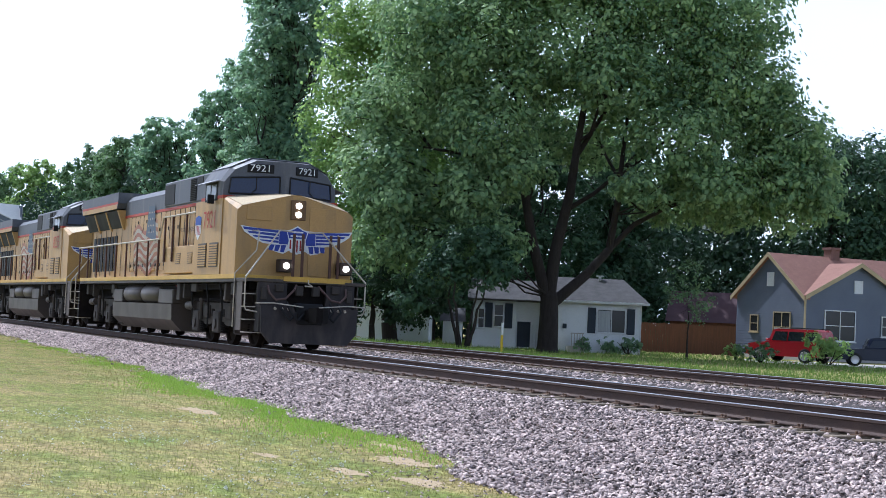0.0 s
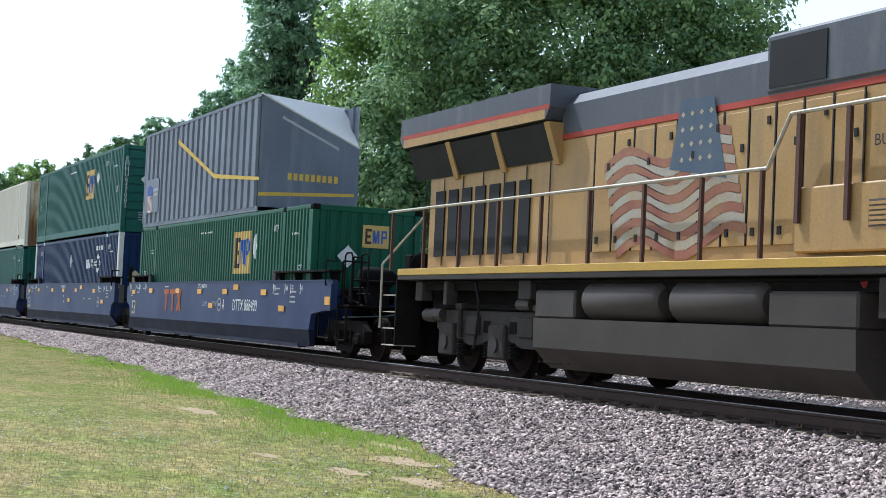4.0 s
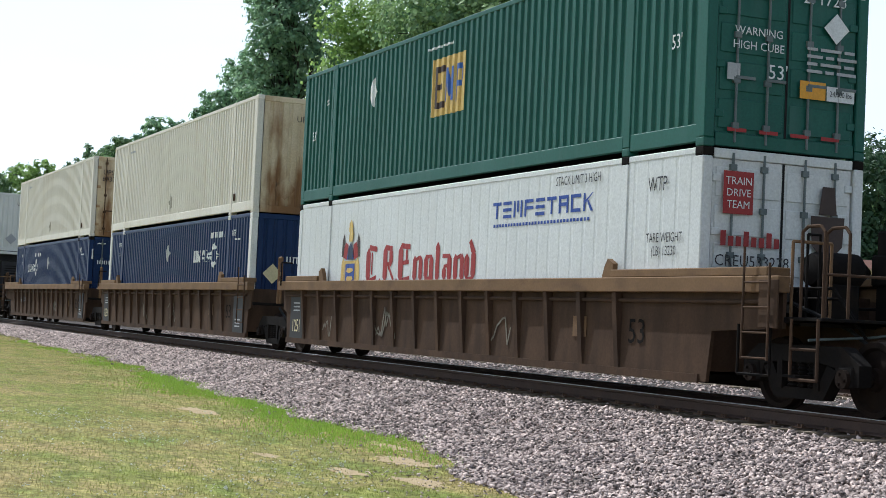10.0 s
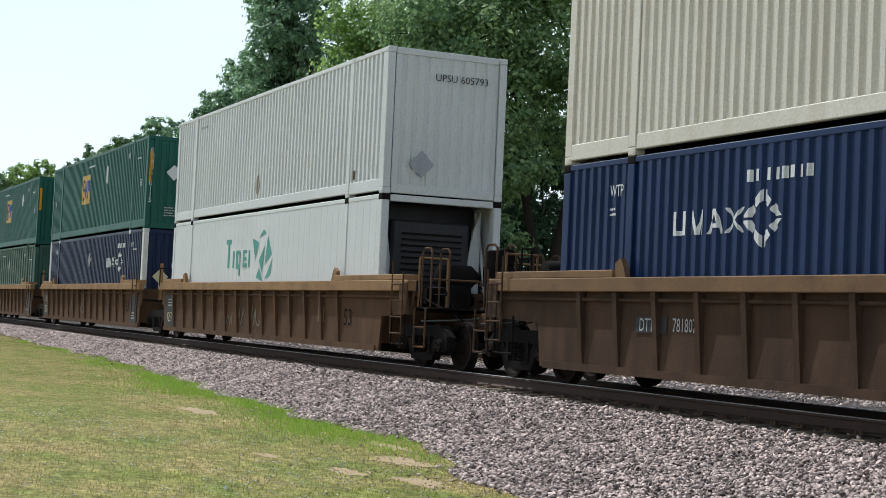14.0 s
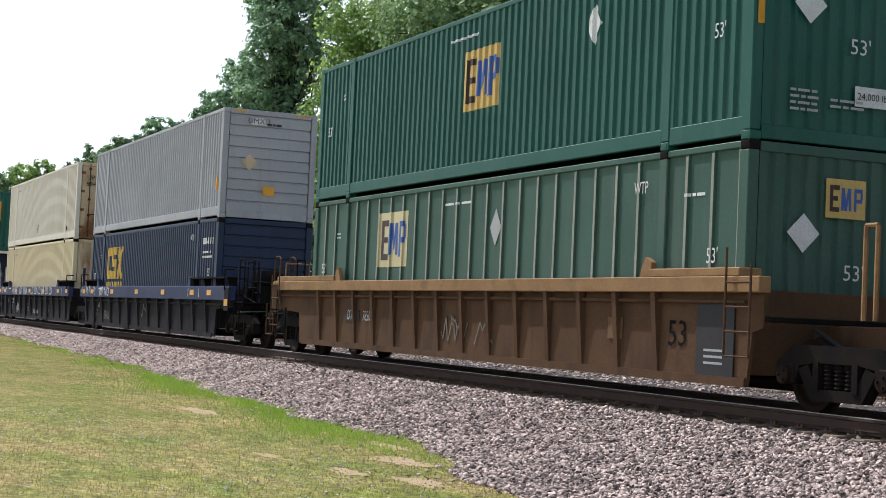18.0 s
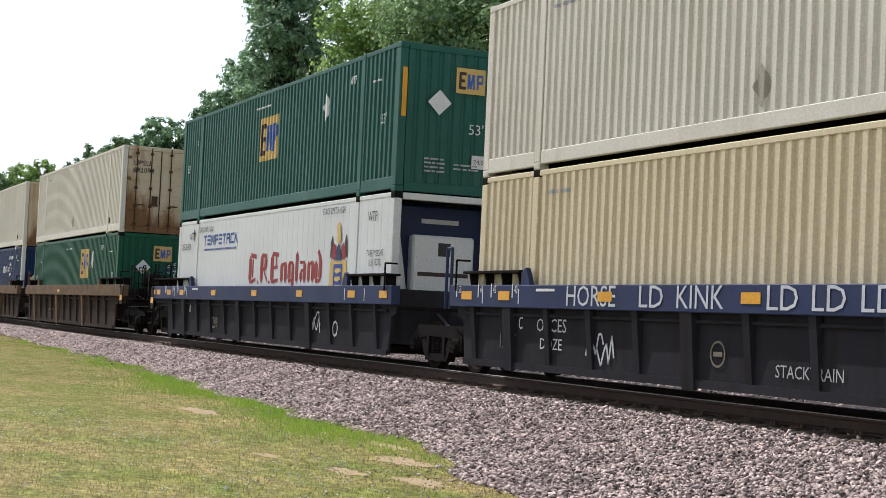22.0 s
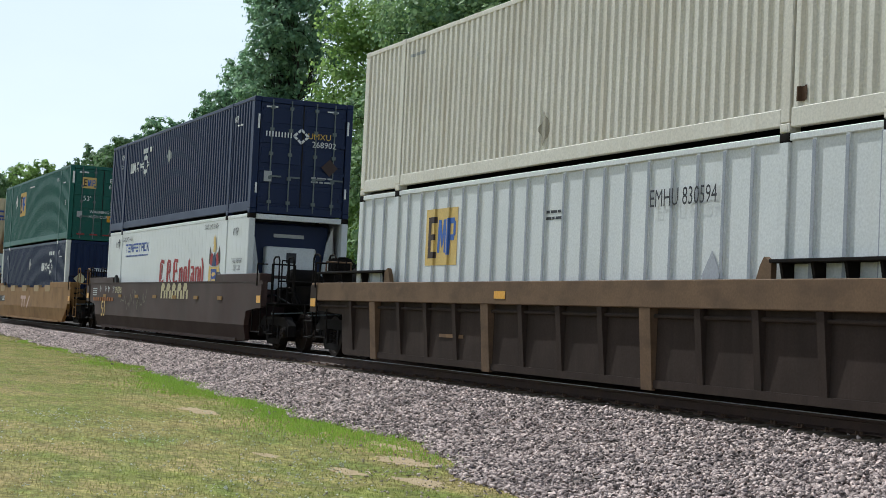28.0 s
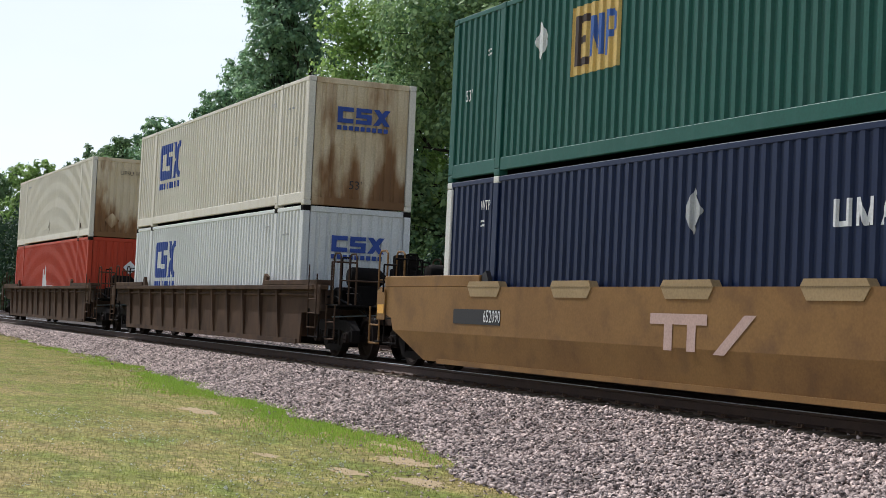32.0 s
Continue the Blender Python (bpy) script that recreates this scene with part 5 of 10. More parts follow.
def block_box(x0, level, paint, ink, end, label, mark_x=-5.5, small=False, end_paint=None, end_mark=True):
    """Containers with three heavy block letters, drawn as plain blocks."""
    c = container("container", label, x0, level, paint, end, "fold", end_paint=end_paint)
    x, z, h = mark_x, 1.35, 1.05
    blk = [[(x, z + 0.2), (x + 0.16, z), (x + 0.68, z), (x + 0.68, z + 0.28), (x + 0.26, z + 0.28)], [(x, z + 0.2), (x + 0.26, z + 0.28), (x + 0.26, z + h - 0.28), (x, z + h - 0.2)], [(x, z + h - 0.2), (x + 0.26, z + h - 0.28), (x + 0.68, z + h - 0.28), (x + 0.68, z + h), (x + 0.16, z + h)],
           rect(x + 0.78, z, 0.70, h * 0.24), rect(x + 0.78, z + h * 0.38, 0.70, h * 0.24), rect(x + 0.78, z + h * 0.76, 0.70, h * 0.24), rect(x + 1.24, z + h * 0.2, 0.24, h * 0.3), rect(x + 0.78, z + h * 0.5, 0.24, h * 0.3),
           [(x + 1.56, z), (x + 1.84, z), (x + 2.36, z + h), (x + 2.08, z + h)], [(x + 2.08, z), (x + 2.36, z), (x + 1.84, z + h), (x + 1.56, z + h)]]
    lg = part("logo", decal("fold", blk), ink, c, "heavy block letters logo")
    part("logo_line", decal("fold", [rect(x + 0.3 * i, z - 0.28, 0.2, 0.18) for i in range(8)]), ink, lg)
    side_marks(c, "fold", white_paint if paint is slate else grey_paint)
    if paint is slate:
        part("label_plate", decal("fold", [rect(6.55, 2.22, 0.42, 0.17)], 0.008), white_paint, c, "white code plate")
        part("stencil", decal("fold", [rect(7.02 + 0.11 * k, 2.22, 0.07, 0.17) for k in range(6)] + bars(6.6, 1.85, 0.9, 0.26, 2)), white_paint, c)
    if end_mark:
        y, zz, hh = -0.6, (0.55 if paint is slate else 1.9), 0.36
        b2 = [rect(y, zz, 0.12, hh), rect(y + 0.12, zz, 0.26, 0.1), rect(y + 0.12, zz + hh - 0.1, 0.26, 0.1), rect(y + 0.44, zz, 0.38, 0.09), rect(y + 0.44, zz + 0.135, 0.38, 0.09), rect(y + 0.44, zz + hh - 0.09, 0.38, 0.09), rect(y + 0.70, zz + 0.08, 0.12, 0.1), rect(y + 0.44, zz + 0.18, 0.12, 0.1),
              [(y + 0.86, zz), (y + 1.0, zz), (y + 1.27, zz + hh), (y + 1.13, zz + hh)], [(y + 1.13, zz), (y + 1.27, zz), (y + 1.0, zz + hh), (y + 0.86, zz + hh)]]
        part("end_logo", flat_polys(b2, HL, 0.012), ink, c, "block letters logo on the end")
        part("end_logo_line", flat_polys([rect(y + 0.14 * i, zz - 0.16, 0.1, 0.1) for i in range(9)], HL, 0.012), ink, c)
    lettering("size_mark", "53'", 0.19, white_paint if paint is slate else dark_paint, c, (FX, -0.1, 1.35 if paint is slate else 0.5), "front")
    return c


def plain_grey(x0, level):
    c = container("container", "grey container with ribbed rust-streaked end, stacked on top", x0, level, grey_cont, "h", "fold")
    part("label_plate", flat_polys([rect(-0.55, 2.5, 0.42, 0.18)], HL, 0.012), white_paint, c)
    lettering("serial", "UMXU", 0.15, dark_paint, c, (FX + 0.008, -0.34, 2.59), "front")
    part("stencil", flat_polys(bars(-0.1, 2.5, 0.4, 0.14, 1), HL, 0.012), dark_paint, c)
    part("placard", flat_polys([diamond(-0.55, 1.5, 0.46, 0.46)], HL, 0.014), cream_end, c, "tan diamond placard")
    part("label_plate", flat_polys([rect(-0.15, 0.65, 0.32, 0.24)], HL, 0.012), amber_mark, c, "orange label")
    part("label_plate", decal("fold", [rect(7.55, 0.75, 0.25, 0.32)], 0.011), amber_mark, c)
    part("warning_strip", flat_polys([rect(-1.0 + 0.09 * k, 2.80, 0.05, 0.06) for k in range(4)] + [rect(0.7 + 0.09 * k, 2.80, 0.05, 0.06) for k in range(4)], HL, 0.012), amber_mark, c)
    side_marks(c, "fold", grey_paint)
    return c


def wedge_box(x_front, x_rear):
    """The wind-shedding grey shell on top of the first stack."""
    n = x_front - x_rear
    z0 = 0.417 + TALL + 0.01
    c = thing("container", "blue-grey ribbed container with white sloped corner, stacked on top", "container", "containers on the train", at=(x_rear, 0, z0))
    CARRIED.append((c, x_rear))
    mb = MB()
    vs, x, pts = [], 0.12, []
    while x < n - 0.3:
        pts += [(x, 0.0), (x + 0.30, 0.0), (x + 0.35, 0.05), (x + 0.51, 0.05)]
        x += 0.56
    pts.append((n - 0.06, 0.0))
    for x, d in pts:
        vs += [(x, d, 0.12), (x, d, 2.82)]
    mb.add(vs, [(2 * i, 2 * i + 2, 2 * i + 3, 2 * i + 1) for i in range(len(pts) - 1)])
    me = bpy.data.meshes.new("side_wall")
    me.from_pydata(mb.v, [], mb.f)
    me.materials.append(blue_grey)
    part("side_wall", me, None, c, at=(0, -HW, 0))
    q = part("side_wall", me, None, c, at=(n, HW, 0))
    q.rotation_euler = (0, 0, math.pi)
    part("base_frame", MB().box(0, n, -HW + 0.02, HW - 0.02, 0, 0.13, 0.01), blue_grey, c)
    part("top_rail", MB().box(0, n, -HW - 0.01, -HW + 0.08, 2.80, 2.89, 0.01), blue_grey, c)
    part("roof", MB().add([(0, -HW, 2.86), (n, -HW, 2.86), (n - 1.2, HW, 2.86), (0, HW, 2.86)], [(0, 1, 2, 3)]), offwhite, c, "white roof")
    part("rear_frame", MB().box(0, 0.14, -HW - 0.005, -HW + 0.12, 0.13, 2.8).box(0, 0.14, HW - 0.12, HW + 0.005, 0.13, 2.8).box(0.0, 0.03, -HW + 0.12, HW - 0.12, 0.13, 2.8), blue_grey, c)
    part("front_panel", MB().add([(n, -HW, 0.02), (n, HW, 0.02), (n, HW, 1.75), (n, -HW, 2.88)], [(0, 1, 2, 3)]), blue_grey, c, "dark slanted front panel")
    part("front_slope", MB().add([(n, -HW, 2.88), (n, HW, 1.75), (n - 1.2, HW, 2.87)], [(0, 1, 2)]), offwhite, c, "white sloped corner panel")
    part("slope_edge", MB().cyl((n, -HW, 2.88), (n, HW, 1.75), 0.03, 6), white_post, c)
    part("stripe", MB().add([(n + 0.006, -HW + 0.02, 0.38), (n + 0.006, HW - 0.1, 0.52), (n + 0.006, HW - 0.1, 0.60), (n + 0.006, -HW + 0.02, 0.47)], [(0, 1, 2, 3)]), yellow_paint, c, "yellow stripe")
    part("logo", flat_polys([rect(-0.55 + 0.15 * k, 0.82, 0.1, 0.17) for k in range(9)], n, 0.006), yellow_paint, c, "yellow letters logo")
    part("logo_line", flat_polys([[(-0.75, 2.38), (-0.75, 2.31), (0.75, 1.64), (0.75, 1.71)]], n, 0.006), grey_paint, c)
    # swoosh and badges on the near side
    part("swoosh", MB().add([(x, -HW - 0.006, z) for x, z in ((4.0, 2.3), (8.0, 1.05), (12.0, 0.75), (12.0, 0.83), (8.0, 1.16), (4.0, 2.44))], [(0, 1, 4, 5), (1, 2, 3, 4)]), yellow_paint, c, "yellow swoosh")
    pl = part("badge_plate", MB().box(0.42, 1.95, -HW - 0.02, -HW - 0.004, 0.42, 1.45), grey_paint if False else blue_grey, c, "smooth badge plate")
    sh = [(0.75, 0.5), (1.05, 0.42), (1.35, 0.5), (1.38, 1.2), (1.05, 1.28), (0.72, 1.2)]
    part("shield", MB().add([(x - 0.15, -HW - 0.024, z) for x, z in sh], [tuple(range(6))]), white_paint, pl, "white shield")
    part("shield_top", MB().add([(x - 0.15, -HW - 0.028, z) for x, z in ((0.74, 0.95), (1.36, 0.95), (1.38, 1.2), (1.05, 1.28), (0.72, 1.2))], [tuple(range(5))]), blue_paint, pl)
    part("shield_stripes", MB().add([p for k in range(4) for p in [(0.63 + 0.15 * k, -HW - 0.028, 0.5), (0.70 + 0.15 * k, -HW - 0.028, 0.5), (0.70 + 0.15 * k, -HW - 0.028, 0.93), (0.63 + 0.15 * k, -HW - 0.028, 0.93)]], [tuple(range(4 * k, 4 * k + 4)) for k in range(4)]), red_paint, pl)
    for i, wd in enumerate(("BUILDING", "AMERICA")):
        lettering("slogan", wd, 0.10, white_paint, pl, (1.6, -HW - 0.026, 1.1 - i * 0.14), squeeze=0.9)
    return c


# ------------------------------------------------------------ trucks and well cars
WHEEL_R = 0.44


def truck_meshes():
    if "truck" in SHARED:
        return
    SHARED["truck"] = True
    top = [(-1.10, 0.60), (-0.80, 0.80), (0.80, 0.80), (1.10, 0.60), (1.10, 0.36), (0.74, 0.36), (0.68, 0.56), (0.40, 0.60), (-0.40, 0.60), (-0.68, 0.56), (-0.74, 0.36), (-1.10, 0.36)]
    low = [(-0.70, 0.52), (-0.46, 0.17), (0.46, 0.17), (0.70, 0.52), (0.52, 0.58), (0.34, 0.30), (-0.34, 0.30), (-0.52, 0.58)]
    m = MB().prism(top, "y", -0.09, 0.09).prism(low, "y", -0.08, 0.08).box(-0.40, -0.30, -0.1, 0.1, 0.28, 0.62).box(0.30, 0.40, -0.1, 0.1, 0.28, 0.62)
    m.box(-1.02, -0.76, -0.12, 0.12, 0.34, 0.58, 0.02).box(0.76, 1.02, -0.12, 0.12, 0.34, 0.58, 0.02)
    SHARED["side_frame"] = m.mesh("side_frame", steel_dark)
    coil = [(0.085 if k % 2 else 0.058, 0.30 + k * 0.0244) for k in range(13)]
    SHARED["spring"] = MB().lathe(coil, "z", 8).mesh("spring", steel_dark)
    SHARED["bolster"] = MB().box(-0.22, 0.22, -1.12, 1.12, 0.52, 0.72, 0.03).cyl((0, 0, 0.7), (0, 0, 0.84), 0.2, 14).mesh("bolster", steel_dark)
    r = WHEEL_R
    prof = [(0.08, -0.10), (0.13, -0.09), (0.14, -0.03), (r - 0.10, 0.0), (r - 0.07, -0.05), (r - 0.005, -0.06), (r, -0.05), (r, 0.05), (r + 0.025, 0.065), (r + 0.025, 0.085), (r - 0.06, 0.085), (r - 0.09, 0.03), (0.14, 0.04), (0.09, 0.08)]
    m = MB()
    m.lathe([(a, -0.75 + h) for a, h in prof], "y", 24).lathe([(a, 0.75 - h) for a, h in prof], "y", 24)
    m.cyl((0, -0.98, 0), (0, 0.98, 0), 0.075, 10)
    for s in (-1, 1):
        m.cyl((0, s * 1.0, 0), (0, s * 1.27, 0), 0.11, 12)
        for k in range(3):
            a = 2 * math.pi * k / 3
            m.cyl((0.065 * math.cos(a), s * 1.27, 0.065 * math.sin(a)), (0.065 * math.cos(a), s * 1.295, 0.065 * math.sin(a)), 0.02, 6)
    SHARED["wheelset"] = m.mesh("wheelset", wheel_mat)


def truck(parent, x, x_start):
    """A two-axle truck as a part with its frames, springs, bolster and two turning wheelsets."""
    truck_meshes()
    t = part("truck", SHARED["bolster"], None, parent, "sooty cast steel truck", at=(x, 0, 0))
    for s in (-1, 1):
        part("side_frame", SHARED["side_frame"], None, t, at=(0, s * 1.10, 0))
        for q in (-0.19, 0.0, 0.19):
            part("spring", SHARED["spring"], None, t, at=(q, s * 1.10, 0))
    for e in (-0.89, 0.89):
        w = part("wheelset", SHARED["wheelset"], None, t, at=(e, 0, WHEEL_R))
        AXLES.append((w, e, WHEEL_R, WHEEL_R, x_start + x))
    return t


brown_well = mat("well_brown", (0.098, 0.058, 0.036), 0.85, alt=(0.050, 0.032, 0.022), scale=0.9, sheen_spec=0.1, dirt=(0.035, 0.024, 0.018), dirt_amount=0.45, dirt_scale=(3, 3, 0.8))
# lit rail top: sunlight put into a paler brown than the sides
brown_lit_top = mat("well_brown_lit_top", (0.20, 0.118, 0.060), 0.75, alt=(0.145, 0.088, 0.047), scale=1.5, sheen_spec=0.15, dirt=(0.08, 0.05, 0.034), dirt_amount=0.35, dirt_scale=(2, 2, 4))
ochre_top = mat("well_ochre", (0.25, 0.135, 0.045), 0.6, alt=(0.19, 0.10, 0.036), scale=1.0, sheen_spec=0.15, dirt=(0.11, 0.06, 0.03), dirt_amount=0.3, dirt_scale=(2, 2, 2))
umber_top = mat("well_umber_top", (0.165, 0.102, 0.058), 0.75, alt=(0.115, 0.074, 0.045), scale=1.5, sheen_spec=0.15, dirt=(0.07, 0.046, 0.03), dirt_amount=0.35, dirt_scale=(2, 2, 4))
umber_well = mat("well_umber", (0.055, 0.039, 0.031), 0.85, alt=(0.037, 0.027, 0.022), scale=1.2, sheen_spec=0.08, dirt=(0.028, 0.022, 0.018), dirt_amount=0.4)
rust_well = mat("well_dark_brown", (0.062, 0.037, 0.031), 0.6, alt=(0.050, 0.029, 0.025), scale=0.8, sheen_spec=0.15, dirt=(0.05, 0.037, 0.03), dirt_amount=0.4, dirt_scale=(1.5, 1.5, 1.0))
blue_well = mat("well_blue", (0.026, 0.042, 0.115), 0.5, alt=(0.022, 0.035, 0.095), scale=0.6, sheen_spec=0.2, dirt=(0.03, 0.035, 0.06), dirt_amount=0.35, dirt_scale=(0.8, 0.8, 1.4))
steel_blue = mat("well_steel_blue", (0.032, 0.045, 0.105), 0.6, alt=(0.026, 0.036, 0.085), scale=0.8, sheen_spec=0.15, dirt=(0.035, 0.042, 0.062), dirt_amount=0.35)
charcoal_well = mat("well_charcoal", (0.034, 0.033, 0.039), 0.8, alt=(0.024, 0.023, 0.026), scale=1.0, sheen_spec=0.06, dirt=(0.024, 0.018, 0.014), dirt_amount=0.4)
# lower sides: dirt plus the shade below the fold, both in the colour
grime_shade_blue = mat("well_blue_grime_shade", (0.011, 0.016, 0.042), 0.6, alt=(0.009, 0.012, 0.030), scale=1.0, sheen_spec=0.15, dirt=(0.016, 0.016, 0.026), dirt_amount=0.3, dirt_scale=(1, 1, 3))
grime_shade_brown = mat("well_brown_grime_shade", (0.038, 0.021, 0.0175), 0.7, alt=(0.029, 0.016, 0.0135), scale=1.0, sheen_spec=0.1)
black_panel = mat("black_panel", (0.022, 0.022, 0.025), 0.7, alt=(0.035, 0.034, 0.034), scale=2)
faded_letter = mat("faded_letter", (0.20, 0.175, 0.13), 0.8, alt=(0.12, 0.11, 0.09), scale=5)
chalk = mat("chalk_graffiti", (0.60, 0.62, 0.63), 0.8, alt=(0.45, 0.47, 0.5), scale=5)

WELLS = {
    "smooth_blue": dict(label="dark blue smooth-sided well car carrying stacked containers", side=blue_well, top=blue_well, style="smooth", z1=1.60, z0=0.20),
    "smooth_brown": dict(label="dark brown smooth-sided well car with pale graffiti", side=rust_well, top=rust_well, style="smooth", z1=1.60, z0=0.18),
    "ochre": dict(label="faded ochre yellow smooth-sided well car", side=ochre_top, top=ochre_top, style="ochre", z1=1.47, z0=0.17),
    "brown": dict(label="grimy brown well car with upright side ribs", side=brown_well, top=brown_lit_top, style="rib", z1=1.60, z0=0.27, chord=0.20, pitch=1.03, rib=0.11),
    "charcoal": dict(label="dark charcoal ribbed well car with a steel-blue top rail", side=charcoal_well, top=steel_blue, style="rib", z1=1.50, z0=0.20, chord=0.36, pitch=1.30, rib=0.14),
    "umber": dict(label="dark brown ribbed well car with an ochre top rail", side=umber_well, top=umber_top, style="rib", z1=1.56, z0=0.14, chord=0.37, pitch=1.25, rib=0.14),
    "plain_brown": dict(label="dull brown well car with widely spaced ribs", side=brown_well, top=brown_well, style="rib", z1=1.52, z0=0.25, chord=0.10, pitch=1.35, rib=0.10),
}


WELLS["tan"] = dict(WELLS["brown"], label="rusty orange-brown well car with a tan top rail",
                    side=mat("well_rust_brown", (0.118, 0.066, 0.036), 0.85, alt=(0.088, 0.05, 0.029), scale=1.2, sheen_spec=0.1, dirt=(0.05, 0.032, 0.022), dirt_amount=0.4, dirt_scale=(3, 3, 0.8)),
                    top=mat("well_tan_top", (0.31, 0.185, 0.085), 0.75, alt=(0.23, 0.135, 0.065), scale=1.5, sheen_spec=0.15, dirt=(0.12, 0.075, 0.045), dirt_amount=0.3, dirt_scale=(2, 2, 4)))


def squiggle(r, x, z, w, h, y):
    """Scrawled spray paint: a wandering flat band."""
    pts = [(x + w * k / 7, z + h * r.uniform(0.0, 1.0)) for k in range(8)]
    mb = MB()
    for (a, b), (c, d) in zip(pts[:-1], pts[1:]):
        L = math.hypot(c - a, d - b)
        nx, nz = -(d - b) / L * 0.019, (c - a) / L * 0.019
        mb.add([(a + nx, y, b + nz), (a - nx, y, b - nz), (c - nx, y, d - nz), (c + nx, y, d + nz)], [(0, 1, 2, 3)])
    return mb


def size_ticks(car, y, z, places):
    """Small white numbers with a bar at the places where containers of each length end."""
    for num, x in zip(("53", "48", "45", "40"), places):
        lettering("length_mark", num, 0.12, white_paint, car, (x + 0.12, y, z), squeeze=0.7)
        part("length_bar", MB().add([(x - 0.02, y, z - 0.12), (x + 0.015, y, z - 0.12), (x + 0.015, y, z + 0.1), (x - 0.02, y, z + 0.1)], [(0, 1, 2, 3)]), white_paint, car)


def ring_stamp(x, z, ink=None):
    """A round stamp with a bar across."""
    def put(car, y):
        vs, fs = [], []
        for k in range(20):
            q = 2 * math.pi * k / 20
            vs += [(x + 0.17 * math.cos(q), y - 0.004, z + 0.17 * math.sin(q)), (x + 0.14 * math.cos(q), y - 0.004, z + 0.14 * math.sin(q))]
        fs = [(2 * k, (2 * k + 2) % 40, (2 * k + 3) % 40, 2 * k + 1) for k in range(20)]
        n = len(vs)
        vs += [(x - 0.1, y - 0.004, z - 0.03), (x + 0.1, y - 0.004, z - 0.03), (x + 0.1, y - 0.004, z + 0.03), (x - 0.1, y - 0.004, z + 0.03)]
        part("round_stamp", MB().add(vs, fs + [(n, n + 1, n + 2, n + 3)]), ink or grey_paint, car, "round inspection stamp")
    return put


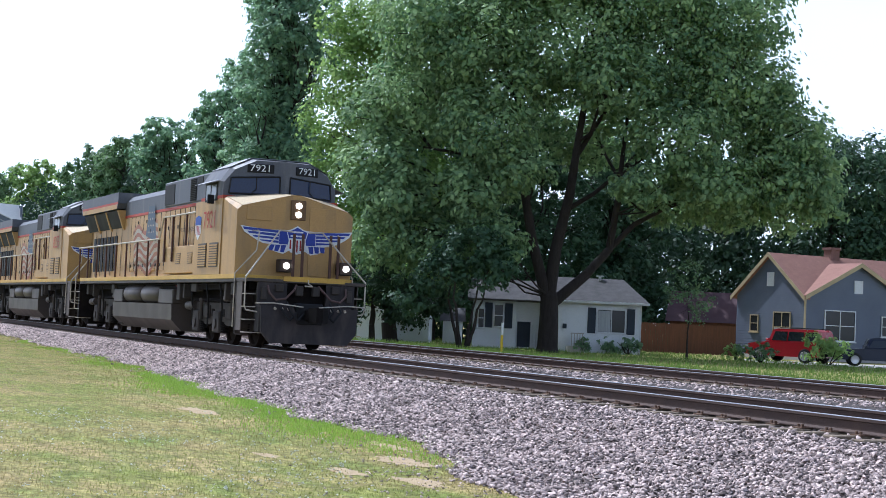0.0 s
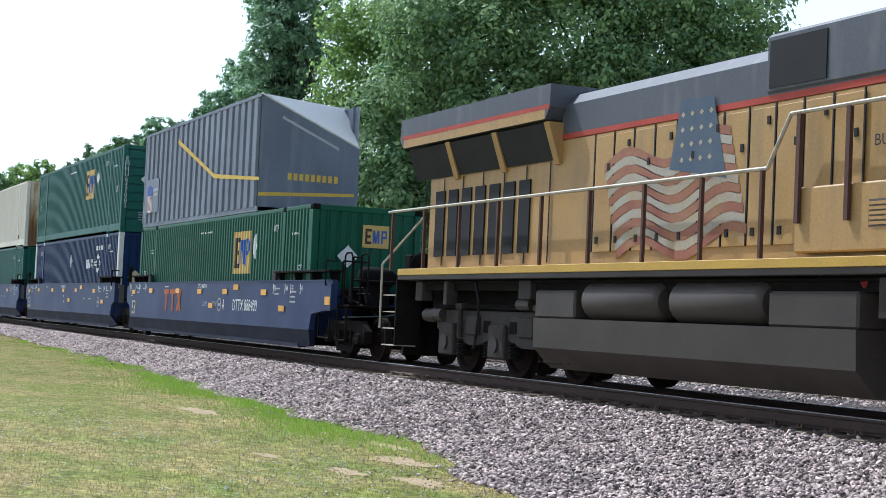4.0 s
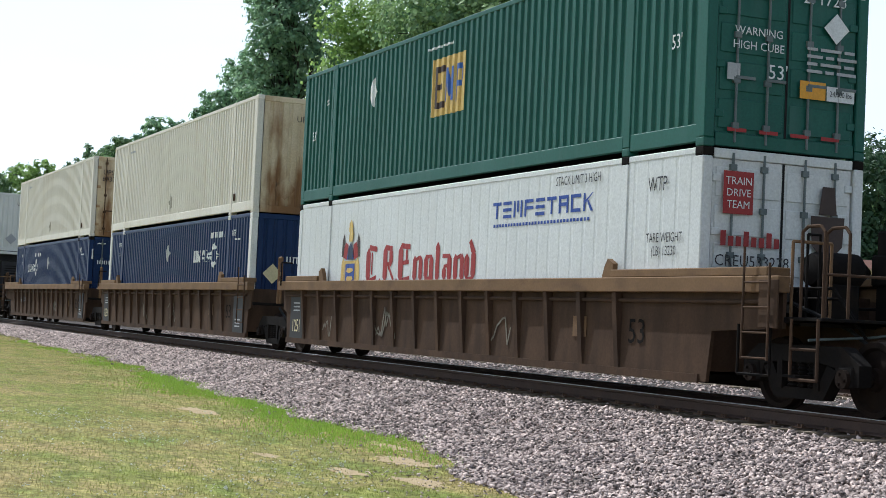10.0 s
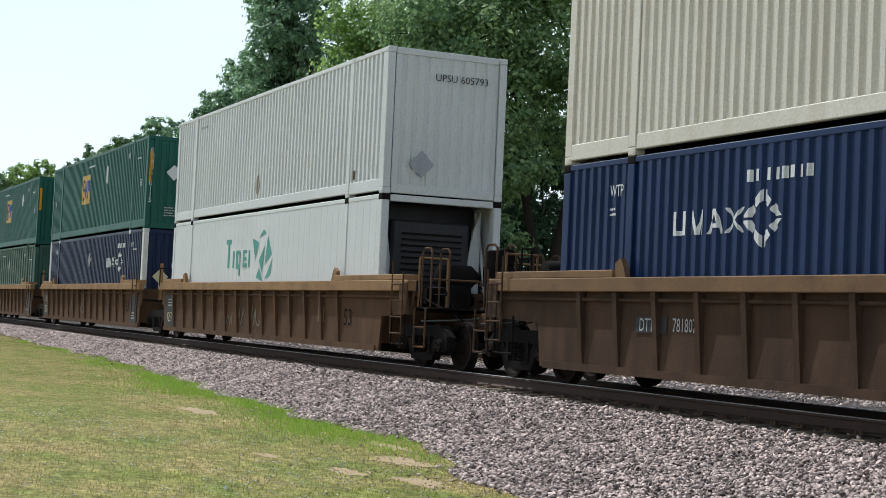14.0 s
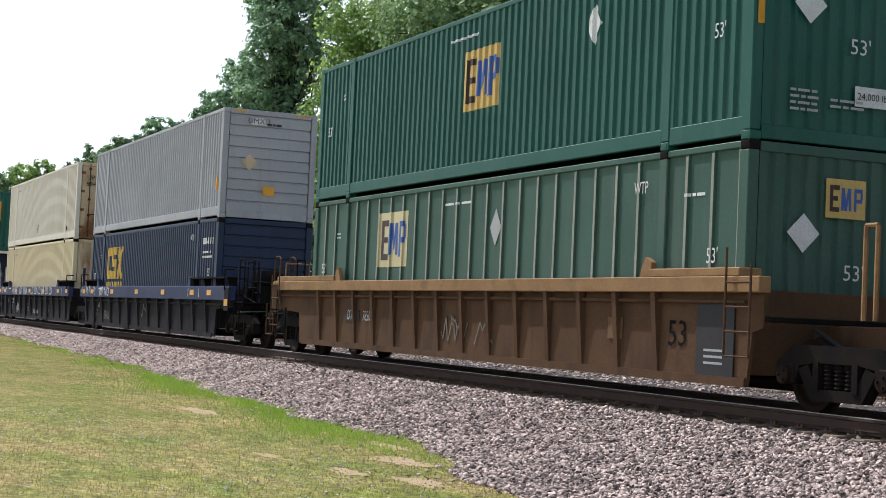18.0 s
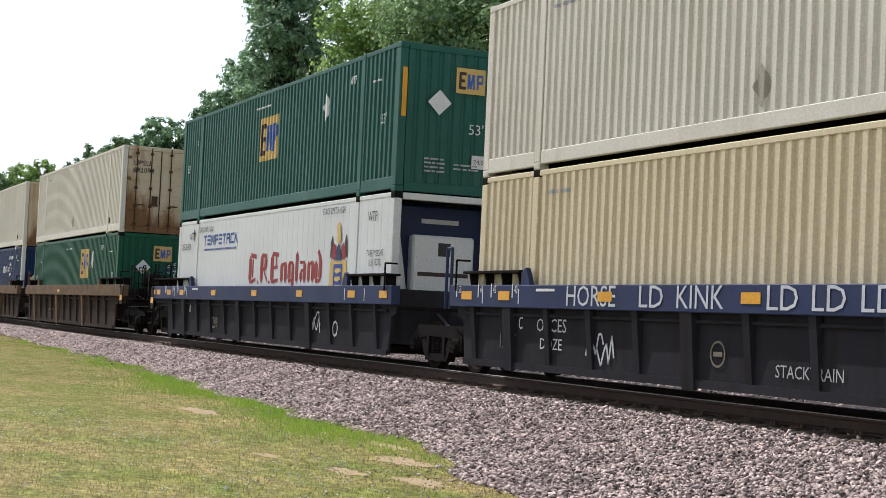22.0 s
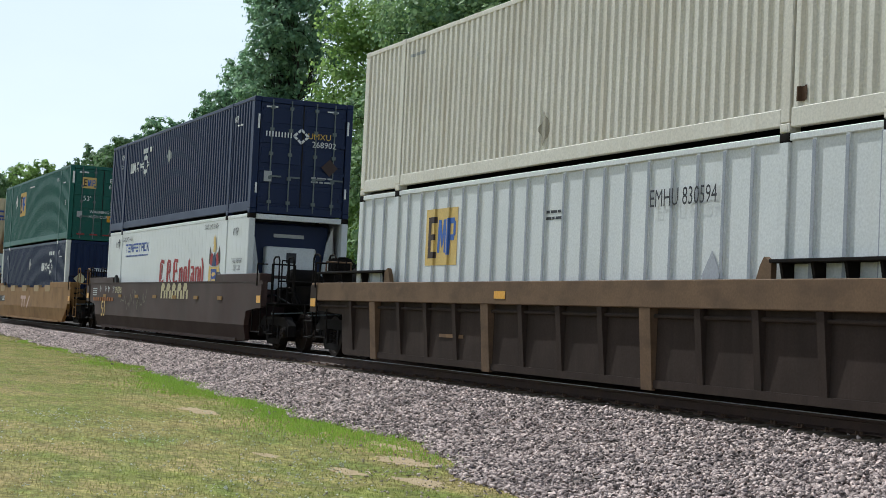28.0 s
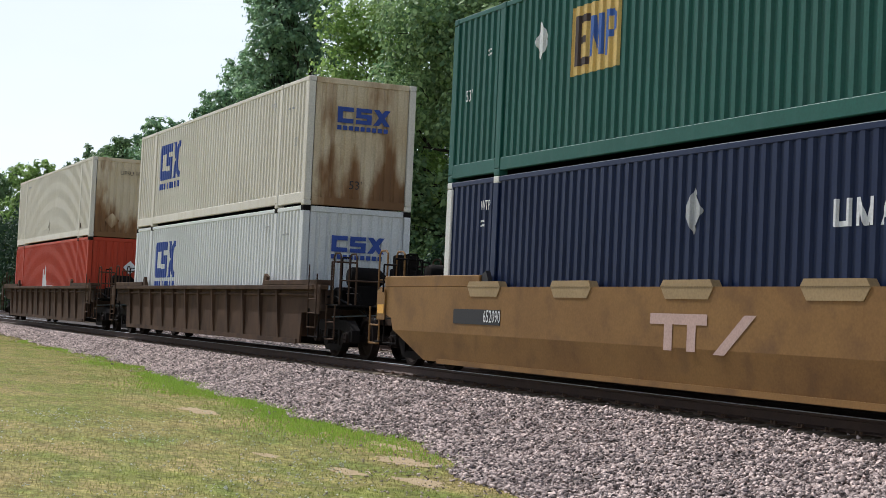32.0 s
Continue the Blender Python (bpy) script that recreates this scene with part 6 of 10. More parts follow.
def well_car(kind, x0, front, rear, name_marks=(), seed=0):
    """A unit of a well car whose containers' front end stands at x0; front and rear: 'joint' (shared truck behind or ahead) or 'end' (own truck and coupler)."""
    s = WELLS[kind]
    xc = x0 - HL
    car = thing("well_car", s["label"], "well car", "well cars of the train", at=(xc, 0, 0))
    CARRIED.append((car, xc))
    r = random.Random(seed)
    end_post = s["side"] if kind in ("brown", "tan", "ochre", "plain_brown") else steel_dark
    z0, z1 = s["z0"], s["z1"]
    ends = {1: front, -1: rear}
    reach = {e: ((10.55 if kind == "ochre" else 10.1) if ends[e] == "end" else 8.7) for e in (1, -1)}
    a, b = -reach[-1], reach[1]
    for sd in (-1, 1):
        yo = sd * 1.50
        yi = sd * 1.38
        if s["style"] in ("smooth", "ochre"):
            fold = 0.56 if s["style"] == "smooth" else 0.68
            back = 1.25 if s["style"] == "smooth" else 0.62
            ea, eb = (a + back if ends[-1] == "end" else a + 0.4), (b - back if ends[1] == "end" else b - 0.4)
            prof = [(a, z1), (b, z1), (b, 1.02), (eb, 0.90), (eb - 0.12, fold), (ea + 0.12, fold), (ea, 0.90), (a, 1.02)]
            side = part("side", MB().prism(prof, "y", min(yo, yi), max(yo, yi)), s["side"], car)
            low = MB().prism([(ea + 0.12, fold), (eb - 0.12, fold), (8.65, z0 + 0.06), (8.5, z0), (-8.5, z0), (-8.65, z0 + 0.06)], "y", min(yo, yi), max(yo, yi))
            low.v = [(x, y - sd * 0.09 * (fold - z) / (fold - z0), z) for x, y, z in low.v]
            lower_tone = {"smooth_blue": grime_shade_blue, "smooth_brown": grime_shade_brown}.get(kind, s["side"])
            lower = part("lower_side", low, lower_tone, car, "lower side sloping inward, grime and shade in its colour")
            part("sill", MB().box(-7.9, 7.9, min(yo - sd * 0.06, yo - sd * 0.25), max(yo - sd * 0.06, yo - sd * 0.25), z0 - 0.03, z0 + 0.05), lower_tone, lower)
            if s["style"] == "smooth":
                part("top_edge", MB().box(a + 0.02, b - 0.02, min(yo + sd * 0.014, yi), max(yo + sd * 0.014, yi), z1, z1 + 0.025), s["top"], side)
            else:
                for xx in (-5.95, -3.0, 0.1, 3.1, 5.65):
                    part("rub_guard", MB().prism([(xx - 0.62, z1), (xx + 0.62, z1), (xx + 0.55, z1 + 0.09), (xx - 0.55, z1 + 0.09)], "y", min(yo + sd * 0.02, yi), max(yo + sd * 0.02, yi)).prism([(xx - 0.62, z1 - 0.002), (xx + 0.62, z1 - 0.002), (xx + 0.5, z1 - 0.16), (xx - 0.5, z1 - 0.16)], "y", min(yo, yo + sd * 0.012), max(yo, yo + sd * 0.012)), mat("guard_cream", (0.36, 0.25, 0.12), 0.6), side, "worn guard strip")
        else:
            ch = s["chord"]
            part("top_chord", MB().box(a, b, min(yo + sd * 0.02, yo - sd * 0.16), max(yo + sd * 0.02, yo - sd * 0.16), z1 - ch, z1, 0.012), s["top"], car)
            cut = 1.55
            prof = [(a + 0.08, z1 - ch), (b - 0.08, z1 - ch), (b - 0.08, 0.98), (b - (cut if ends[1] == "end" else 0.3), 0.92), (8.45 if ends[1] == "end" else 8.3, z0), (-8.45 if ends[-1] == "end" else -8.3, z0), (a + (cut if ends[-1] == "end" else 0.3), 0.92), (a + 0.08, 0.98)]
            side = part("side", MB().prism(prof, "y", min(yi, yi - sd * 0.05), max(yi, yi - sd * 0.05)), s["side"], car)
            part("conduit", MB().cyl((a + 0.4, sd * 1.42, z1 - ch - 0.11), (b - 0.4, sd * 1.42, z1 - ch - 0.11), 0.028, 8), s["side"], side)
            part("bottom_sill", MB().box(-8.3, 8.3, min(yi, yi + sd * 0.03), max(yi, yi + sd * 0.03), z0 - 0.02, z0 + 0.09), s["side"], side)
            x = -7.13 if kind in ("brown", "tan") else -7.85
            rib_mesh = shared("rib_%s" % kind, lambda: MB().prism([(0.0, z0 + 0.0), (0.02, z0), (0.115, z1 - ch), (0.0, z1 - ch)], "x", -s["rib"] / 2, s["rib"] / 2), s["side"])
            wide_mesh = shared("wide_rib_%s" % kind, lambda: MB().prism([(0.0, z0 - 0.05), (0.05, z0 - 0.05), (0.13, z1 - ch), (0.0, z1 - ch)], "x", -s["rib"], s["rib"]), s["top"] if kind == "umber" else s["side"])
            k = 0
            while x < (7.2 if kind in ("brown", "tan") else 8.0):
                wide = kind in ("charcoal", "umber") and k % 4 == 1
                q = part("rib", wide_mesh if wide else rib_mesh, None, side, at=(x, yi, 0))
                if sd < 0:
                    q.scale = (1, -1, 1)
                x += s["pitch"]
                k += 1
        # walkway platforms on top of both ends
        for e in (1, -1):
            p0, p1 = 6.15, reach[e] - (0.25 if ends[e] == "end" else 0.45)
            lo, hi = sorted((e * p0, e * p1))
            thin = kind in ("smooth_blue", "charcoal", "umber")
            if thin:
                pf = part("platform", MB().box(lo, hi, min(yo, yo - sd * 0.34), max(yo, yo - sd * 0.34), z1 + 0.19, z1 + 0.235, 0.008), steel_dark, car, "end walkway grating")
                for j in range(4):
                    xx = lo + 0.15 + (hi - lo - 0.3) * j / 3
                    part("bracket", MB().prism([(yo - sd * 0.3, z1), (yo - sd * 0.1, z1), (yo - sd * 0.06, z1 + 0.19), (yo - sd * 0.3, z1 + 0.19)], "x", xx - 0.025, xx + 0.025), steel_dark, pf)
            else:
                high = 0.11 if s["style"] == "rib" else 0.2
                pf = part("platform", MB().box(lo, hi, min(yo - sd * 0.0, yo - sd * 0.34), max(yo, yo - sd * 0.34), z1 + 0.0, z1 + high, 0.012), s["top"], car, "end walkway")
            guide = part("container_guide", MB().prism([(e * 5.85, z1), (e * 6.15, z1), (e * 6.15, z1 + 0.2), (e * 6.0, z1 + 0.27), (e * 5.92, z1 + 0.16)], "y", min(yo - sd * 0.04, yo - sd * 0.12), max(yo - sd * 0.04, yo - sd * 0.12)), black_panel if s["style"] != "rib" else s["top"], car, "container guide bracket")
            # ladder rungs and grab irons beside the end
            lad = MB()
            for k in range(4):
                zz = 0.62 + k * 0.3
                lad.tube([(e * (reach[e] - 0.62), yo + sd * 0.07, zz), (e * (reach[e] - 0.10), yo + sd * 0.07, zz)], 0.014, 6)
            lad.tube([(e * (reach[e] - 0.62), yo + sd * 0.07, 0.6), (e * (reach[e] - 0.62), yo + sd * 0.07, 1.95)], 0.016, 6)
            lad.tube([(e * (reach[e] - 0.10), yo + sd * 0.07, 0.6), (e * (reach[e] - 0.10), yo + sd * 0.07, 1.75)], 0.016, 6)
            if kind in ("brown", "tan", "plain_brown") and (ends[e] == "end" or e > 0):
                part("ladder", lad, s["side"], car, "ladder with grab irons")
            else:
                post = MB().tube([(e * (reach[e] - 0.3), yo + sd * 0.05, z1 - 0.1), (e * (reach[e] - 0.3), yo + sd * 0.05, z1 + 0.42), (e * (reach[e] - 0.3), yo - sd * 0.2, z1 + 0.42)], 0.018, 6)
                part("grab_post", post, steel_dark, car, "dark grab post")
    # floor of the well, bulkheads, ends
    part("well_floor", MB().box(-8.0, 8.0, -1.36, 1.36, z0 + 0.02, 0.36).box(-8.2, 8.2, -0.3, 0.3, 0.2, 0.38), steel_dark, car)
    for e in (1, -1):
        lo, hi = sorted((e * 8.14, e * 8.24))
        part("bulkhead", MB().box(lo, hi, -1.36, 1.36, 0.4, 1.45, 0.01), s["side"], car)
        L = reach[e] + (1.1 if ends[e] == "end" else 1.0)
        lo, hi = sorted((e * 8.2, e * L))
        part("draft_sill", MB().box(lo, hi, -0.33, 0.33, 0.72, 1.05, 0.02), s["side"] if s["style"] == "rib" else steel_dark, car)
        lo, hi = sorted((e * 8.6, e * reach[e]))
        part("end_deck", MB().box(lo, hi, -1.36, 1.36, 1.05, 1.12, 0.01), steel_dark, car, "end deck")
        if ends[e] == "end":
            cp = part("coupler", MB().box(*sorted((e * (L - 0.05), e * (L + 0.42))), -0.1, 0.1, 0.78, 0.98, 0.02).prism([(e * (L + 0.35), -0.19), (e * (L + 0.66), -0.12), (e * (L + 0.66), 0.02), (e * (L + 0.45), 0.19), (e * (L + 0.3), 0.16)], "z", 0.72, 1.04), steel_dark, car, "knuckle coupler")
            part("air_hose", MB().tube([(e * L, 0.3, 0.9), (e * (L + 0.22), 0.34, 0.55), (e * (L + 0.5), 0.25, 0.42), (e * (L + 0.68), 0.12, 0.5)], 0.028, 8), black_rubber, car, "rubber air hose")
            for y in (-1.25, 1.25):
                rail = MB().tube([(e * (reach[e] - 0.1), y, 1.1), (e * (reach[e] - 0.1), y, 2.02), (e * (reach[e] - 0.1), y * 0.55, 2.02), (e * (reach[e] - 0.1), y * 0.55, 1.1)], 0.02, 6)
                part("end_handrail", rail, s["top"] if s["style"] == "rib" else steel_dark, car, "end handrail")
            for sd in (-1, 1):
                sx0, sx1 = e * (reach[e] - 0.85), e * (reach[e] - 0.2)
                part("stirrup", MB().tube([(sx0, sd * 1.46, 1.02), (sx0, sd * 1.46, 0.42), (sx1, sd * 1.46, 0.42), (sx1, sd * 1.46, 1.02)], 0.018, 6), steel_dark, car, "sill step loop")
                part("hand_post", MB().tube([(e * (reach[e] - 0.15), sd * 1.0, 1.1), (e * (reach[e] - 0.15), sd * 1.0, 2.12), (e * (reach[e] - 0.15), sd * 0.82, 2.12), (e * (reach[e] - 0.15), sd * 0.82, 1.1)], 0.018, 6), steel_dark, car, "upright grab loop")
            part("uncoupling_lever", MB().tube([(e * (reach[e] + 0.45), -1.4, 0.86), (e * (reach[e] + 0.45), -0.5, 0.92), (e * (reach[e] + 0.75), -0.1, 1.0)], 0.016, 6), bar_steel, car, "uncoupling lever")
            part("brake_valve", MB().box(*sorted((e * (reach[e] - 1.1), e * (reach[e] - 0.6))), -0.85, -0.25, 1.12, 1.5, 0.06).cyl((e * (reach[e] - 0.9), -0.2, 1.3), (e * (reach[e] - 0.9), 0.2, 1.3), 0.13, 12), steel_dark, car, "brake valve and reservoir")
            part("train_pipe", MB().tube([(e * (reach[e] - 1.4), -1.1, 1.25), (e * (reach[e] - 0.3), -1.1, 1.3), (e * (reach[e] + 0.3), -0.7, 1.0), (e * (reach[e] + 0.6), -0.45, 0.7)], 0.025, 6), black_rubber, car, "brake pipe")
            bx_ = e * (reach[e] + 0.15)
            part("brake_cylinder", MB().lathe([(0.05, -0.42), (0.19, -0.38), (0.22, -0.3), (0.22, 0.28), (0.15, 0.36), (0.05, 0.5)], "y", 16, (e * (reach[e] - 0.45), -0.35, 1.72)), steel_dark, car, "black brake cylinder", smooth=True)
            part("cylinder_bracket", MB().box(*sorted((e * (reach[e] - 0.62), e * (reach[e] - 0.28))), -0.6, -0.1, 1.12, 1.55, 0.02), steel_dark, car)
            part("end_walkway", MB().box(*sorted((e * (reach[e] - 0.1), e * (reach[e] + 0.62))), -1.35, 1.35, 1.08, 1.12, 0.006), steel_dark, car, "grated end walkway")
            for y in (-1.3, -0.95, 0.95, 1.3):
                part("walkway_post", MB().tube([(bx_, y, 1.12), (bx_, y, 2.12), (bx_ + e * 0.1, y, 2.18), (bx_ + e * 0.34, y, 2.18), (bx_ + e * 0.42, y, 2.1), (bx_ + e * 0.42, y, 1.12)], 0.02, 6), end_post, car, "upright handrail loop")
            for y in (-1.3, 0.35):
                part("end_crossbar", MB().cyl((bx_ + e * 0.42, y, 1.62), (bx_ + e * 0.42, y + 0.95, 1.62), 0.018, 6), end_post, car)
            part("drop_step", MB().tube([(bx_, -1.42, 1.1), (bx_, -1.42, 0.4), (bx_ + e * 0.5, -1.42, 0.4), (bx_ + e * 0.5, -1.42, 1.1)], 0.02, 6).tube([(bx_, -1.42, 0.75), (bx_ + e * 0.5, -1.42, 0.75)], 0.018, 6), end_post, car, "hanging step below the end walkway")
            for y, zz in ((-0.75, 1.32), (-0.62, 1.2), (0.55, 1.28)):
                part("air_pipe", MB().tube([(e * (reach[e] - 1.3), y, zz), (e * (reach[e] - 0.7), y, zz), (e * (reach[e] - 0.55), y - 0.12, zz + 0.16), (e * (reach[e] + 0.2), y - 0.12, zz + 0.16), (e * (reach[e] + 0.5), y, zz - 0.3)], 0.02, 6), steel_dark, car)
            part("corner_plate", MB().box(*sorted((e * (reach[e] - 0.36), e * (reach[e] + 0.02))), -1.535, -1.51, z1 - 0.62, z1 - 0.05, 0.006), s["side"], car, "end corner plate")
            if kind not in ("brown", "tan", "plain_brown"):
                part("corner_reflector", MB().box(*sorted((e * (reach[e] - 0.33), e * (reach[e] - 0.02))), -1.541, -1.536, z1 - 0.50, z1 - 0.33), amber_mark, car, "amber corner reflector")
            part("crossover_step", MB().box(*sorted((e * (reach[e] + 0.02), e * (reach[e] + 0.32))), -1.2, 1.2, 1.02, 1.06).box(*sorted((e * (reach[e] + 0.05), e * (reach[e] + 0.3))), -1.45, -1.0, 0.42, 0.45).box(*sorted((e * (reach[e] + 0.05), e * (reach[e] + 0.3))), 1.0, 1.45, 0.42, 0.45), steel_dark, car, "steel step")
            if e == -1 or kind not in ("charcoal", "umber"):
                hx = e * (reach[e] - 0.28)
                bw = part("brake_stand", MB().box(hx - 0.16, hx + 0.16, 0.25, 0.75, 1.12, 2.25, 0.03).box(hx - 0.2, hx + 0.2, 0.2, 0.8, 1.55, 1.95, 0.03), steel_dark, car, "brake stand")
                wheel = MB()
                wheel.ring((hx + e * 0.25, 0.5, 2.0), 0.27, 0.018)
                for k in range(5):
                    a0 = 2 * math.pi * k / 5
                    wheel.cyl((hx + e * 0.22, 0.5, 2.0), (hx + e * 0.25, 0.5 + 0.27 * math.cos(a0), 2.0 + 0.27 * math.sin(a0)), 0.012, 6)
                part("brake_wheel", wheel, steel_dark, bw, "hand brake wheel")
            truck(car, e * 9.85 + 0.25, xc)
        elif e == -1:
            # the shared truck and the joint behind this unit
            truck(car, -9.95, xc)
            for y in (-1.3, 1.3):
                post = MB().tube([(-9.35, y, 1.1), (-9.35, y, 2.15), (-9.15, y, 2.15), (-9.15, y, 1.1)], 0.03, 6)
                part("joint_post", post, s["top"] if s["style"] == "rib" else steel_dark, car, "upright hose post")
            part("brake_hose", MB().tube([(-8.9, -0.7, 1.0), (-9.5, -0.75, 0.72), (-10.3, -0.75, 0.74), (-11.0, -0.7, 1.0)], 0.03, 8), black_rubber, car, "black brake hose")
    # marks
    y = -1.508 if s["style"] != "rib" else -1.392
    ya = -1.525
    if kind == "smooth_blue":
        spots = [(-8.6, 1.34), (-5.88, 1.39), (-3.4, 1.47), (-2.73, 1.38), (-0.17, 1.36), (2.3, 1.36), (5.5, 1.35)] if rear == "end" else [(-7.75, 1.33), (-5.5, 1.37), (-2.4, 1.37), (-0.1, 1.36), (2.3, 1.36), (3.25, 1.47), (5.5, 1.35), (1.03, 1.0), (6.86, 0.99)]
        for xx, zz in spots:
            part("reflector", MB().box(xx - 0.2, xx + 0.2, ya, -1.51, zz - 0.065, zz + 0.065), amber_mark, car, "amber reflector")
        size_ticks(car, y - 0.002, 1.48, (-8.25, -7.5, -7.03, -6.25))
        size_ticks(car, y - 0.002, 1.44, (6.2, 7.05, 7.45, 8.1))
        lettering("size_mark", "53", 0.42, logo_cream, car, (-7.68, y - 0.002, 0.84), squeeze=0.85)
        part("stencil", MB().add([p for (xx, zz, ww, hh) in [(-7.3, 1.42, 0.6, 0.06), (-7.3, 1.3, 0.5, 0.05), (-6.6, 1.42, 0.45, 0.05), (6.3, 1.42, 0.6, 0.05), (6.3, 1.3, 0.5, 0.05), (7.4, 1.35, 0.7, 0.05), (7.4, 1.24, 0.6, 0.05), (7.4, 1.13, 0.65, 0.05), (-3.9, 1.47, 0.8, 0.045), (-8.1, 1.2, 0.35, 0.05), (3.6, 1.05, 0.5, 0.06), (4.6, 1.05, 0.6, 0.06)]
                                        for p in [(xx, y, zz), (xx + ww * 0.6, y, zz), (xx + ww * 0.6, y, zz + hh * 0.7), (xx, y, zz + hh * 0.7)]], [tuple(range(4 * k, 4 * k + 4)) for k in range(12)]), grey_paint, car, "small white stencilled lines")
        part("data_board", MB().box(-9.85, -9.05, -1.52, -1.505, 0.98, 1.55), steel_dark, car, "small framed board")
    if kind == "smooth_brown":
        for k in range(7):
            part("reflector", MB().box(-7.2 + k * 2.3 - 0.2, -7.2 + k * 2.3 + 0.2, ya, -1.51, 1.15, 1.24), mat("dull_amber", (0.30, 0.16, 0.03), 0.7, alt=(0.2, 0.12, 0.05), scale=6), car, "dull amber reflector")
        tag_x = 0.4
        big = []
        for k in range(5):
            xx = tag_x + k * 0.62
            big += [[(xx, 1.15), (xx + 0.19, 1.15), (xx + 0.19, 1.36), (xx + 0.04, 1.48)], [(xx + 0.04, 1.48), (xx + 0.19, 1.361), (xx + 0.36, 1.361), (xx + 0.46, 1.5)], [(xx + 0.36, 1.15), (xx + 0.54, 1.15), (xx + 0.56, 1.4), (xx + 0.36, 1.36)], [(xx + 0.041, 1.481), (xx + 0.459, 1.501), (xx + 0.36, 1.58), (xx + 0.13, 1.58)]]
        part("graffiti", MB().add([(p[0], y, p[1]) for q in big for p in q], [tuple(range(4 * k, 4 * k + 4)) for k in range(len(big))]), mat("pale_graffiti", (0.5, 0.44, 0.27), 0.8), car, "large pale graffiti shapes")
        for k in range(4):
            part("graffiti", squiggle(r, -4.8 + k * 0.9, 0.75, 0.8, 0.7, y - 0.002), faded_letter, car, "thin grey graffiti")
        lettering("size_mark", "53", 0.52, logo_yellow, car, (-7.4, y - 0.004, 0.74), squeeze=0.85)
        size_ticks(car, y - 0.003, 1.42, (-8.0, -7.2, -6.7, -6.0))
        for k in range(9):
            part("reflector", MB().box(-9.0 + 0.36 * k, -8.8 + 0.36 * k, ya, -1.51, 1.02, 1.14), mat("dull_orange", (0.30, 0.11, 0.03), 0.7), car, "dull orange patch")
        part("stencil", MB().add([p for k in range(4) for p in [(-9.2, y - 0.003, 1.2 + k * 0.07), (-8.55 + 0.08 * (k % 2), y - 0.003, 1.2 + k * 0.07), (-8.55 + 0.08 * (k % 2), y - 0.003, 1.235 + k * 0.07), (-9.2, y - 0.003, 1.235 + k * 0.07)]], [tuple(range(4 * k, 4 * k + 4)) for k in range(4)]), grey_paint, car)
    if kind == "ochre":
        part("logo", MB().add([(p[0], y, p[1]) for q in [rect(-0.75, 0.98, 1.35, 0.14), rect(-0.4, 0.64, 0.2, 0.34), rect(0.15, 0.64, 0.2, 0.34), [(0.75, 0.62), (1.0, 0.62), (1.65, 1.12), (1.4, 1.12)]] for p in q], [tuple(range(4 * k, 4 * k + 4)) for k in range(4)]), mat("faded_pink", (0.55, 0.38, 0.32), 0.7), car, "faded pink letters logo")
        part("number_patch", MB().box(-7.1, -5.3, -1.508, -1.503, 0.85, 1.1), black_panel, car)
    if s["style"] == "rib":
        if kind in ("brown", "tan"):
            for e in [q for q in (1, -1) if ends[q] == "joint"]:
                bp = part("data_panel", MB().box(*sorted((e * 7.22, e * 8.05)), -1.405, -1.385, 0.36, 1.3), black_panel, car, "black stencil panel")
                part("stencil", MB().add([p for k in range(3) for p in [(e * 7.62 - 0.22, -1.408, (0.95 if e < 0 else 0.5) + k * 0.08), (e * 7.62 + 0.2, -1.408, (0.95 if e < 0 else 0.5) + k * 0.08), (e * 7.62 + 0.2, -1.408, (0.98 if e < 0 else 0.53) + k * 0.08), (e * 7.62 - 0.22, -1.408, (0.98 if e < 0 else 0.53) + k * 0.08)]], [tuple(range(4 * k, 4 * k + 4)) for k in range(3)]), grey_paint, bp)
                if e == -1:
                    lettering("truck_mark", "1251", 0.27, logo_cream, bp, (e * 7.62, -1.41, 0.62), squeeze=0.75)
            lettering("size_mark", "53", 0.34, steel_dark, car, (6.75, y, 0.85))
            for k in range(3):
                part("graffiti", squiggle(r, r.uniform(-5, 4), 0.5, 0.7, 0.55, -1.396), faded_letter, car, "scrawled faded graffiti")
            part("stencil_square", MB().box(4.95, 5.35, -1.397, -1.39, 0.75, 1.05), brown_lit_top, car)
        if kind == "charcoal":
            size_ticks(car, -1.527, 1.42, (-8.4, -7.55, -7.06, -6.3))
            for xx in (-9.8, -9.2, -8.0, -6.6, -3.4, 0.1, 3.4, 6.6, 8.3):
                if a < xx < b:
                    part("reflector", MB().box(xx - 0.2, xx + 0.2, -1.53, -1.522, 1.26, 1.40), amber_mark, car, "amber reflector")
            part("stencil", MB().add([p for (xx, zz, ww, hh) in [(7.3, 1.2, 0.03, 0.24), (6.2, 1.2, 0.03, 0.24), (-6.1, 1.2, 0.03, 0.24), (-7.4, 1.2, 0.03, 0.24), (-5.5, 1.4, 0.6, 0.04)] for p in [(xx, -1.526, zz), (xx + ww, -1.526, zz), (xx + ww, -1.526, zz + hh), (xx, -1.526, zz + hh)]], [tuple(range(4 * k, 4 * k + 4)) for k in range(5)]), white_paint, car)
        if kind == "umber":
            part("stencil", MB().box(-3.6, -2.6, -1.396, -1.39, 0.6, 0.66), brown_lit_top, car)
            part("reflector", MB().box(-1.2, -0.8, -1.53, -1.522, 1.28, 1.4), amber_mark, car)
    for fn in name_marks:
        fn(car, y)
    return car


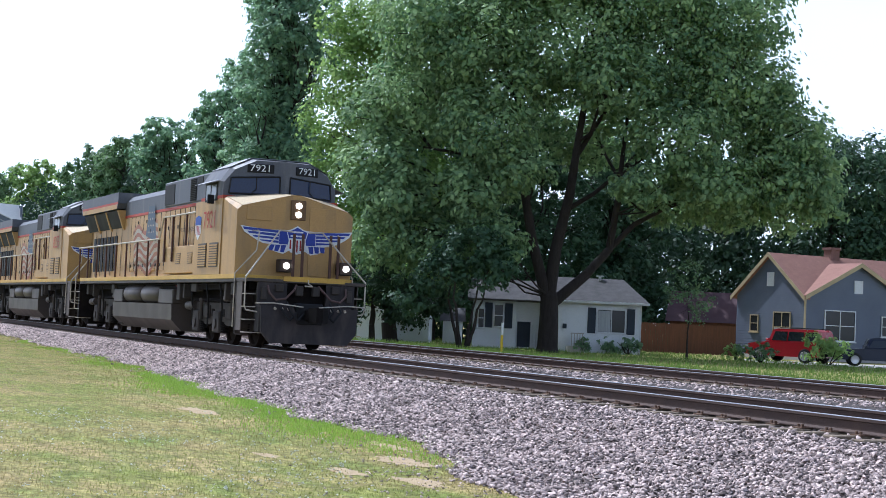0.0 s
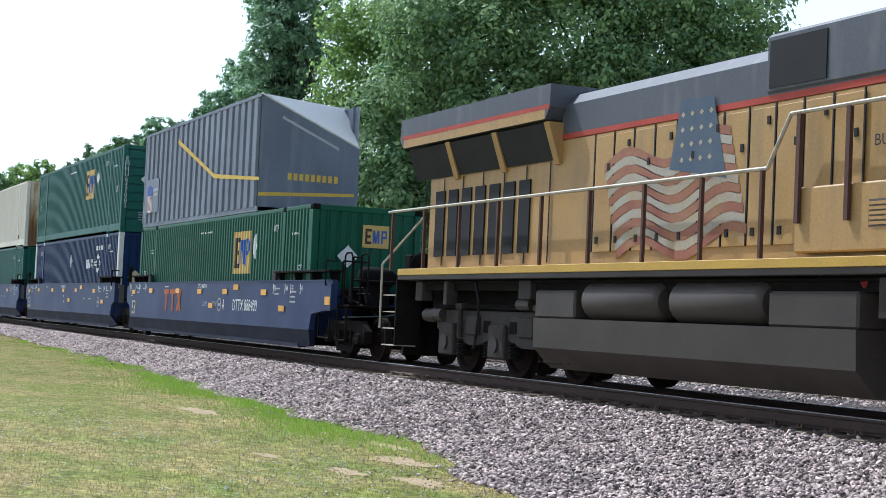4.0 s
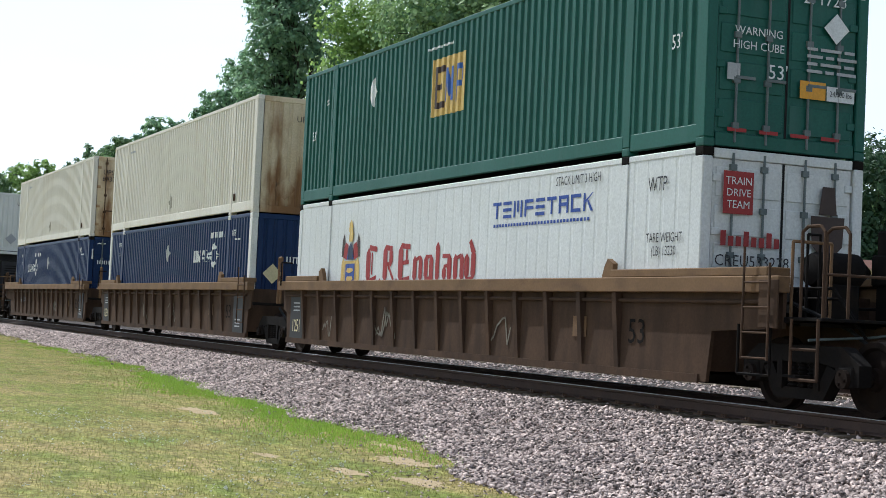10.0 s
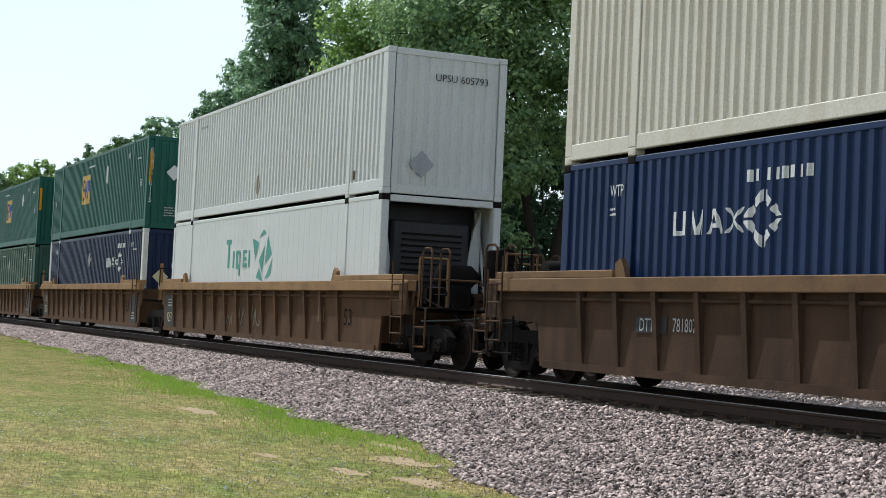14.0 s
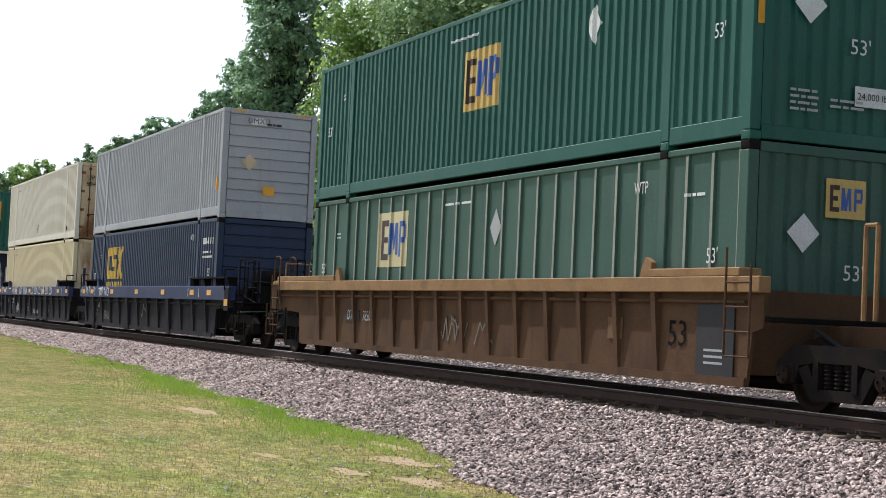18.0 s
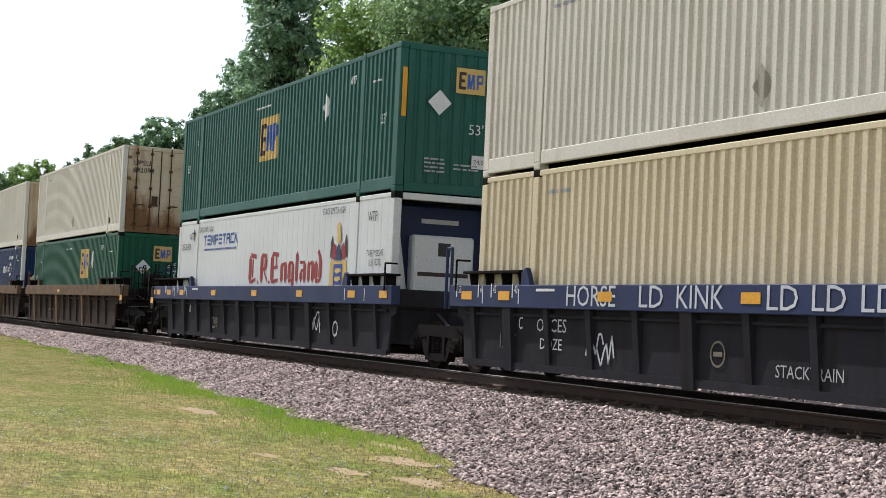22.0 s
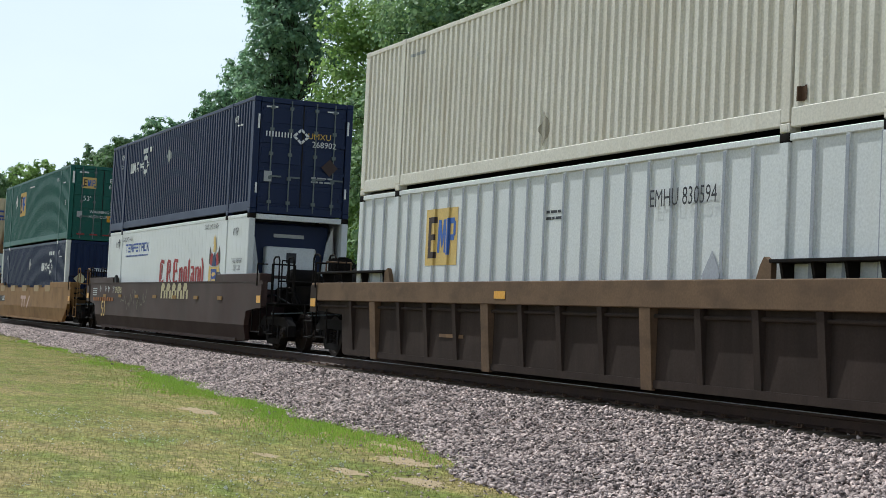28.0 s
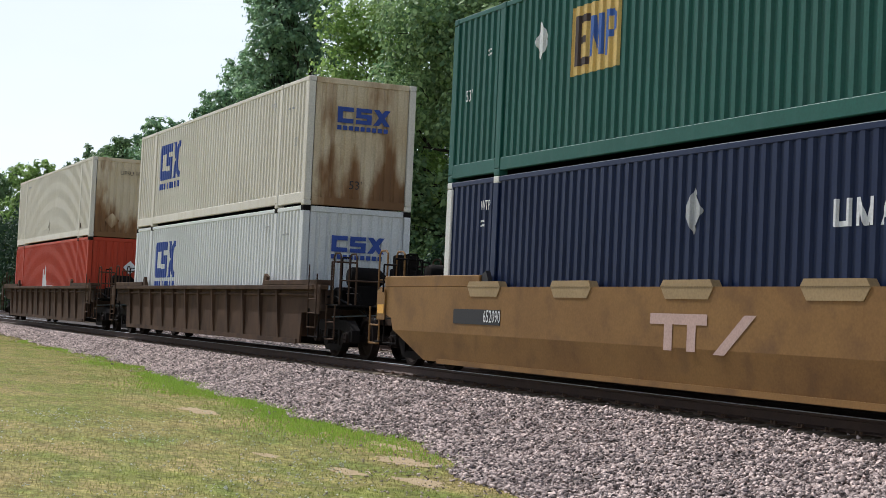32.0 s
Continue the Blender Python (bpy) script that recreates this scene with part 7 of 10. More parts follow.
def words(text, x, z, size, ink=None, squeeze=0.75):
    return lambda car, y: lettering("car_number", text, size, ink or white_paint, car, (x, y - 0.004, z), squeeze=squeeze)


def patch(x0, x1, z0, z1):
    return lambda car, y: part("number_patch", MB().box(x0, x1, y - 0.003, y + 0.003, z0, z1), black_panel, car)


def spray(text, x, wide):
    """Sprayed words on the top rail."""
    return lambda car, y: lettering("sprayed_words", text, 0.30, chalk, car, (x, -1.528, 1.32), squeeze=1.1 if wide > 1 else 1.25)


def big_letters(x, z, ink):
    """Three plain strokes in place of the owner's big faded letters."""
    def put(car, y):
        ps = [rect(x, z + 0.42, 0.55, 0.13), rect(x + 0.22, z - 0.05, 0.15, 0.47), rect(x + 0.72, z + 0.42, 0.55, 0.13), rect(x + 0.94, z - 0.05, 0.15, 0.47),
              [(x + 1.45, z - 0.05), (x + 1.62, z - 0.05), (x + 1.98, z + 0.55), (x + 1.81, z + 0.55)], [(x + 1.81, z - 0.05), (x + 1.98, z - 0.05), (x + 1.62, z + 0.55), (x + 1.45, z + 0.55)]]
        part("logo", MB().add([(p[0], y - 0.003 - 0.0005 * k, p[1]) for k, q in enumerate(ps) for p in q], [tuple(range(4 * k, 4 * k + 4)) for k in range(6)]), ink, car, "faded letters logo")
    return put


def scrawl(seed, spots, faint=False):
    def put(car, y):
        r = random.Random(seed)
        for x, z, w, h, yy in spots:
            part("graffiti", squiggle(r, x, z, w, h, yy), faded_letter if faint else chalk, car, "faint sprayed graffiti" if faint else "white sprayed graffiti")
    return put


orange_faded = mat("orange_faded", (0.45, 0.12, 0.03), 0.7)

# ------------------------------------------------------------ the train, front to back
A1, A2, A3 = -84.32, -103.58, -122.94
well_car("smooth_blue", A1, "end", "joint", [words("DTTX 888400 A", 0.14, 1.49, 0.12), words("DTTX 888400", 4.0, 1.02, 0.28, None, 0.85), words("A", 2.19, 1.02, 0.28), ring_stamp(1.8, 1.03), words("LD LMT", 0.46, 1.03, 0.12, grey_paint), words("PER UNIT", 1.31, 1.04, 0.12, grey_paint), big_letters(-3.95, 0.86, orange_faded)], 1)
green_box(A1, 0, green_b, "v", 2.1, 1.2, plaque=3.9, wall="wide")
wedge_box(-88.5, -100.42)
well_car("smooth_blue", A2, "joint", "joint", [words("DTTX 888400 C", -0.2, 1.5, 0.11), words("C", -0.05, 1.03, 0.27), ring_stamp(6.2, 0.98)], 2)
blue_box(A2, 0)
green_box(A2, 1, green_a, "h", 1.95, 1.15, "EMHU 647002", plaque=4.05)
well_car("smooth_blue", A3, "joint", "end", [words("DTTX 888400 B", -0.06, 1.5, 0.12), words("DTTX 888400", -3.97, 1.02, 0.28, None, 0.85), words("B", -2.01, 1.03, 0.28), ring_stamp(-1.62, 1.03), words("LD LMT", -1.12, 1.0, 0.12, grey_paint), words("PER UNIT", -0.24, 1.02, 0.12, grey_paint), big_letters(0.98, 0.86, orange_faded)], 3)
green_box(A3, 0, green_a, "v", -4.75, 1.15, plaque=-0.16, wall="wide")
cream_box(A3, 1, code="102206")

B1, B2, B3 = -146.77, -166.51, -186.21
well_car("brown", B1, "end", "joint", [scrawl(3, [(-5.9, 0.45, 0.5, 0.5, -1.4), (-2.7, 0.4, 0.8, 0.7, -1.4)], True)], 4)
reefer(B1, 0, "door", -3.85, 5.15, -5.3, 1.85, 3.45)
green_box(B1, 1, green_a, "door", -0.95, 1.05, "EMHU 271723", plaque=-3.9)
well_car("brown", B2, "joint", "joint", [], 5)
blue_box(B2, 0, mark_x=2.7)
cream_box(B2, 1, code="102294")
well_car("brown", B3, "joint", "end", [patch(-5.65, -4.85, 0.85, 1.07), words("DTT", -5.36, 0.95, 0.18, grey_paint), words("781807", -4.42, 0.96, 0.18, grey_paint)], 6)
blue_box(B3, 0, end="door", mark_x=-5.0, white_ends=True, code="237785")
cream_box(B3, 1, "door", code="603267")

C1, C2, C3 = -209.79, -229.64, -249.35
well_car("tan", C1, "end", "joint", [], 7)
reefer(C1, 0, "unit", tiger=True)
cream_box(C1, 1, "v", offwhite, "605793")
well_car("tan", C2, "joint", "joint", [], 8)
blue_box(C2, 0, navy_dark, mark_x=2.7)
green_box(C2, 1, green_a, "v", -2.2, 1.0, "EMHU 640115", plaque=2.1, flash=True)
well_car("tan", C3, "joint", "end", [patch(-5.65, -4.85, 0.8, 1.02), words("DTT", -5.3, 0.91, 0.2, grey_paint), words("785057", -4.34, 0.9, 0.2, grey_paint)], 9)
faded = green_box(C3, 0, green_c, "v", -4.3, 1.25, wall="rib", pale=True, plaque=0.9)
rib_pale = mat("worn_rib", (0.34, 0.33, 0.29), 0.7, alt=(0.22, 0.25, 0.21), scale=3, stretch=(1, 1, 0.6))
x = -HL + 0.1 + 0.61
while x < HL - 0.12:
    part("rib_face", decal("rib", [rect(x - 0.03, 0.32, 0.06, 2.46)], 0.005), rib_pale, faded, "rib worn to pale metal")
    x += 0.61
green_box(C3, 1, green_a, "v", -0.6, 1.0, plaque=4.0, flash=True)

D1, D2, D3 = -273.08, -292.7, -312.75
well_car("charcoal", D1, "end", "joint", [words("BRAN", -4.65, 0.54, 0.3, faded_letter), words("125-T", -6.41, 0.58, 0.28, faded_letter), words("A", -5.91, 0.88, 0.2), spray("RIP NO", -4.6, 3), scrawl(41, [(0.3, 0.5, 0.7, 0.5, -1.4)], True)], 10)
block_box(D1, 0, slate, yellow_paint, "h", "slate blue container with yellow block logo, in a well car")
plain_grey(D1, 1)
well_car("charcoal", D2, "joint", "joint", [spray("HORSE", -3.82, 3), spray("LD", -2.18, 0.9), spray("KINK", -1.02, 3)] + [spray("LD", 0.72 + 0.86 * k, 0.9) for k in range(6)] + [words("C", -6.22, 0.9, 0.2), words("125-T", -6.67, 0.6, 0.24, faded_letter), words("ORCES", -5.2, 0.88, 0.2, chalk, 1.1), words("DOZE", -5.2, 0.6, 0.17, chalk, 1.1), words("STACKTRAIN", 1.1, 0.47, 0.15, grey_paint, 1.0), words("53", 3.99, 0.61, 0.3, faded_letter), ring_stamp(-0.75, 0.63, faded_letter), scrawl(21, [(-4.1, 0.4, 0.5, 0.5, -1.4), (-3.8, 0.35, 0.5, 0.55, -1.4)])], 11)
cream_box(D2, 0, "v", yellowed, "600501")
cream_box(D2, 1, "door", code="604081")
well_car("charcoal", D3, "joint", "end", [words("B", -6.09, 0.89, 0.2), words("7209", -3.65, 0.55, 0.3, faded_letter), words("LO", 5.3, 0.6, 0.34, chalk, 0.9), scrawl(33, [(3.7, 0.4, 0.8, 0.6, -1.4), (3.8, 0.35, 0.7, 0.5, -1.4)])], 12)
reefer(D3, 0, "unit", -1.2, 5.35)
green_box(D3, 1, green_a, "v", -0.85, 1.0, plaque=3.9, flash=True)

E1, E2, E3 = -336.78, -356.35, -376.16
well_car("umber", E1, "end", "joint", [], 13)
green_box(E1, 0, green_b, "v", 1.8, 1.2, "EMHU 645107", wall="wide")
cream_box(E1, 1, "door", code="602090")
well_car("umber", E2, "joint", "joint", [], 14)
blue_box(E2, 0)
cream_box(E2, 1, code="102118")
well_car("umber", E3, "joint", "end", [], 15)
ew = container("container", "white ribbed container with yellow logo, in a well car", E3, 0, offwhite, "v", "rib")
# blue-grey shadow lines beside the ribs, painted on as strips
rib_shadow = mat("rib_shade_paint", (0.25, 0.27, 0.30), 0.6, alt=(0.34, 0.35, 0.37), scale=3)
x = -HL + 0.1 + 0.61
while x < HL - 0.12:
    part("rib_face", decal("rib", [rect(x - 0.034, 0.32, 0.068, 2.46)], 0.004), rib_shadow, ew, "painted shadow line along the rib")
    x += 0.61
logo_square(ew, "rib", -4.7, 1.25, 1.45)
part("placard", decal("rib", [diamond(4.6, 1.2, 0.46, 0.66)], 0.011), grey_cont, ew, "blank grey diamond placard")
lettering("serial", "EMHU 830594", 0.24, dark_paint, ew, (3.9, SY, 2.25), squeeze=0.8)
part("stencil", decal("rib", bars(0.0, 2.1, 0.5, 0.2, 2)), dark_paint, ew)
end_logo(ew, 0.1, 1.8, 0.5)
cream_box(E3, 1, code="102330")

F1, G1, H1, H2 = -399.88, -423.65, -447.6, -471.3
well_car("smooth_brown", F1, "end", "end", [words("CP 527061", -5.2, 1.38, 0.2, logo_cream)], 16)
reefer(F1, 0, "unit", code="")
blue_box(F1, 1, navy_dark, "door", mark_x=-5.4, plaque=-0.35, code="268902", mark_z=1.55)
well_car("ochre", G1, "end", "end", [words("652090", -5.6, 0.98, 0.2)], 17)
blue_box(G1, 0, navy_dark)
green_box(G1, 1, green_a, "door", -3.7, 1.15, "EMHU 640366", plaque=-4.7)
well_car("plain_brown", H1, "end", "end", [], 18)
block_box(H1, 0, offwhite, blue_paint, "v", "white container with blue block logo, in a well car")
block_box(H1, 1, cream, blue_paint, "v", "cream container with blue block logo and rusty end, stacked", end_paint=cream_end)
well_car("plain_brown", H2, "end", "end", [], 19)
hr = container("container", "brick red container with a white mark, in a well car", H2, 0, brick_red, "v", "fold")
part("logo", decal("fold", [rect(-1.0, 1.0, 0.14, 0.8), [(-0.8, 1.0), (-0.2, 1.0), (-0.2, 1.3), (-0.5, 2.0), (-0.8, 1.3)], rect(0.0, 1.0, 1.2, 0.14)]), white_paint, hr, "white mark")
part("logo", flat_polys([diamond(0.25, 1.85, 0.5, 0.5)], HL, 0.012), white_paint, hr)
cream_box(H2, 1, code="102377")

# ------------------------------------------------------------ locomotives
loco_yellow = mat("loco_yellow", (0.43, 0.256, 0.084), 0.5, alt=(0.37, 0.226, 0.083), scale=0.8, dirt=(0.21, 0.15, 0.08), dirt_amount=0.35, dirt_scale=(3, 3, 0.5))
loco_bright = mat("loco_stripe_yellow", (0.54, 0.33, 0.045), 0.5, alt=(0.44, 0.27, 0.05), scale=1.5)
loco_grey = mat("loco_grey", (0.075, 0.08, 0.095), 0.55, alt=(0.10, 0.105, 0.12), scale=0.9, dirt=(0.2, 0.19, 0.18), dirt_amount=0.25, dirt_scale=(3, 3, 0.6))
loco_roof = mat("loco_roof_grey", (0.30, 0.31, 0.33), 0.6, alt=(0.22, 0.225, 0.24), scale=1.2, dirt=(0.1, 0.1, 0.1), dirt_amount=0.3)
loco_red = mat("loco_red", (0.42, 0.055, 0.03), 0.55)
loco_tank = mat("loco_tank_grey", (0.070, 0.057, 0.047), 0.5, alt=(0.050, 0.041, 0.035), scale=1.2, sheen_spec=0.2, dirt=(0.065, 0.05, 0.038), dirt_amount=0.3)
truck_grey = mat("truck_grey", (0.056, 0.048, 0.042), 0.72, alt=(0.036, 0.031, 0.027), scale=2.5, sheen_spec=0.16, dirt=(0.075, 0.056, 0.04), dirt_amount=0.3, dirt_scale=(3, 3, 3))
vent_black = mat("vent_black", (0.012, 0.012, 0.013), 0.7)
# windshield's blue sky reflection put into the tint, gloss lowered
cab_glass_sky = mat("cab_glass_sky", (0.008, 0.018, 0.055), 0.12, alt=(0.010, 0.022, 0.065), scale=0.8, sheen_spec=0.3)
handrail = mat("handrail_steel", (0.50, 0.46, 0.38), 0.5, 0.1, alt=(0.36, 0.30, 0.22), scale=4)
lamp_glow = mat("lamp_lit", (1.0, 0.95, 0.85), 0.3, glow=(1.0, 0.93, 0.8, 5.0))
# pale tone painted in place of sky mirrored in the panes
pane_sky = mat("sliding_pane_sky", (0.12, 0.15, 0.18), 0.2, alt=(0.2, 0.22, 0.24), scale=2)
lamp_off = mat("lamp_unlit", (0.65, 0.66, 0.68), 0.15, 0.3)
wing_blue = mat("wing_blue", (0.035, 0.06, 0.33), 0.5, alt=(0.03, 0.05, 0.27), scale=2)
flag_red = mat("flag_red_faded", (0.25, 0.075, 0.055), 0.6, alt=(0.33, 0.17, 0.09), scale=2)
flag_pale = mat("flag_pale_faded", (0.37, 0.355, 0.32), 0.6, alt=(0.40, 0.30, 0.17), scale=2)
flag_blue = mat("flag_blue_faded", (0.055, 0.085, 0.135), 0.6, alt=(0.10, 0.12, 0.14), scale=2)
wood_stack = mat("exhaust_soot", (0.03, 0.03, 0.03), 0.9)


# whitish sun and sky glare put into the nose top's colour
nose_glare = mat("nose_glare_paint", (0.60, 0.47, 0.28), 0.42, alt=(0.5, 0.4, 0.24), scale=3, dirt=(0.2, 0.1, 0.04), dirt_amount=0.15, dirt_scale=(6, 6, 6))
step_sheet = mat("step_sheet", (0.11, 0.092, 0.08), 0.65, alt=(0.085, 0.07, 0.062), scale=1.5)
pilot_grey = mat("pilot_grey", (0.033, 0.028, 0.028), 0.65, alt=(0.024, 0.021, 0.021), scale=2.5, dirt=(0.085, 0.065, 0.055), dirt_amount=0.4, dirt_scale=(3, 3, 1))


def side_poly(pts, y):
    return MB().add([(x, y, z) for x, z in pts], [tuple(range(len(pts)))])


def locomotive(x_nose, number, lit):
    """A six-axle diesel locomotive; x = 0 at the nose's front face, z = 0 on the rail."""
    lo = thing("locomotive", "yellow and grey diesel locomotive with winged emblem, %s" % ("headlights lit" if lit else "coupled second"), "locomotive", "locomotives", at=(x_nose, 0, 0))
    CARRIED.append((lo, x_nose))
    P = lambda n, m, mt, par=None, lab="", **k: part(n, m, mt, par or lo, lab, **k)
    # frame and deck
    P("deck", MB().box(-19.3, 0.15, -1.52, 1.52, 1.60, 1.70, 0.01), loco_tank)
    P("deck_stripe", MB().box(-19.25, 0.10, -1.545, 1.545, 1.685, 1.80, 0.006), loco_bright, None, "yellow sill stripe")
    P("frame", MB().box(-19.0, 0.9, -0.9, 0.9, 1.05, 1.6).box(-18.8, 0.6, -1.3, 1.3, 1.42, 1.6), steel_dark)
    # nose: sloping top, peaked front
    nz = [(-1.52, 1.80), (1.52, 1.80), (1.52, 3.40), (1.40, 3.50), (0.12, 3.84), (-0.12, 3.84), (-1.40, 3.50), (-1.52, 3.40)]
    bk = [(-1.52, 1.80), (1.52, 1.80), (1.52, 3.74), (1.45, 3.78), (0.14, 3.95), (-0.14, 3.95), (-1.45, 3.78), (-1.52, 3.74)]
    n = len(nz)
    P("nose", MB().add([(0.0, y, z) for y, z in nz] + [(-1.30, y, z) for y, z in bk], [tuple(range(n)), tuple(range(2 * n - 1, n - 1, -1))] + [(i, (i + 1) % n, n + (i + 1) % n, n + i) for i in range(n)]), loco_yellow, None, "weathered yellow nose")
    for s in (-1, 1):
        P("nose_top", MB().add([(0.004, s * 0.10, 3.85), (0.004, s * 1.39, 3.512), (-1.28, s * 1.44, 3.79), (-1.28, s * 0.13, 3.962)], [(0, 1, 2, 3)]), nose_glare, None, "nose top with sun glare put into its pale colour")
    # cab
    cabp = [(-1.55, 1.80), (1.55, 1.80), (1.55, 4.05), (1.28, 4.42), (0.75, 4.60), (-0.75, 4.60), (-1.28, 4.42), (-1.55, 4.05)]
    P("cab_lower", MB().prism([(-1.545, 1.80), (1.545, 1.80), (1.545, 3.74), (-1.545, 3.74)], "x", -3.85, -1.27), loco_yellow)
    P("cab_stripe", MB().box(-3.3, -1.275, -1.55, 1.55, 3.742, 3.82), loco_red, None, "red stripe")
    up = [(-1.55, 3.82), (1.55, 3.82), (1.55, 4.20), (1.32, 4.55), (0.75, 4.82), (-0.75, 4.82), (-1.32, 4.55), (-1.55, 4.20)]
    fr = [(-1.52, 3.82), (1.52, 3.82), (1.50, 4.16), (1.24, 4.50), (0.72, 4.75), (-0.72, 4.75), (-1.24, 4.50), (-1.50, 4.16)]
    sweep = lambda y: -0.97 - 0.28 * abs(y)
    m = MB()
    for s in (-1, 1):
        half = [(0.0, 3.82)] + [(y, z) for y, z in (fr[1:5] if s > 0 else [fr[0]] + fr[:4:-1])] + [(0.0, 4.75)]
        m.add([(sweep(y), y, z) for y, z in half], [tuple(range(6))])
    m.add([(sweep(y), y, z) for y, z in fr] + [(-1.55, y, z) for y, z in up] + [(-3.3, y, z) for y, z in up],
          [tuple(range(23, 15, -1))] + [(i, (i + 1) % 8, 8 + (i + 1) % 8, 8 + i) for i in range(8)] + [(8 + i, 8 + (i + 1) % 8, 16 + (i + 1) % 8, 16 + i) for i in range(8)])
    P("cab_upper", m, loco_grey, None, "grey upper cab")
    P("cab_roof", MB().prism([(-1.33, 4.57), (-0.76, 4.835), (0.76, 4.835), (1.33, 4.57), (0.76, 4.85), (-0.76, 4.85)], "x", -3.25, -1.5), loco_roof, None, "pale grey cab roof")
    for s in (-1, 1):
        corners = [(s * 0.14, 3.90), (s * 1.38, 3.88), (s * 1.34, 4.28), (s * 0.14, 4.36)]
        ws = P("windshield", MB().add([(sweep(y) + 0.012, y, z) for y, z in corners], [(0, 1, 2, 3)]), cab_glass_sky, None, "dark windshield, sky reflection in its blue tint")
        P("windshield_frame", MB().tube([(sweep(y) + 0.018, y, z) for y, z in corners + corners[:1]], 0.022, 6), vent_black, ws)
        P("wiper", MB().tube([(sweep(0.9) + 0.05, s * 0.9, 3.84), (sweep(0.72) + 0.05, s * 0.72, 4.02), (sweep(0.72) + 0.04, s * 0.72, 4.3)], 0.012, 5), vent_black, ws)
        nb = P("number_board", MB().box(-0.045, 0.035, -0.34, 0.34, -0.11, 0.11, 0.015), vent_black, None, "black number board", at=(sweep(0.62), s * 0.62, 4.55))
        nb.rotation_euler = (0, 0, s * 0.273)
        lettering("number", number, 0.17, white_paint, nb, (0.04, 0, 0), "front", squeeze=1.15)
        # side windows
        P("side_window", MB().box(-2.92, -1.75, s * 1.552 - 0.004, s * 1.552 + 0.004, 3.70, 4.18), vent_black, None, "cab side window opening")
        P("window_pane", MB().box(-2.8, -2.4, s * 1.56 - 0.004, s * 1.56 + 0.004, 3.75, 4.13).box(-2.3, -1.85, s * 1.56 - 0.004, s * 1.56 + 0.004, 3.75, 4.13), pane_sky, None, "sliding pane with sky reflection in its colour")
        P("awning", MB().add([(-3.0, s * 1.55, 4.24), (-1.65, s * 1.55, 4.24), (-1.65, s * 1.86, 4.12), (-3.0, s * 1.86, 4.12)], [(0, 1, 2, 3)]), loco_roof, None, "small window awning")
        P("mirror", MB().box(-2.02, -1.95, *sorted((s * 1.58, s * 1.75)), 3.62, 3.85, 0.01), vent_black, None, "side mirror")
    P("nose_door", MB().box(0.0, 0.025, -1.28, -0.62, 3.16, 3.52, 0.008), loco_yellow).name = "hatch"
    P("front_door", MB().box(0.0, 0.03, 0.36, 1.05, 1.84, 3.55, 0.01), loco_yellow, None, "nose door")
    hl = P("headlight_box", MB().box(0.0, 0.05, -0.15, 0.25, 3.22, 3.72, 0.015), mat("headlight_housing", (0.14, 0.08, 0.035), 0.6), None, "headlight housing")
    for z in (3.36, 3.58):
        P("headlight", MB().cyl((0.05, 0.05, z), (0.075, 0.05, z), 0.08, 16), lamp_glow if lit else lamp_off, hl, "lit headlight" if lit else "headlight")
    for y in (-0.30, 1.27):
        d = P("ditch_light_box", MB().box(0.02, 0.34, y - 0.17, y + 0.17, 1.90, 2.22, 0.02), mat("ditch_light_housing", (0.06, 0.04, 0.028), 0.7), None, "brown ditch light housing")
        P("ditch_light", MB().cyl((0.34, y, 2.06), (0.37, y, 2.06), 0.082, 16), lamp_glow if lit else lamp_off, d, "lit ditch light" if lit else "ditch light")
    # winged emblem, plain shapes
    def fp(polys, lift):
        return MB().add([(lift, y, z) for q in polys for y, z in q], [tuple(sum(len(k) for k in polys[:i]) + j for j in range(len(q))) for i, q in enumerate(polys)])
    wings = [[(-1.43, 3.01), (-1.33, 2.86), (-1.18, 2.77), (-1.02, 2.68), (-0.84, 2.60), (-0.64, 2.585), (-0.70, 2.49), (-0.5, 2.40), (-0.30, 2.36), (-0.15, 2.45), (0.05, 2.42), (0.05, 2.97), (-0.3, 2.96), (-0.75, 2.94)],
             [(0.051, 2.97), (0.051, 2.42), (0.26, 2.45), (0.42, 2.36), (0.60, 2.40), (0.80, 2.49), (0.76, 2.585), (0.96, 2.61), (1.16, 2.69), (1.32, 2.78), (1.44, 2.87), (1.51, 3.01), (0.85, 2.95)]]
    em = P("winged_emblem", fp(wings, 0.034), white_paint, None, "white and blue winged emblem")
    feathers = []
    for sd, root, tip in ((-1, -0.42, -1.38), (1, 0.53, 1.465)):
        for k in range(4):
            r0, z = root + sd * 0.012, 2.925 - 0.085 * k
            t0 = tip - sd * (0.13 * k + 0.06 * (k == 3))
            feathers.append([(t0, z + 0.055 - 0.012 * k), (t0 - sd * 0.05, z - 0.012), (r0, z - 0.05), (r0, z + 0.012)])
        for k in range(3):
            c = root + sd * (0.18 - 0.15 * k)
            feathers.append([(c - 0.06, 2.58), (c - 0.055 + sd * 0.03, 2.44 - 0.015 * k), (c + 0.045 + sd * 0.03, 2.43 - 0.015 * k), (c + 0.075, 2.58)])
        feathers.append([(root, 2.60), (root - sd * 0.3, 2.60), (root - sd * 0.3, 2.93), (root, 2.92)])
    P("emblem_wing", fp(feathers, 0.039), wing_blue, em)
    sh = [(-0.2, 2.56), (-0.12, 2.41), (0.05, 2.36), (0.22, 2.41), (0.3, 2.56), (0.27, 2.7), (0.34, 2.95), (0.2, 2.99), (0.05, 3.08), (-0.1, 2.99), (-0.24, 2.95), (-0.17, 2.7)]
    P("emblem_shield", fp([sh], 0.042), white_paint, em)
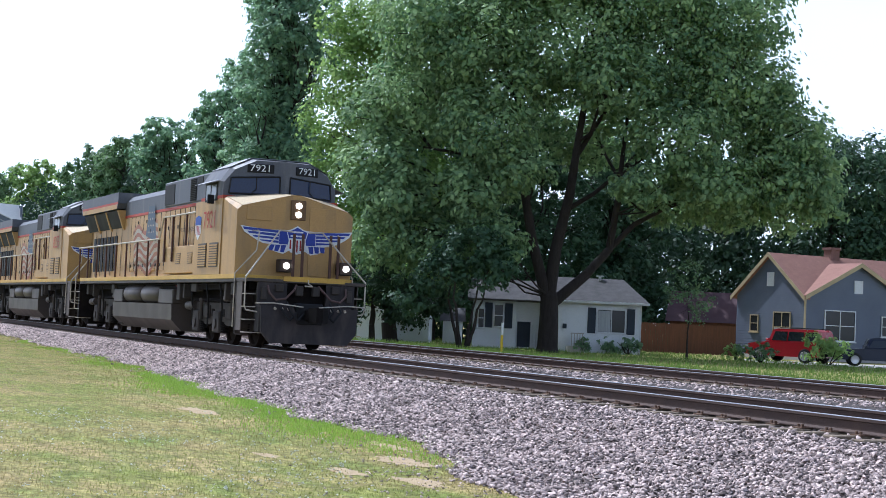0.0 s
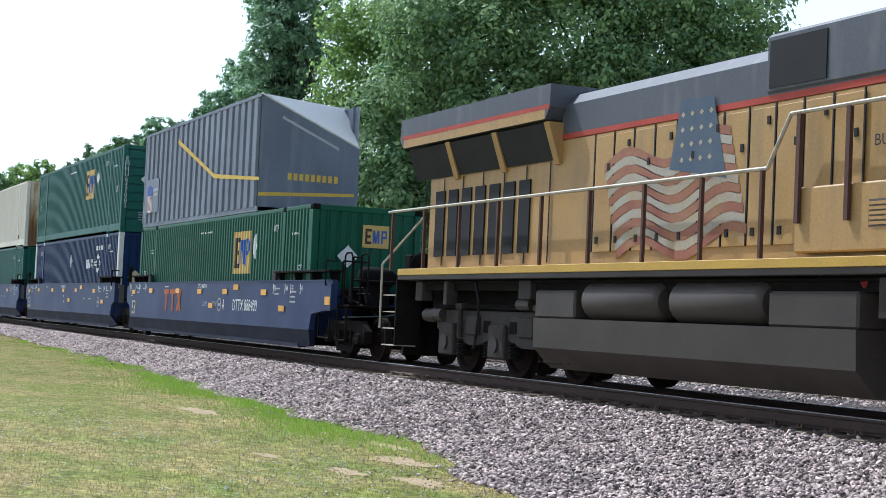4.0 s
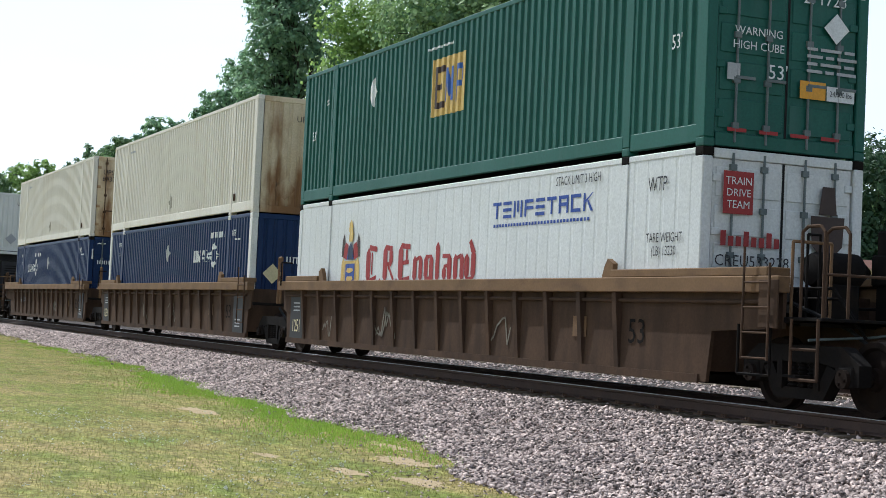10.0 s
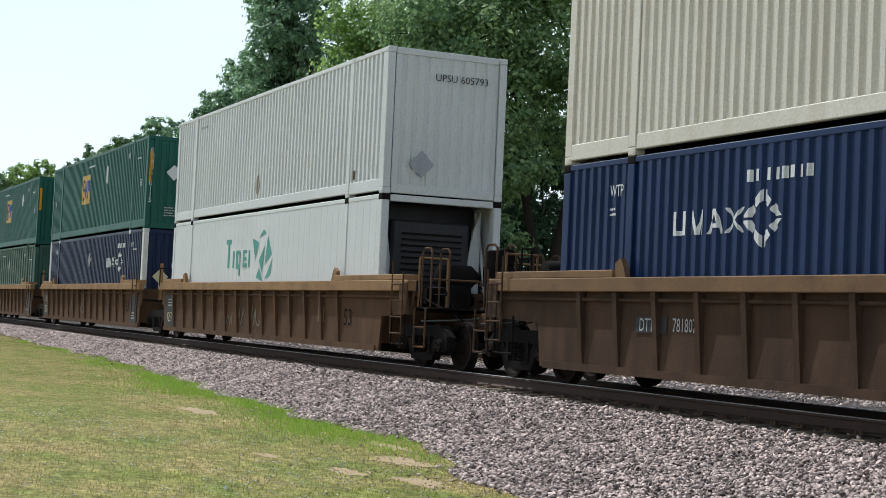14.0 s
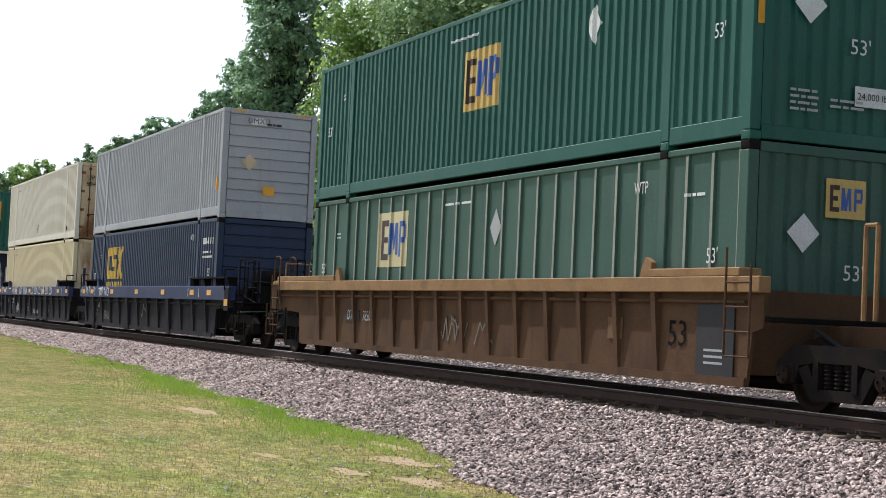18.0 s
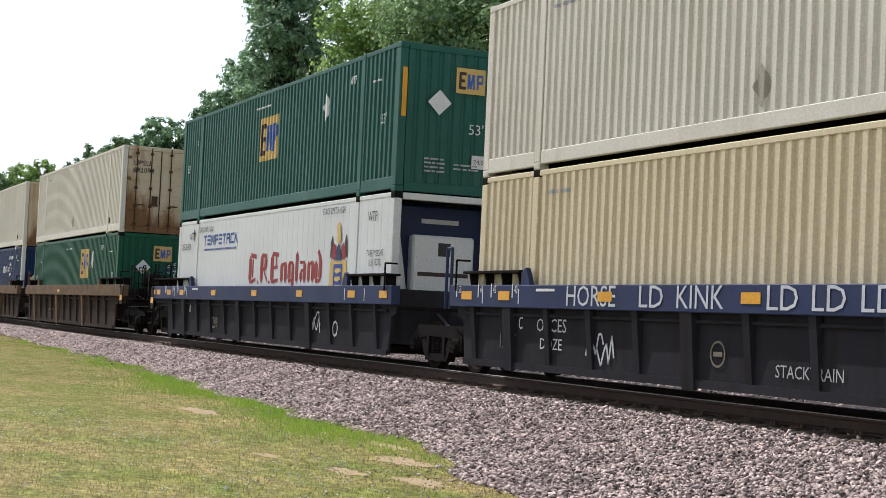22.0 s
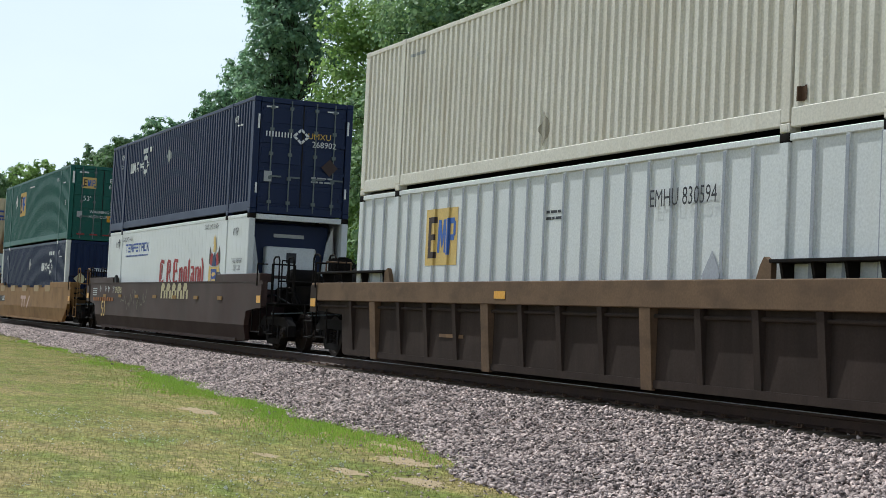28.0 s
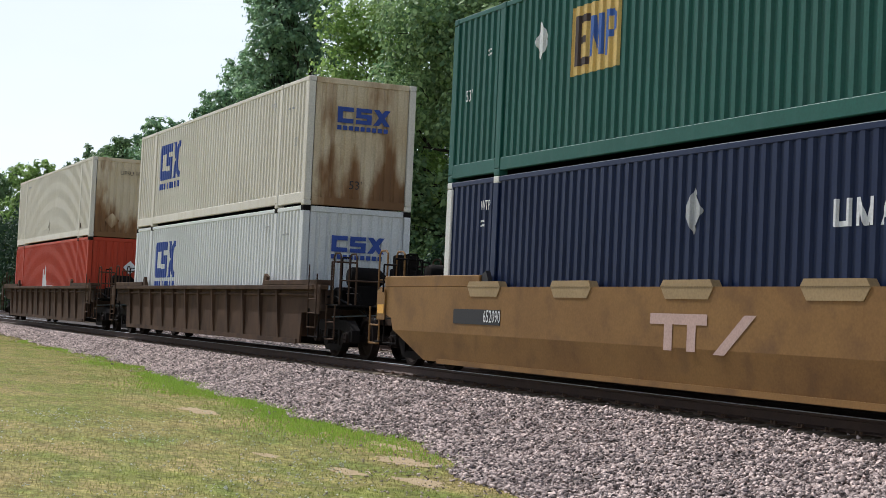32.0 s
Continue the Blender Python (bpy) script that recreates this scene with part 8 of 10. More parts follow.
    P("emblem_top", fp([[(-0.165, 2.76), (0.265, 2.76), (0.31, 2.93), (0.19, 2.96), (0.05, 3.04), (-0.09, 2.96), (-0.21, 2.93)]], 0.046), wing_blue, em)
    P("emblem_words", fp([[(-0.1, 2.9), (0.2, 2.9), (0.2, 2.94), (-0.1, 2.94)], [(-0.13, 2.8), (0.23, 2.8), (0.23, 2.84), (-0.13, 2.84)]], 0.05), white_paint, em)
    P("emblem_stripes", fp([[(-0.145 + 0.088 * k, 2.5 - 0.04 * (2 - abs(2 - k))), (-0.105 + 0.088 * k, 2.49 - 0.04 * (2 - abs(2 - k))), (-0.105 + 0.088 * k, 2.72), (-0.145 + 0.088 * k, 2.72)] for k in range(5)], 0.046), red_paint, em)
    for y in (-0.16, 0.07, 0.80, 1.01):
        P("nose_rail_post", MB().box(0.42, 0.47, y - 0.03, y + 0.03, 1.72, 2.86), mat("post_brown", (0.10, 0.05, 0.035), 0.7), None, "brown handrail post")
    # pilot and steps
    pl = [(-0.98, 0.16), (-1.20, 0.42), (-1.24, 1.05), (-0.42, 1.05), (-0.36, 0.92), (0.36, 0.92), (0.42, 1.05), (1.24, 1.05), (1.20, 0.42), (0.98, 0.16)]
    P("pilot", MB().prism(pl, "x", 1.30, 1.42), pilot_grey, None, "dark grey plow pilot")
    P("end_plate", MB().prism([(-1.24, 1.05), (-1.24, 1.62), (-0.5, 1.62), (-0.5, 1.05)], "x", 1.0, 1.1), pilot_grey)
    P("end_plate", MB().prism([(0.5, 1.05), (0.5, 1.62), (1.24, 1.62), (1.24, 1.05)], "x", 1.0, 1.1), pilot_grey)
    P("pilot_side", MB().box(0.95, 1.3, -1.24, -1.18, 0.42, 1.1), pilot_grey)
    P("pilot_side", MB().box(0.95, 1.3, 1.18, 1.24, 0.42, 1.1), pilot_grey)
    P("anticlimber", MB().box(0.15, 1.15, -1.52, 1.52, 1.62, 1.70, 0.01), loco_tank)
    P("front_sill", MB().box(1.15, 1.17, -0.62, 0.95, 1.66, 1.78), loco_bright, None, "yellow front sill stripe")
    P("cut_lever", MB().tube([(1.2, 0.0, 1.72), (1.22, 0.0, 1.62), (1.24, 0.1, 1.56), (1.24, -0.1, 1.56)], 0.018, 6), handrail, None, "pale lever over the coupler")
    P("coupler", MB().box(1.1, 2.05, -0.14, 0.14, 0.72, 1.0, 0.03).prism([(1.95, -0.22), (2.3, -0.14), (2.3, 0.02), (2.1, 0.22), (1.9, 0.18)], "z", 0.68, 1.04), steel_dark, None, "knuckle coupler")
    P("coupler_pocket", MB().box(1.08, 1.44, -0.34, 0.34, 0.62, 1.14, 0.03), vent_black)
    for s in (-1, 1):
        for k, y in enumerate((0.55, 0.75)):
            P("air_hose", MB().tube([(1.3, s * y, 1.15), (1.55, s * y, 0.95), (1.6, s * (y - 0.2), 0.72), (1.5, s * (y - 0.38), 0.9)], 0.028, 8), black_rubber, None, "rubber air hose")
        P("uncoupling_lever", MB().tube([(1.5, s * 0.2, 1.05), (1.5, s * 0.95, 1.12), (1.5, s * 1.4, 1.1)], 0.016, 6), handrail)
        P("step_well", MB().box(0.2, 0.95, *sorted((s * 1.0, s * 1.05)), 0.42, 1.62).box(0.16, 0.2, *sorted((s * 1.05, s * 1.5)), 0.34, 1.62), loco_tank, None, "step well")
        P("side_sheet", MB().box(0.12, 0.66, *sorted((s * 1.47, s * 1.50)), 0.42, 1.62, 0.01), step_sheet, None, "grey-brown side sheet beside the steps")
        for k in range(4):
            P("step", MB().box(0.68, 1.0, *sorted((s * 1.06, s * 1.5)), 0.38 + 0.31 * k, 0.40 + 0.31 * k), handrail, None, "steel step edged with white")
        P("step_handrail", MB().tube([(0.12, s * 1.54, 0.5), (0.12, s * 1.54, 1.82), (0.34, s * 1.08, 2.40), (0.36, s * 1.04, 2.84), (0.30, s * 1.04, 2.89), (0.03, s * 1.12, 2.89)], 0.018, 6), handrail, None, "pale handrail")
        P("step_handrail", MB().tube([(1.05, s * 1.54, 1.0), (1.05, s * 1.54, 1.72), (0.5, s * 0.55, 2.92), (0.46, s * 0.2, 2.9)], 0.02, 8), handrail, None, "pale handrail")
        P("step_handrail", MB().tube([(1.05, s * 1.54, 1.02), (1.06, s * 1.5, 0.93), (1.12, s * 1.3, 0.9), (1.3, s * 0.85, 0.86)], 0.018, 6), handrail, None, "pale return of the handrail")
        P("control_hose", MB().tube([(1.14, s * 0.28, 1.58), (1.24, s * 0.36, 1.46), (1.27, s * 0.58, 1.24), (1.26, s * 0.82, 1.2), (1.22, s * 0.98, 1.36), (1.12, s * 1.0, 1.54)], 0.026, 8), mat("hose_brown", (0.12, 0.075, 0.065), 0.7), None, "sagging reddish hose")
        P("hose_bracket", MB().box(1.1, 1.2, *sorted((s * 0.62, s * 0.82)), 1.4, 1.58, 0.01), truck_grey, None, "hose bracket")
        P("hose_bracket", MB().box(1.1, 1.17, *sorted((s * 1.02, s * 1.16)), 1.2, 1.5, 0.01), truck_grey, None, "hose bracket")
        P("jumper_box", MB().box(1.1, 1.22, *sorted((s * 0.12, s * 0.3)), 1.32, 1.56, 0.015), truck_grey, None, "jumper cable box")
        for k in range(3):
            P("glad_hand", MB().cyl((1.36, s * (0.55 + 0.17 * k), 1.02), (1.46, s * (0.55 + 0.17 * k), 0.98), 0.035, 8), handrail, None, "hose coupling")
        # rear steps
        P("step_well", MB().box(-20.0, -19.35, *sorted((s * 1.0, s * 1.05)), 0.45, 1.62).box(-19.4, -19.35, *sorted((s * 1.05, s * 1.5)), 0.4, 1.62), steel_dark, None, "rear step well")
        for k in range(4):
            P("step", MB().box(-20.0, -19.38, *sorted((s * 1.06, s * 1.5)), 0.38 + 0.31 * k, 0.40 + 0.31 * k), handrail)
        P("step_handrail", MB().tube([(-20.05, s * 1.53, 0.7), (-20.05, s * 1.53, 1.9), (-19.4, s * 1.0, 2.8)], 0.022, 6), handrail, None, "rear handrail")
    P("rear_pilot", MB().box(-20.2, -20.1, -1.0, 1.0, 0.2, 1.62, 0.01).box(-20.1, -19.3, -1.0, 1.0, 1.6, 1.7), steel_dark)
    P("rear_coupler", MB().box(-20.75, -20.1, -0.13, 0.13, 0.72, 1.0, 0.03), steel_dark)
    # hood
    P("hood_lower", MB().box(-18.45, -3.3, -1.30, 1.30, 1.80, 3.72, 0.02), loco_yellow, None, "weathered yellow engine hood")
    P("hood_stripe", MB().box(-13.5, -3.3, -1.306, 1.306, 3.72, 3.80), loco_red, None, "red stripe")
    P("hood_upper", MB().prism([(-1.30, 3.80), (1.30, 3.80), (1.30, 4.24), (1.12, 4.42), (-1.12, 4.42), (-1.30, 4.24)], "x", -13.5, -3.3), loco_grey, None, "grey upper hood")
    P("hood_roof", MB().prism([(-1.13, 4.422), (1.13, 4.422), (1.05, 4.44), (-1.05, 4.44)], "x", -13.5, -8.3), loco_roof)
    P("inertial_housing", MB().box(-8.25, -3.3, -1.33, 1.33, 3.81, 4.55, 0.04), loco_grey, None, "grey air intake housing")
    P("exhaust_stack", MB().box(-9.9, -8.9, -0.4, 0.4, 4.45, 4.62, 0.03), wood_stack, None, "sooty exhaust stack")
    P("horn", MB().cyl((-5.2, 0.3, 4.47), (-5.2, 0.3, 4.58), 0.03, 6).cyl((-5.3, 0.2, 4.6), (-4.9, 0.2, 4.62), 0.03, 8, 0.08).cyl((-5.3, 0.4, 4.6), (-4.95, 0.4, 4.62), 0.03, 8, 0.07), steel_dark, None, "air horn")
    for s in (-1, 1):
        y = s * 1.305
        a, b = sorted((s * 1.30, s * 1.325))
        c, d = sorted((s * 1.33, s * 1.345))
        for k in range(16):
            P("door_seam", MB().box(-12.43 + 0.55 * k, -12.40 + 0.55 * k, a - 0.001, b - 0.016, 1.98, 3.70), vent_black)
            if k < 11:
                P("latch", MB().box(-12.30 + 0.55 * k, -12.23 + 0.55 * k, *sorted((s * 1.325, s * 1.34)), 2.1, 2.2), vent_black)
                P("latch", MB().box(-12.02 + 0.55 * k, -11.96 + 0.55 * k, *sorted((s * 1.325, s * 1.34)), 3.15 + 0.3 * (k % 2), 3.25 + 0.3 * (k % 2)), vent_black)
        for k in range(7):
            P("door_seam", MB().box(-18.6 + 0.8 * k, -18.575 + 0.8 * k, a - 0.001, b - 0.016, 1.85, 3.4), vent_black)
        P("intake_screen", MB().box(-8.15, -7.05, c, d, 3.88, 4.46), vent_black, None, "black intake screen")
        g = MB().box(-5.25, -4.65, c, d, 3.86, 4.49)
        P("intake_grille", g, vent_black, None, "black intake grille")
        lv = MB()
        for k in range(12):
            lv.box(-5.23, -4.67, *sorted((s * 1.346, s * 1.36)), 3.88 + 0.05 * k, 3.90 + 0.05 * k)
        P("louvre", lv, steel_dark)
        P("small_vent", MB().box(-4.5, -4.0, c, d, 4.28, 4.49), vent_black)
        # radiator wing at the rear
        P("radiator_wing", MB().prism([(-19.15, 4.02), (-13.55, 4.02), (-13.4, 4.2), (-13.4, 4.55), (-19.3, 4.55), (-19.3, 4.14)], "y", *sorted((s * 0.4, s * 1.58))), loco_grey, None, "flared grey radiator housing")
        P("wing_stripe", MB().box(-19.2, -13.42, *sorted((s * 1.58, s * 1.586)), 4.17, 4.24), loco_red)
        P("wing_band", MB().box(-19.14, -13.56, *sorted((s * 1.58, s * 1.584)), 4.02, 4.168), loco_yellow)
        for k in range(3):
            x1 = -19.0 + k * 1.85
            P("radiator_screen", MB().add([(x1, s * 1.33, 3.42), (x1 + 1.66, s * 1.33, 3.42), (x1 + 1.66, s * 1.54, 3.97), (x1, s * 1.54, 3.97)], [(0, 1, 2, 3)]), vent_black, None, "black radiator screen")
            P("wing_bracket", MB().prism([(s * 1.3, 3.35), (s * 1.34, 3.35), (s * 1.56, 3.98), (s * 1.3, 3.98)], "x", x1 + 1.67, x1 + 1.84), loco_yellow, None, "wing bracket")
        # engine doors as slightly proud leaves
        for k in range(11):
            x1 = -12.4 + k * 0.55
            P("hood_door", MB().box(x1 + 0.02, x1 + 0.53, a, b, 1.98, 3.66, 0.006), loco_yellow)
        for k in range(7):
            P("filter_slot", MB().box(-18.13 + 0.55 * k, -17.75 + 0.55 * k, a - 0.002, b + 0.004, 2.02, 3.18), vent_black, None, "black filter opening")
        P("equipment_box", MB().box(-7.4, -3.86, *sorted((s * 1.31, s * 1.46)), 1.86, 2.62, 0.02), loco_yellow, None, "equipment locker")
        for k, xx in enumerate((-6.05, -4.78)):
            lv = MB()
            for j in range(5):
                lv.box(xx, xx + 0.48, *sorted((s * 1.462, s * 1.475)), 2.14 + 0.055 * j, 2.175 + 0.055 * j)
            P("louvre_panel", MB().box(xx - 0.02, xx + 0.5, *sorted((s * 1.459, s * 1.464)), 2.12, 2.42), step_sheet)
            P("louvre", lv, loco_yellow)
        for k, xx in enumerate((-3.34, -2.25)):
            P("louvre_panel", MB().box(xx - 0.02, xx + 0.78, *sorted((s * 1.546, s * 1.56)), 1.99, 2.62), step_sheet)
            lv = MB()
            for j in range(9):
                lv.box(xx, xx + 0.76, *sorted((s * 1.561, s * 1.58)), 2.02 + 0.064 * j, 2.057 + 0.064 * j)
            P("louvre", lv, loco_yellow)
        # walkway handrails
        hr = P("handrail", MB().tube([(-19.9, s * 1.5, 2.88), (-7.9, s * 1.5, 2.88), (-7.47, s * 1.5, 3.49), (-3.6, s * 1.5, 3.5)], 0.026, 6), handrail, None, "long walkway handrail")
        for xx in (-19.7, -18.2, -16.7, -15.2, -13.7, -12.2, -10.7, -9.3, -8.0):
            P("rail_post", MB().box(xx - 0.025, xx + 0.025, *sorted((s * 1.47, s * 1.52)), 1.78, 2.86), mat("post_brown", (0.10, 0.05, 0.035), 0.7), hr)
        for xx in (-7.3, -6.4, -4.9):
            P("rail_post", MB().box(xx - 0.035, xx + 0.035, *sorted((s * 1.47, s * 1.52)), 2.2 if xx < -6 else 2.62, 3.5), mat("post_brown", (0.10, 0.05, 0.035), 0.7), hr)
        # fuel tank with air reservoirs
        tk = [(s * 0.2, 0.24), (s * 1.14, 0.24), (s * 1.46, 0.55), (s * 1.48, 1.0), (s * 0.9, 1.0), (s * 0.9, 1.45), (s * 0.2, 1.45)]
        t = P("fuel_tank", MB().prism(tk, "x", -13.85, -6.2), loco_tank, None, "dark grey fuel tank")
        P("tank_shoulder", MB().box(-13.85, -12.6, *sorted((s * 0.9, s * 1.46)), 1.0, 1.42, 0.03), loco_tank, t)
        P("tank_shoulder", MB().box(-7.85, -6.2, *sorted((s * 0.9, s * 1.46)), 1.0, 1.42, 0.03), loco_tank, t)
        for xx in (-12.45, -10.1):
            P("air_reservoir", MB().lathe([(0.02, -0.02), (0.22, 0.0), (0.285, 0.1), (0.285, 1.98), (0.22, 2.08), (0.02, 2.1)], "x", 18, (xx, s * 1.2, 1.28)), loco_tank, t, "air reservoir cylinder", smooth=True)
        P("tank_cap", MB().cyl((-6.3, s * 1.2, 1.42), (-6.3, s * 1.3, 1.56), 0.06, 10), red_paint, t)
        # brackets, boxes and hoses in the shade below the deck
        for xx, w, h, d in ((-18.6, 0.30, 0.35, 1.38), (-17.3, 0.14, 0.42, 1.44), (-14.35, 0.42, 0.30, 1.40), (-5.75, 0.34, 0.46, 1.42), (-5.0, 0.12, 0.40, 1.46), (-4.2, 0.50, 0.22, 1.40), (-0.95, 0.16, 0.44, 1.46), (-0.4, 0.36, 0.30, 1.42)):
            P("underframe_box", MB().box(xx - w / 2, xx + w / 2, *sorted((s * (d - 0.22), s * d)), 1.58 - h, 1.58, 0.015), truck_grey, None, "grimy box below the deck")
        for xx in (-16.2, -4.6, -3.0, -1.7):
            P("sand_hose", MB().tube([(xx, s * 1.38, 1.56), (xx + 0.12, s * 1.36, 1.25), (xx - 0.05, s * 1.28, 0.95), (xx - 0.28, s * 1.22, 0.45)], 0.026, 6), black_rubber, None, "black sanding hose")
        P("underframe_pipe", MB().cyl((-18.5, s * 1.25, 1.5), (0.0, s * 1.25, 1.5), 0.035, 8).cyl((-18.5, s * 1.35, 1.56), (0.0, s * 1.35, 1.56), 0.025, 8), steel_dark)
        # number, flag, slogan, shield
        if s < 0:
            lettering("number", number, 0.46, loco_red, lo, (-2.35, -1.562, 3.2), squeeze=0.95)
            lettering("slogan", "BUILDING AMERICA", 0.13, dark_paint, lo, (-5.22, -1.332, 3.08), squeeze=1.15)
            if lit:
                P("shield", side_poly([(-3.75, 2.9), (-3.48, 2.72), (-3.2, 2.9), (-3.18, 3.32), (-3.48, 3.38), (-3.77, 3.32)], -1.552), white_paint, None, "small white shield")
                P("shield_top", side_poly([(-3.76, 3.12), (-3.2, 3.12), (-3.18, 3.32), (-3.48, 3.38), (-3.77, 3.32)], -1.556), blue_paint)
                P("shield_stripes", MB().add([p for k in range(4) for p in [(-3.7 + 0.13 * k, -1.556, 2.85), (-3.64 + 0.13 * k, -1.556, 2.85), (-3.64 + 0.13 * k, -1.556, 3.1), (-3.7 + 0.13 * k, -1.556, 3.1)]], [tuple(range(4 * k, 4 * k + 4)) for k in range(4)]), red_paint)
            # waving flag in faded stripes on the doors
            def wave(u):
                return 0.15 * math.sin(u * 9.0 + 0.6) - 0.16 * u + 0.12
            x_l, x_r, nst, hh = -12.1, -8.95, 11, 0.125
            for colour, par in ((flag_red, 0), (flag_pale, 1)):
                for k in range(par, nst, 2):
                    mb = MB()
                    us = np.linspace(0, 1, 13)
                    for u0, u1 in zip(us[:-1], us[1:]):
                        top0, top1 = 3.72 - k * hh - 0.42 + wave(1 - u0), 3.72 - k * hh - 0.42 + wave(1 - u1)
                        xa, xb = x_l + (x_r - x_l) * u0 + 0.035 * k * 1.2, x_l + (x_r - x_l) * u1 + 0.035 * k * 1.2
                        mb.add([(xa, -1.332, top0 - hh), (xb, -1.332, top1 - hh), (xb, -1.332, top1), (xa, -1.332, top0)], [(0, 1, 2, 3)])
                    P("flag_stripe", mb, colour, None, "faded stripe of a painted flag")
            P("flag_canton", side_poly([(-10.35, 3.05), (-9.0, 2.85), (-9.35, 3.92), (-10.1, 3.96)], -1.336), flag_blue, None, "faded blue flag corner")
            P("flag_stars", MB().add([p for i in range(4) for j in range(4) for p in [(-10.1 + 0.22 * i, -1.34, 3.15 + 0.2 * j), (-10.05 + 0.22 * i, -1.34, 3.11 + 0.2 * j), (-10.0 + 0.22 * i, -1.34, 3.15 + 0.2 * j), (-10.05 + 0.22 * i, -1.34, 3.19 + 0.2 * j)]], [tuple(range(4 * k, 4 * k + 4)) for k in range(16)]), flag_pale)
    P("hood_end", MB().box(-18.75, -18.45, -1.0, 1.0, 1.80, 3.6, 0.02).box(-19.1, -18.45, -1.3, 1.3, 3.6, 4.45, 0.02), loco_grey)
    # trucks
    for xt in (-2.4, -15.6):
        tr = P("truck", MB().box(xt - 1.9, xt + 1.9, -0.5, 0.5, 0.7, 1.0, 0.03).box(xt - 0.4, xt + 0.4, -1.1, 1.1, 0.8, 1.1, 0.03), steel_dark, None, "three-axle truck")
        for s in (-1, 1):
            fpz = [(-2.55, 0.98), (-2.45, 1.08), (2.45, 1.08), (2.55, 0.98), (2.55, 0.76), (2.1, 0.62), (1.75, 0.62), (1.2, 0.5), (0.8, 0.5), (0.3, 0.62), (-0.3, 0.62), (-0.8, 0.5), (-1.2, 0.5), (-1.75, 0.62), (-2.1, 0.62), (-2.55, 0.76)]
            P("truck_frame", MB().prism([(xt + q, z) for q, z in fpz], "y", *sorted((s * 1.02, s * 1.18))), truck_grey, tr, "cast truck frame")
            for e in (-1.45, -0.55, 0.55, 1.45):
                P("spring", MB().lathe([(0.085 if k % 4 in (1, 2) else 0.06, 0.30 + k * 0.0122) for k in range(22)], "z", 10, (xt + e, s * 1.12, 0)), steel_dark, tr, "coil spring")
            P("brake_cylinder", MB().cyl((xt - 2.95, s * 1.2, 0.98), (xt - 2.5, s * 1.2, 0.98), 0.12, 14).cyl((xt + 0.75, s * 1.2, 1.2), (xt + 1.2, s * 1.2, 1.2), 0.1, 12), loco_tank, tr, "brake cylinder")
            P("brake_rod", MB().tube([(xt - 2.5, s * 1.22, 1.18), (xt + 2.4, s * 1.22, 1.16)], 0.02, 6), steel_dark, tr)
            for e in (-1.0, 1.0):
                P("frame_boss", MB().box(xt + e - 0.26, xt + e + 0.26, *sorted((s * 1.17, s * 1.23)), 0.66, 1.02, 0.03), truck_grey, tr)
            for k, e in enumerate((-2.0, 0.0, 2.0)):
                P("axle_box", MB().box(xt + e - 0.3, xt + e + 0.3, *sorted((s * 1.1, s * 1.26)), 0.30, 0.86, 0.03).cyl((xt + e, s * 1.26, 0.53), (xt + e, s * 1.3, 0.53), 0.13, 14), truck_grey, tr, "axle box")
                sp = MB()
                for j in range(5):
                    sp.lathe([(0.07, 0.0), (0.11, 0.014), (0.11, 0.03), (0.07, 0.044)], "z", 10, (xt + e + 0.5, s * 1.14, 0.32 + j * 0.055))
                P("coil_spring", sp, steel_dark, tr)
            P("brake_cylinder", MB().cyl((xt - 2.6, s * 1.2, 1.0), (xt - 2.2, s * 1.2, 1.0), 0.12, 12), loco_tank, tr, "brake cylinder")
            P("brake_cylinder", MB().cyl((xt + 2.2, s * 1.2, 0.98), (xt + 2.7, s * 1.2, 0.98), 0.13, 12), loco_tank, tr, "brake cylinder")
            for e in (-1.45, 1.45):
                P("damper", MB().cyl((xt + e, s * 1.24, 0.62), (xt + e + 0.06, s * 1.27, 1.16), 0.05, 10).box(xt + e - 0.09, xt + e + 0.15, *sorted((s * 1.18, s * 1.3)), 1.1, 1.2, 0.01), truck_grey, tr, "upright damper")
            P("frame_window", MB().box(xt - 0.62, xt - 0.36, *sorted((s * 1.175, s * 1.19)), 0.72, 0.92, 0.008).box(xt + 0.36, xt + 0.62, *sorted((s * 1.175, s * 1.19)), 0.72, 0.92, 0.008), steel_dark, tr)
            P("sand_pipe", MB().tube([(xt - 2.4, s * 1.24, 1.14), (xt + 2.4, s * 1.24, 1.12), (xt + 2.6, s * 1.15, 0.4)], 0.02, 6), steel_dark, tr)
        for e in (-2.0, 0.0, 2.0):
            if "loco_wheelset" not in SHARED:
                r = 0.53
                prof = [(0.1, -0.08), (0.2, -0.07), (0.24, -0.02), (r - 0.12, 0.0), (r - 0.08, -0.06), (r - 0.005, -0.07), (r, -0.06), (r, 0.05), (r + 0.025, 0.065), (r + 0.025, 0.085), (r - 0.07, 0.085), (r - 0.1, 0.03), (0.2, 0.04)]
                SHARED["loco_wheelset"] = MB().lathe([(q, -0.75 + h) for q, h in prof], "y", 28).lathe([(q, 0.75 - h) for q, h in prof], "y", 28).cyl((0, -1.05, 0), (0, 1.05, 0), 0.1, 10).box(-0.04, 0.04, -0.82, -0.8, 0.15, 0.35).mesh("wheelset", wheel_mat)
            w = part("wheelset", SHARED["loco_wheelset"], None, tr, at=(xt + e, 0, 0.53))
            AXLES.append((w, xt + e, 0.53, 0.53, x_nose))
    return lo


locomotive(-37.55, "7921", True)
locomotive(-59.46, "8255", False)

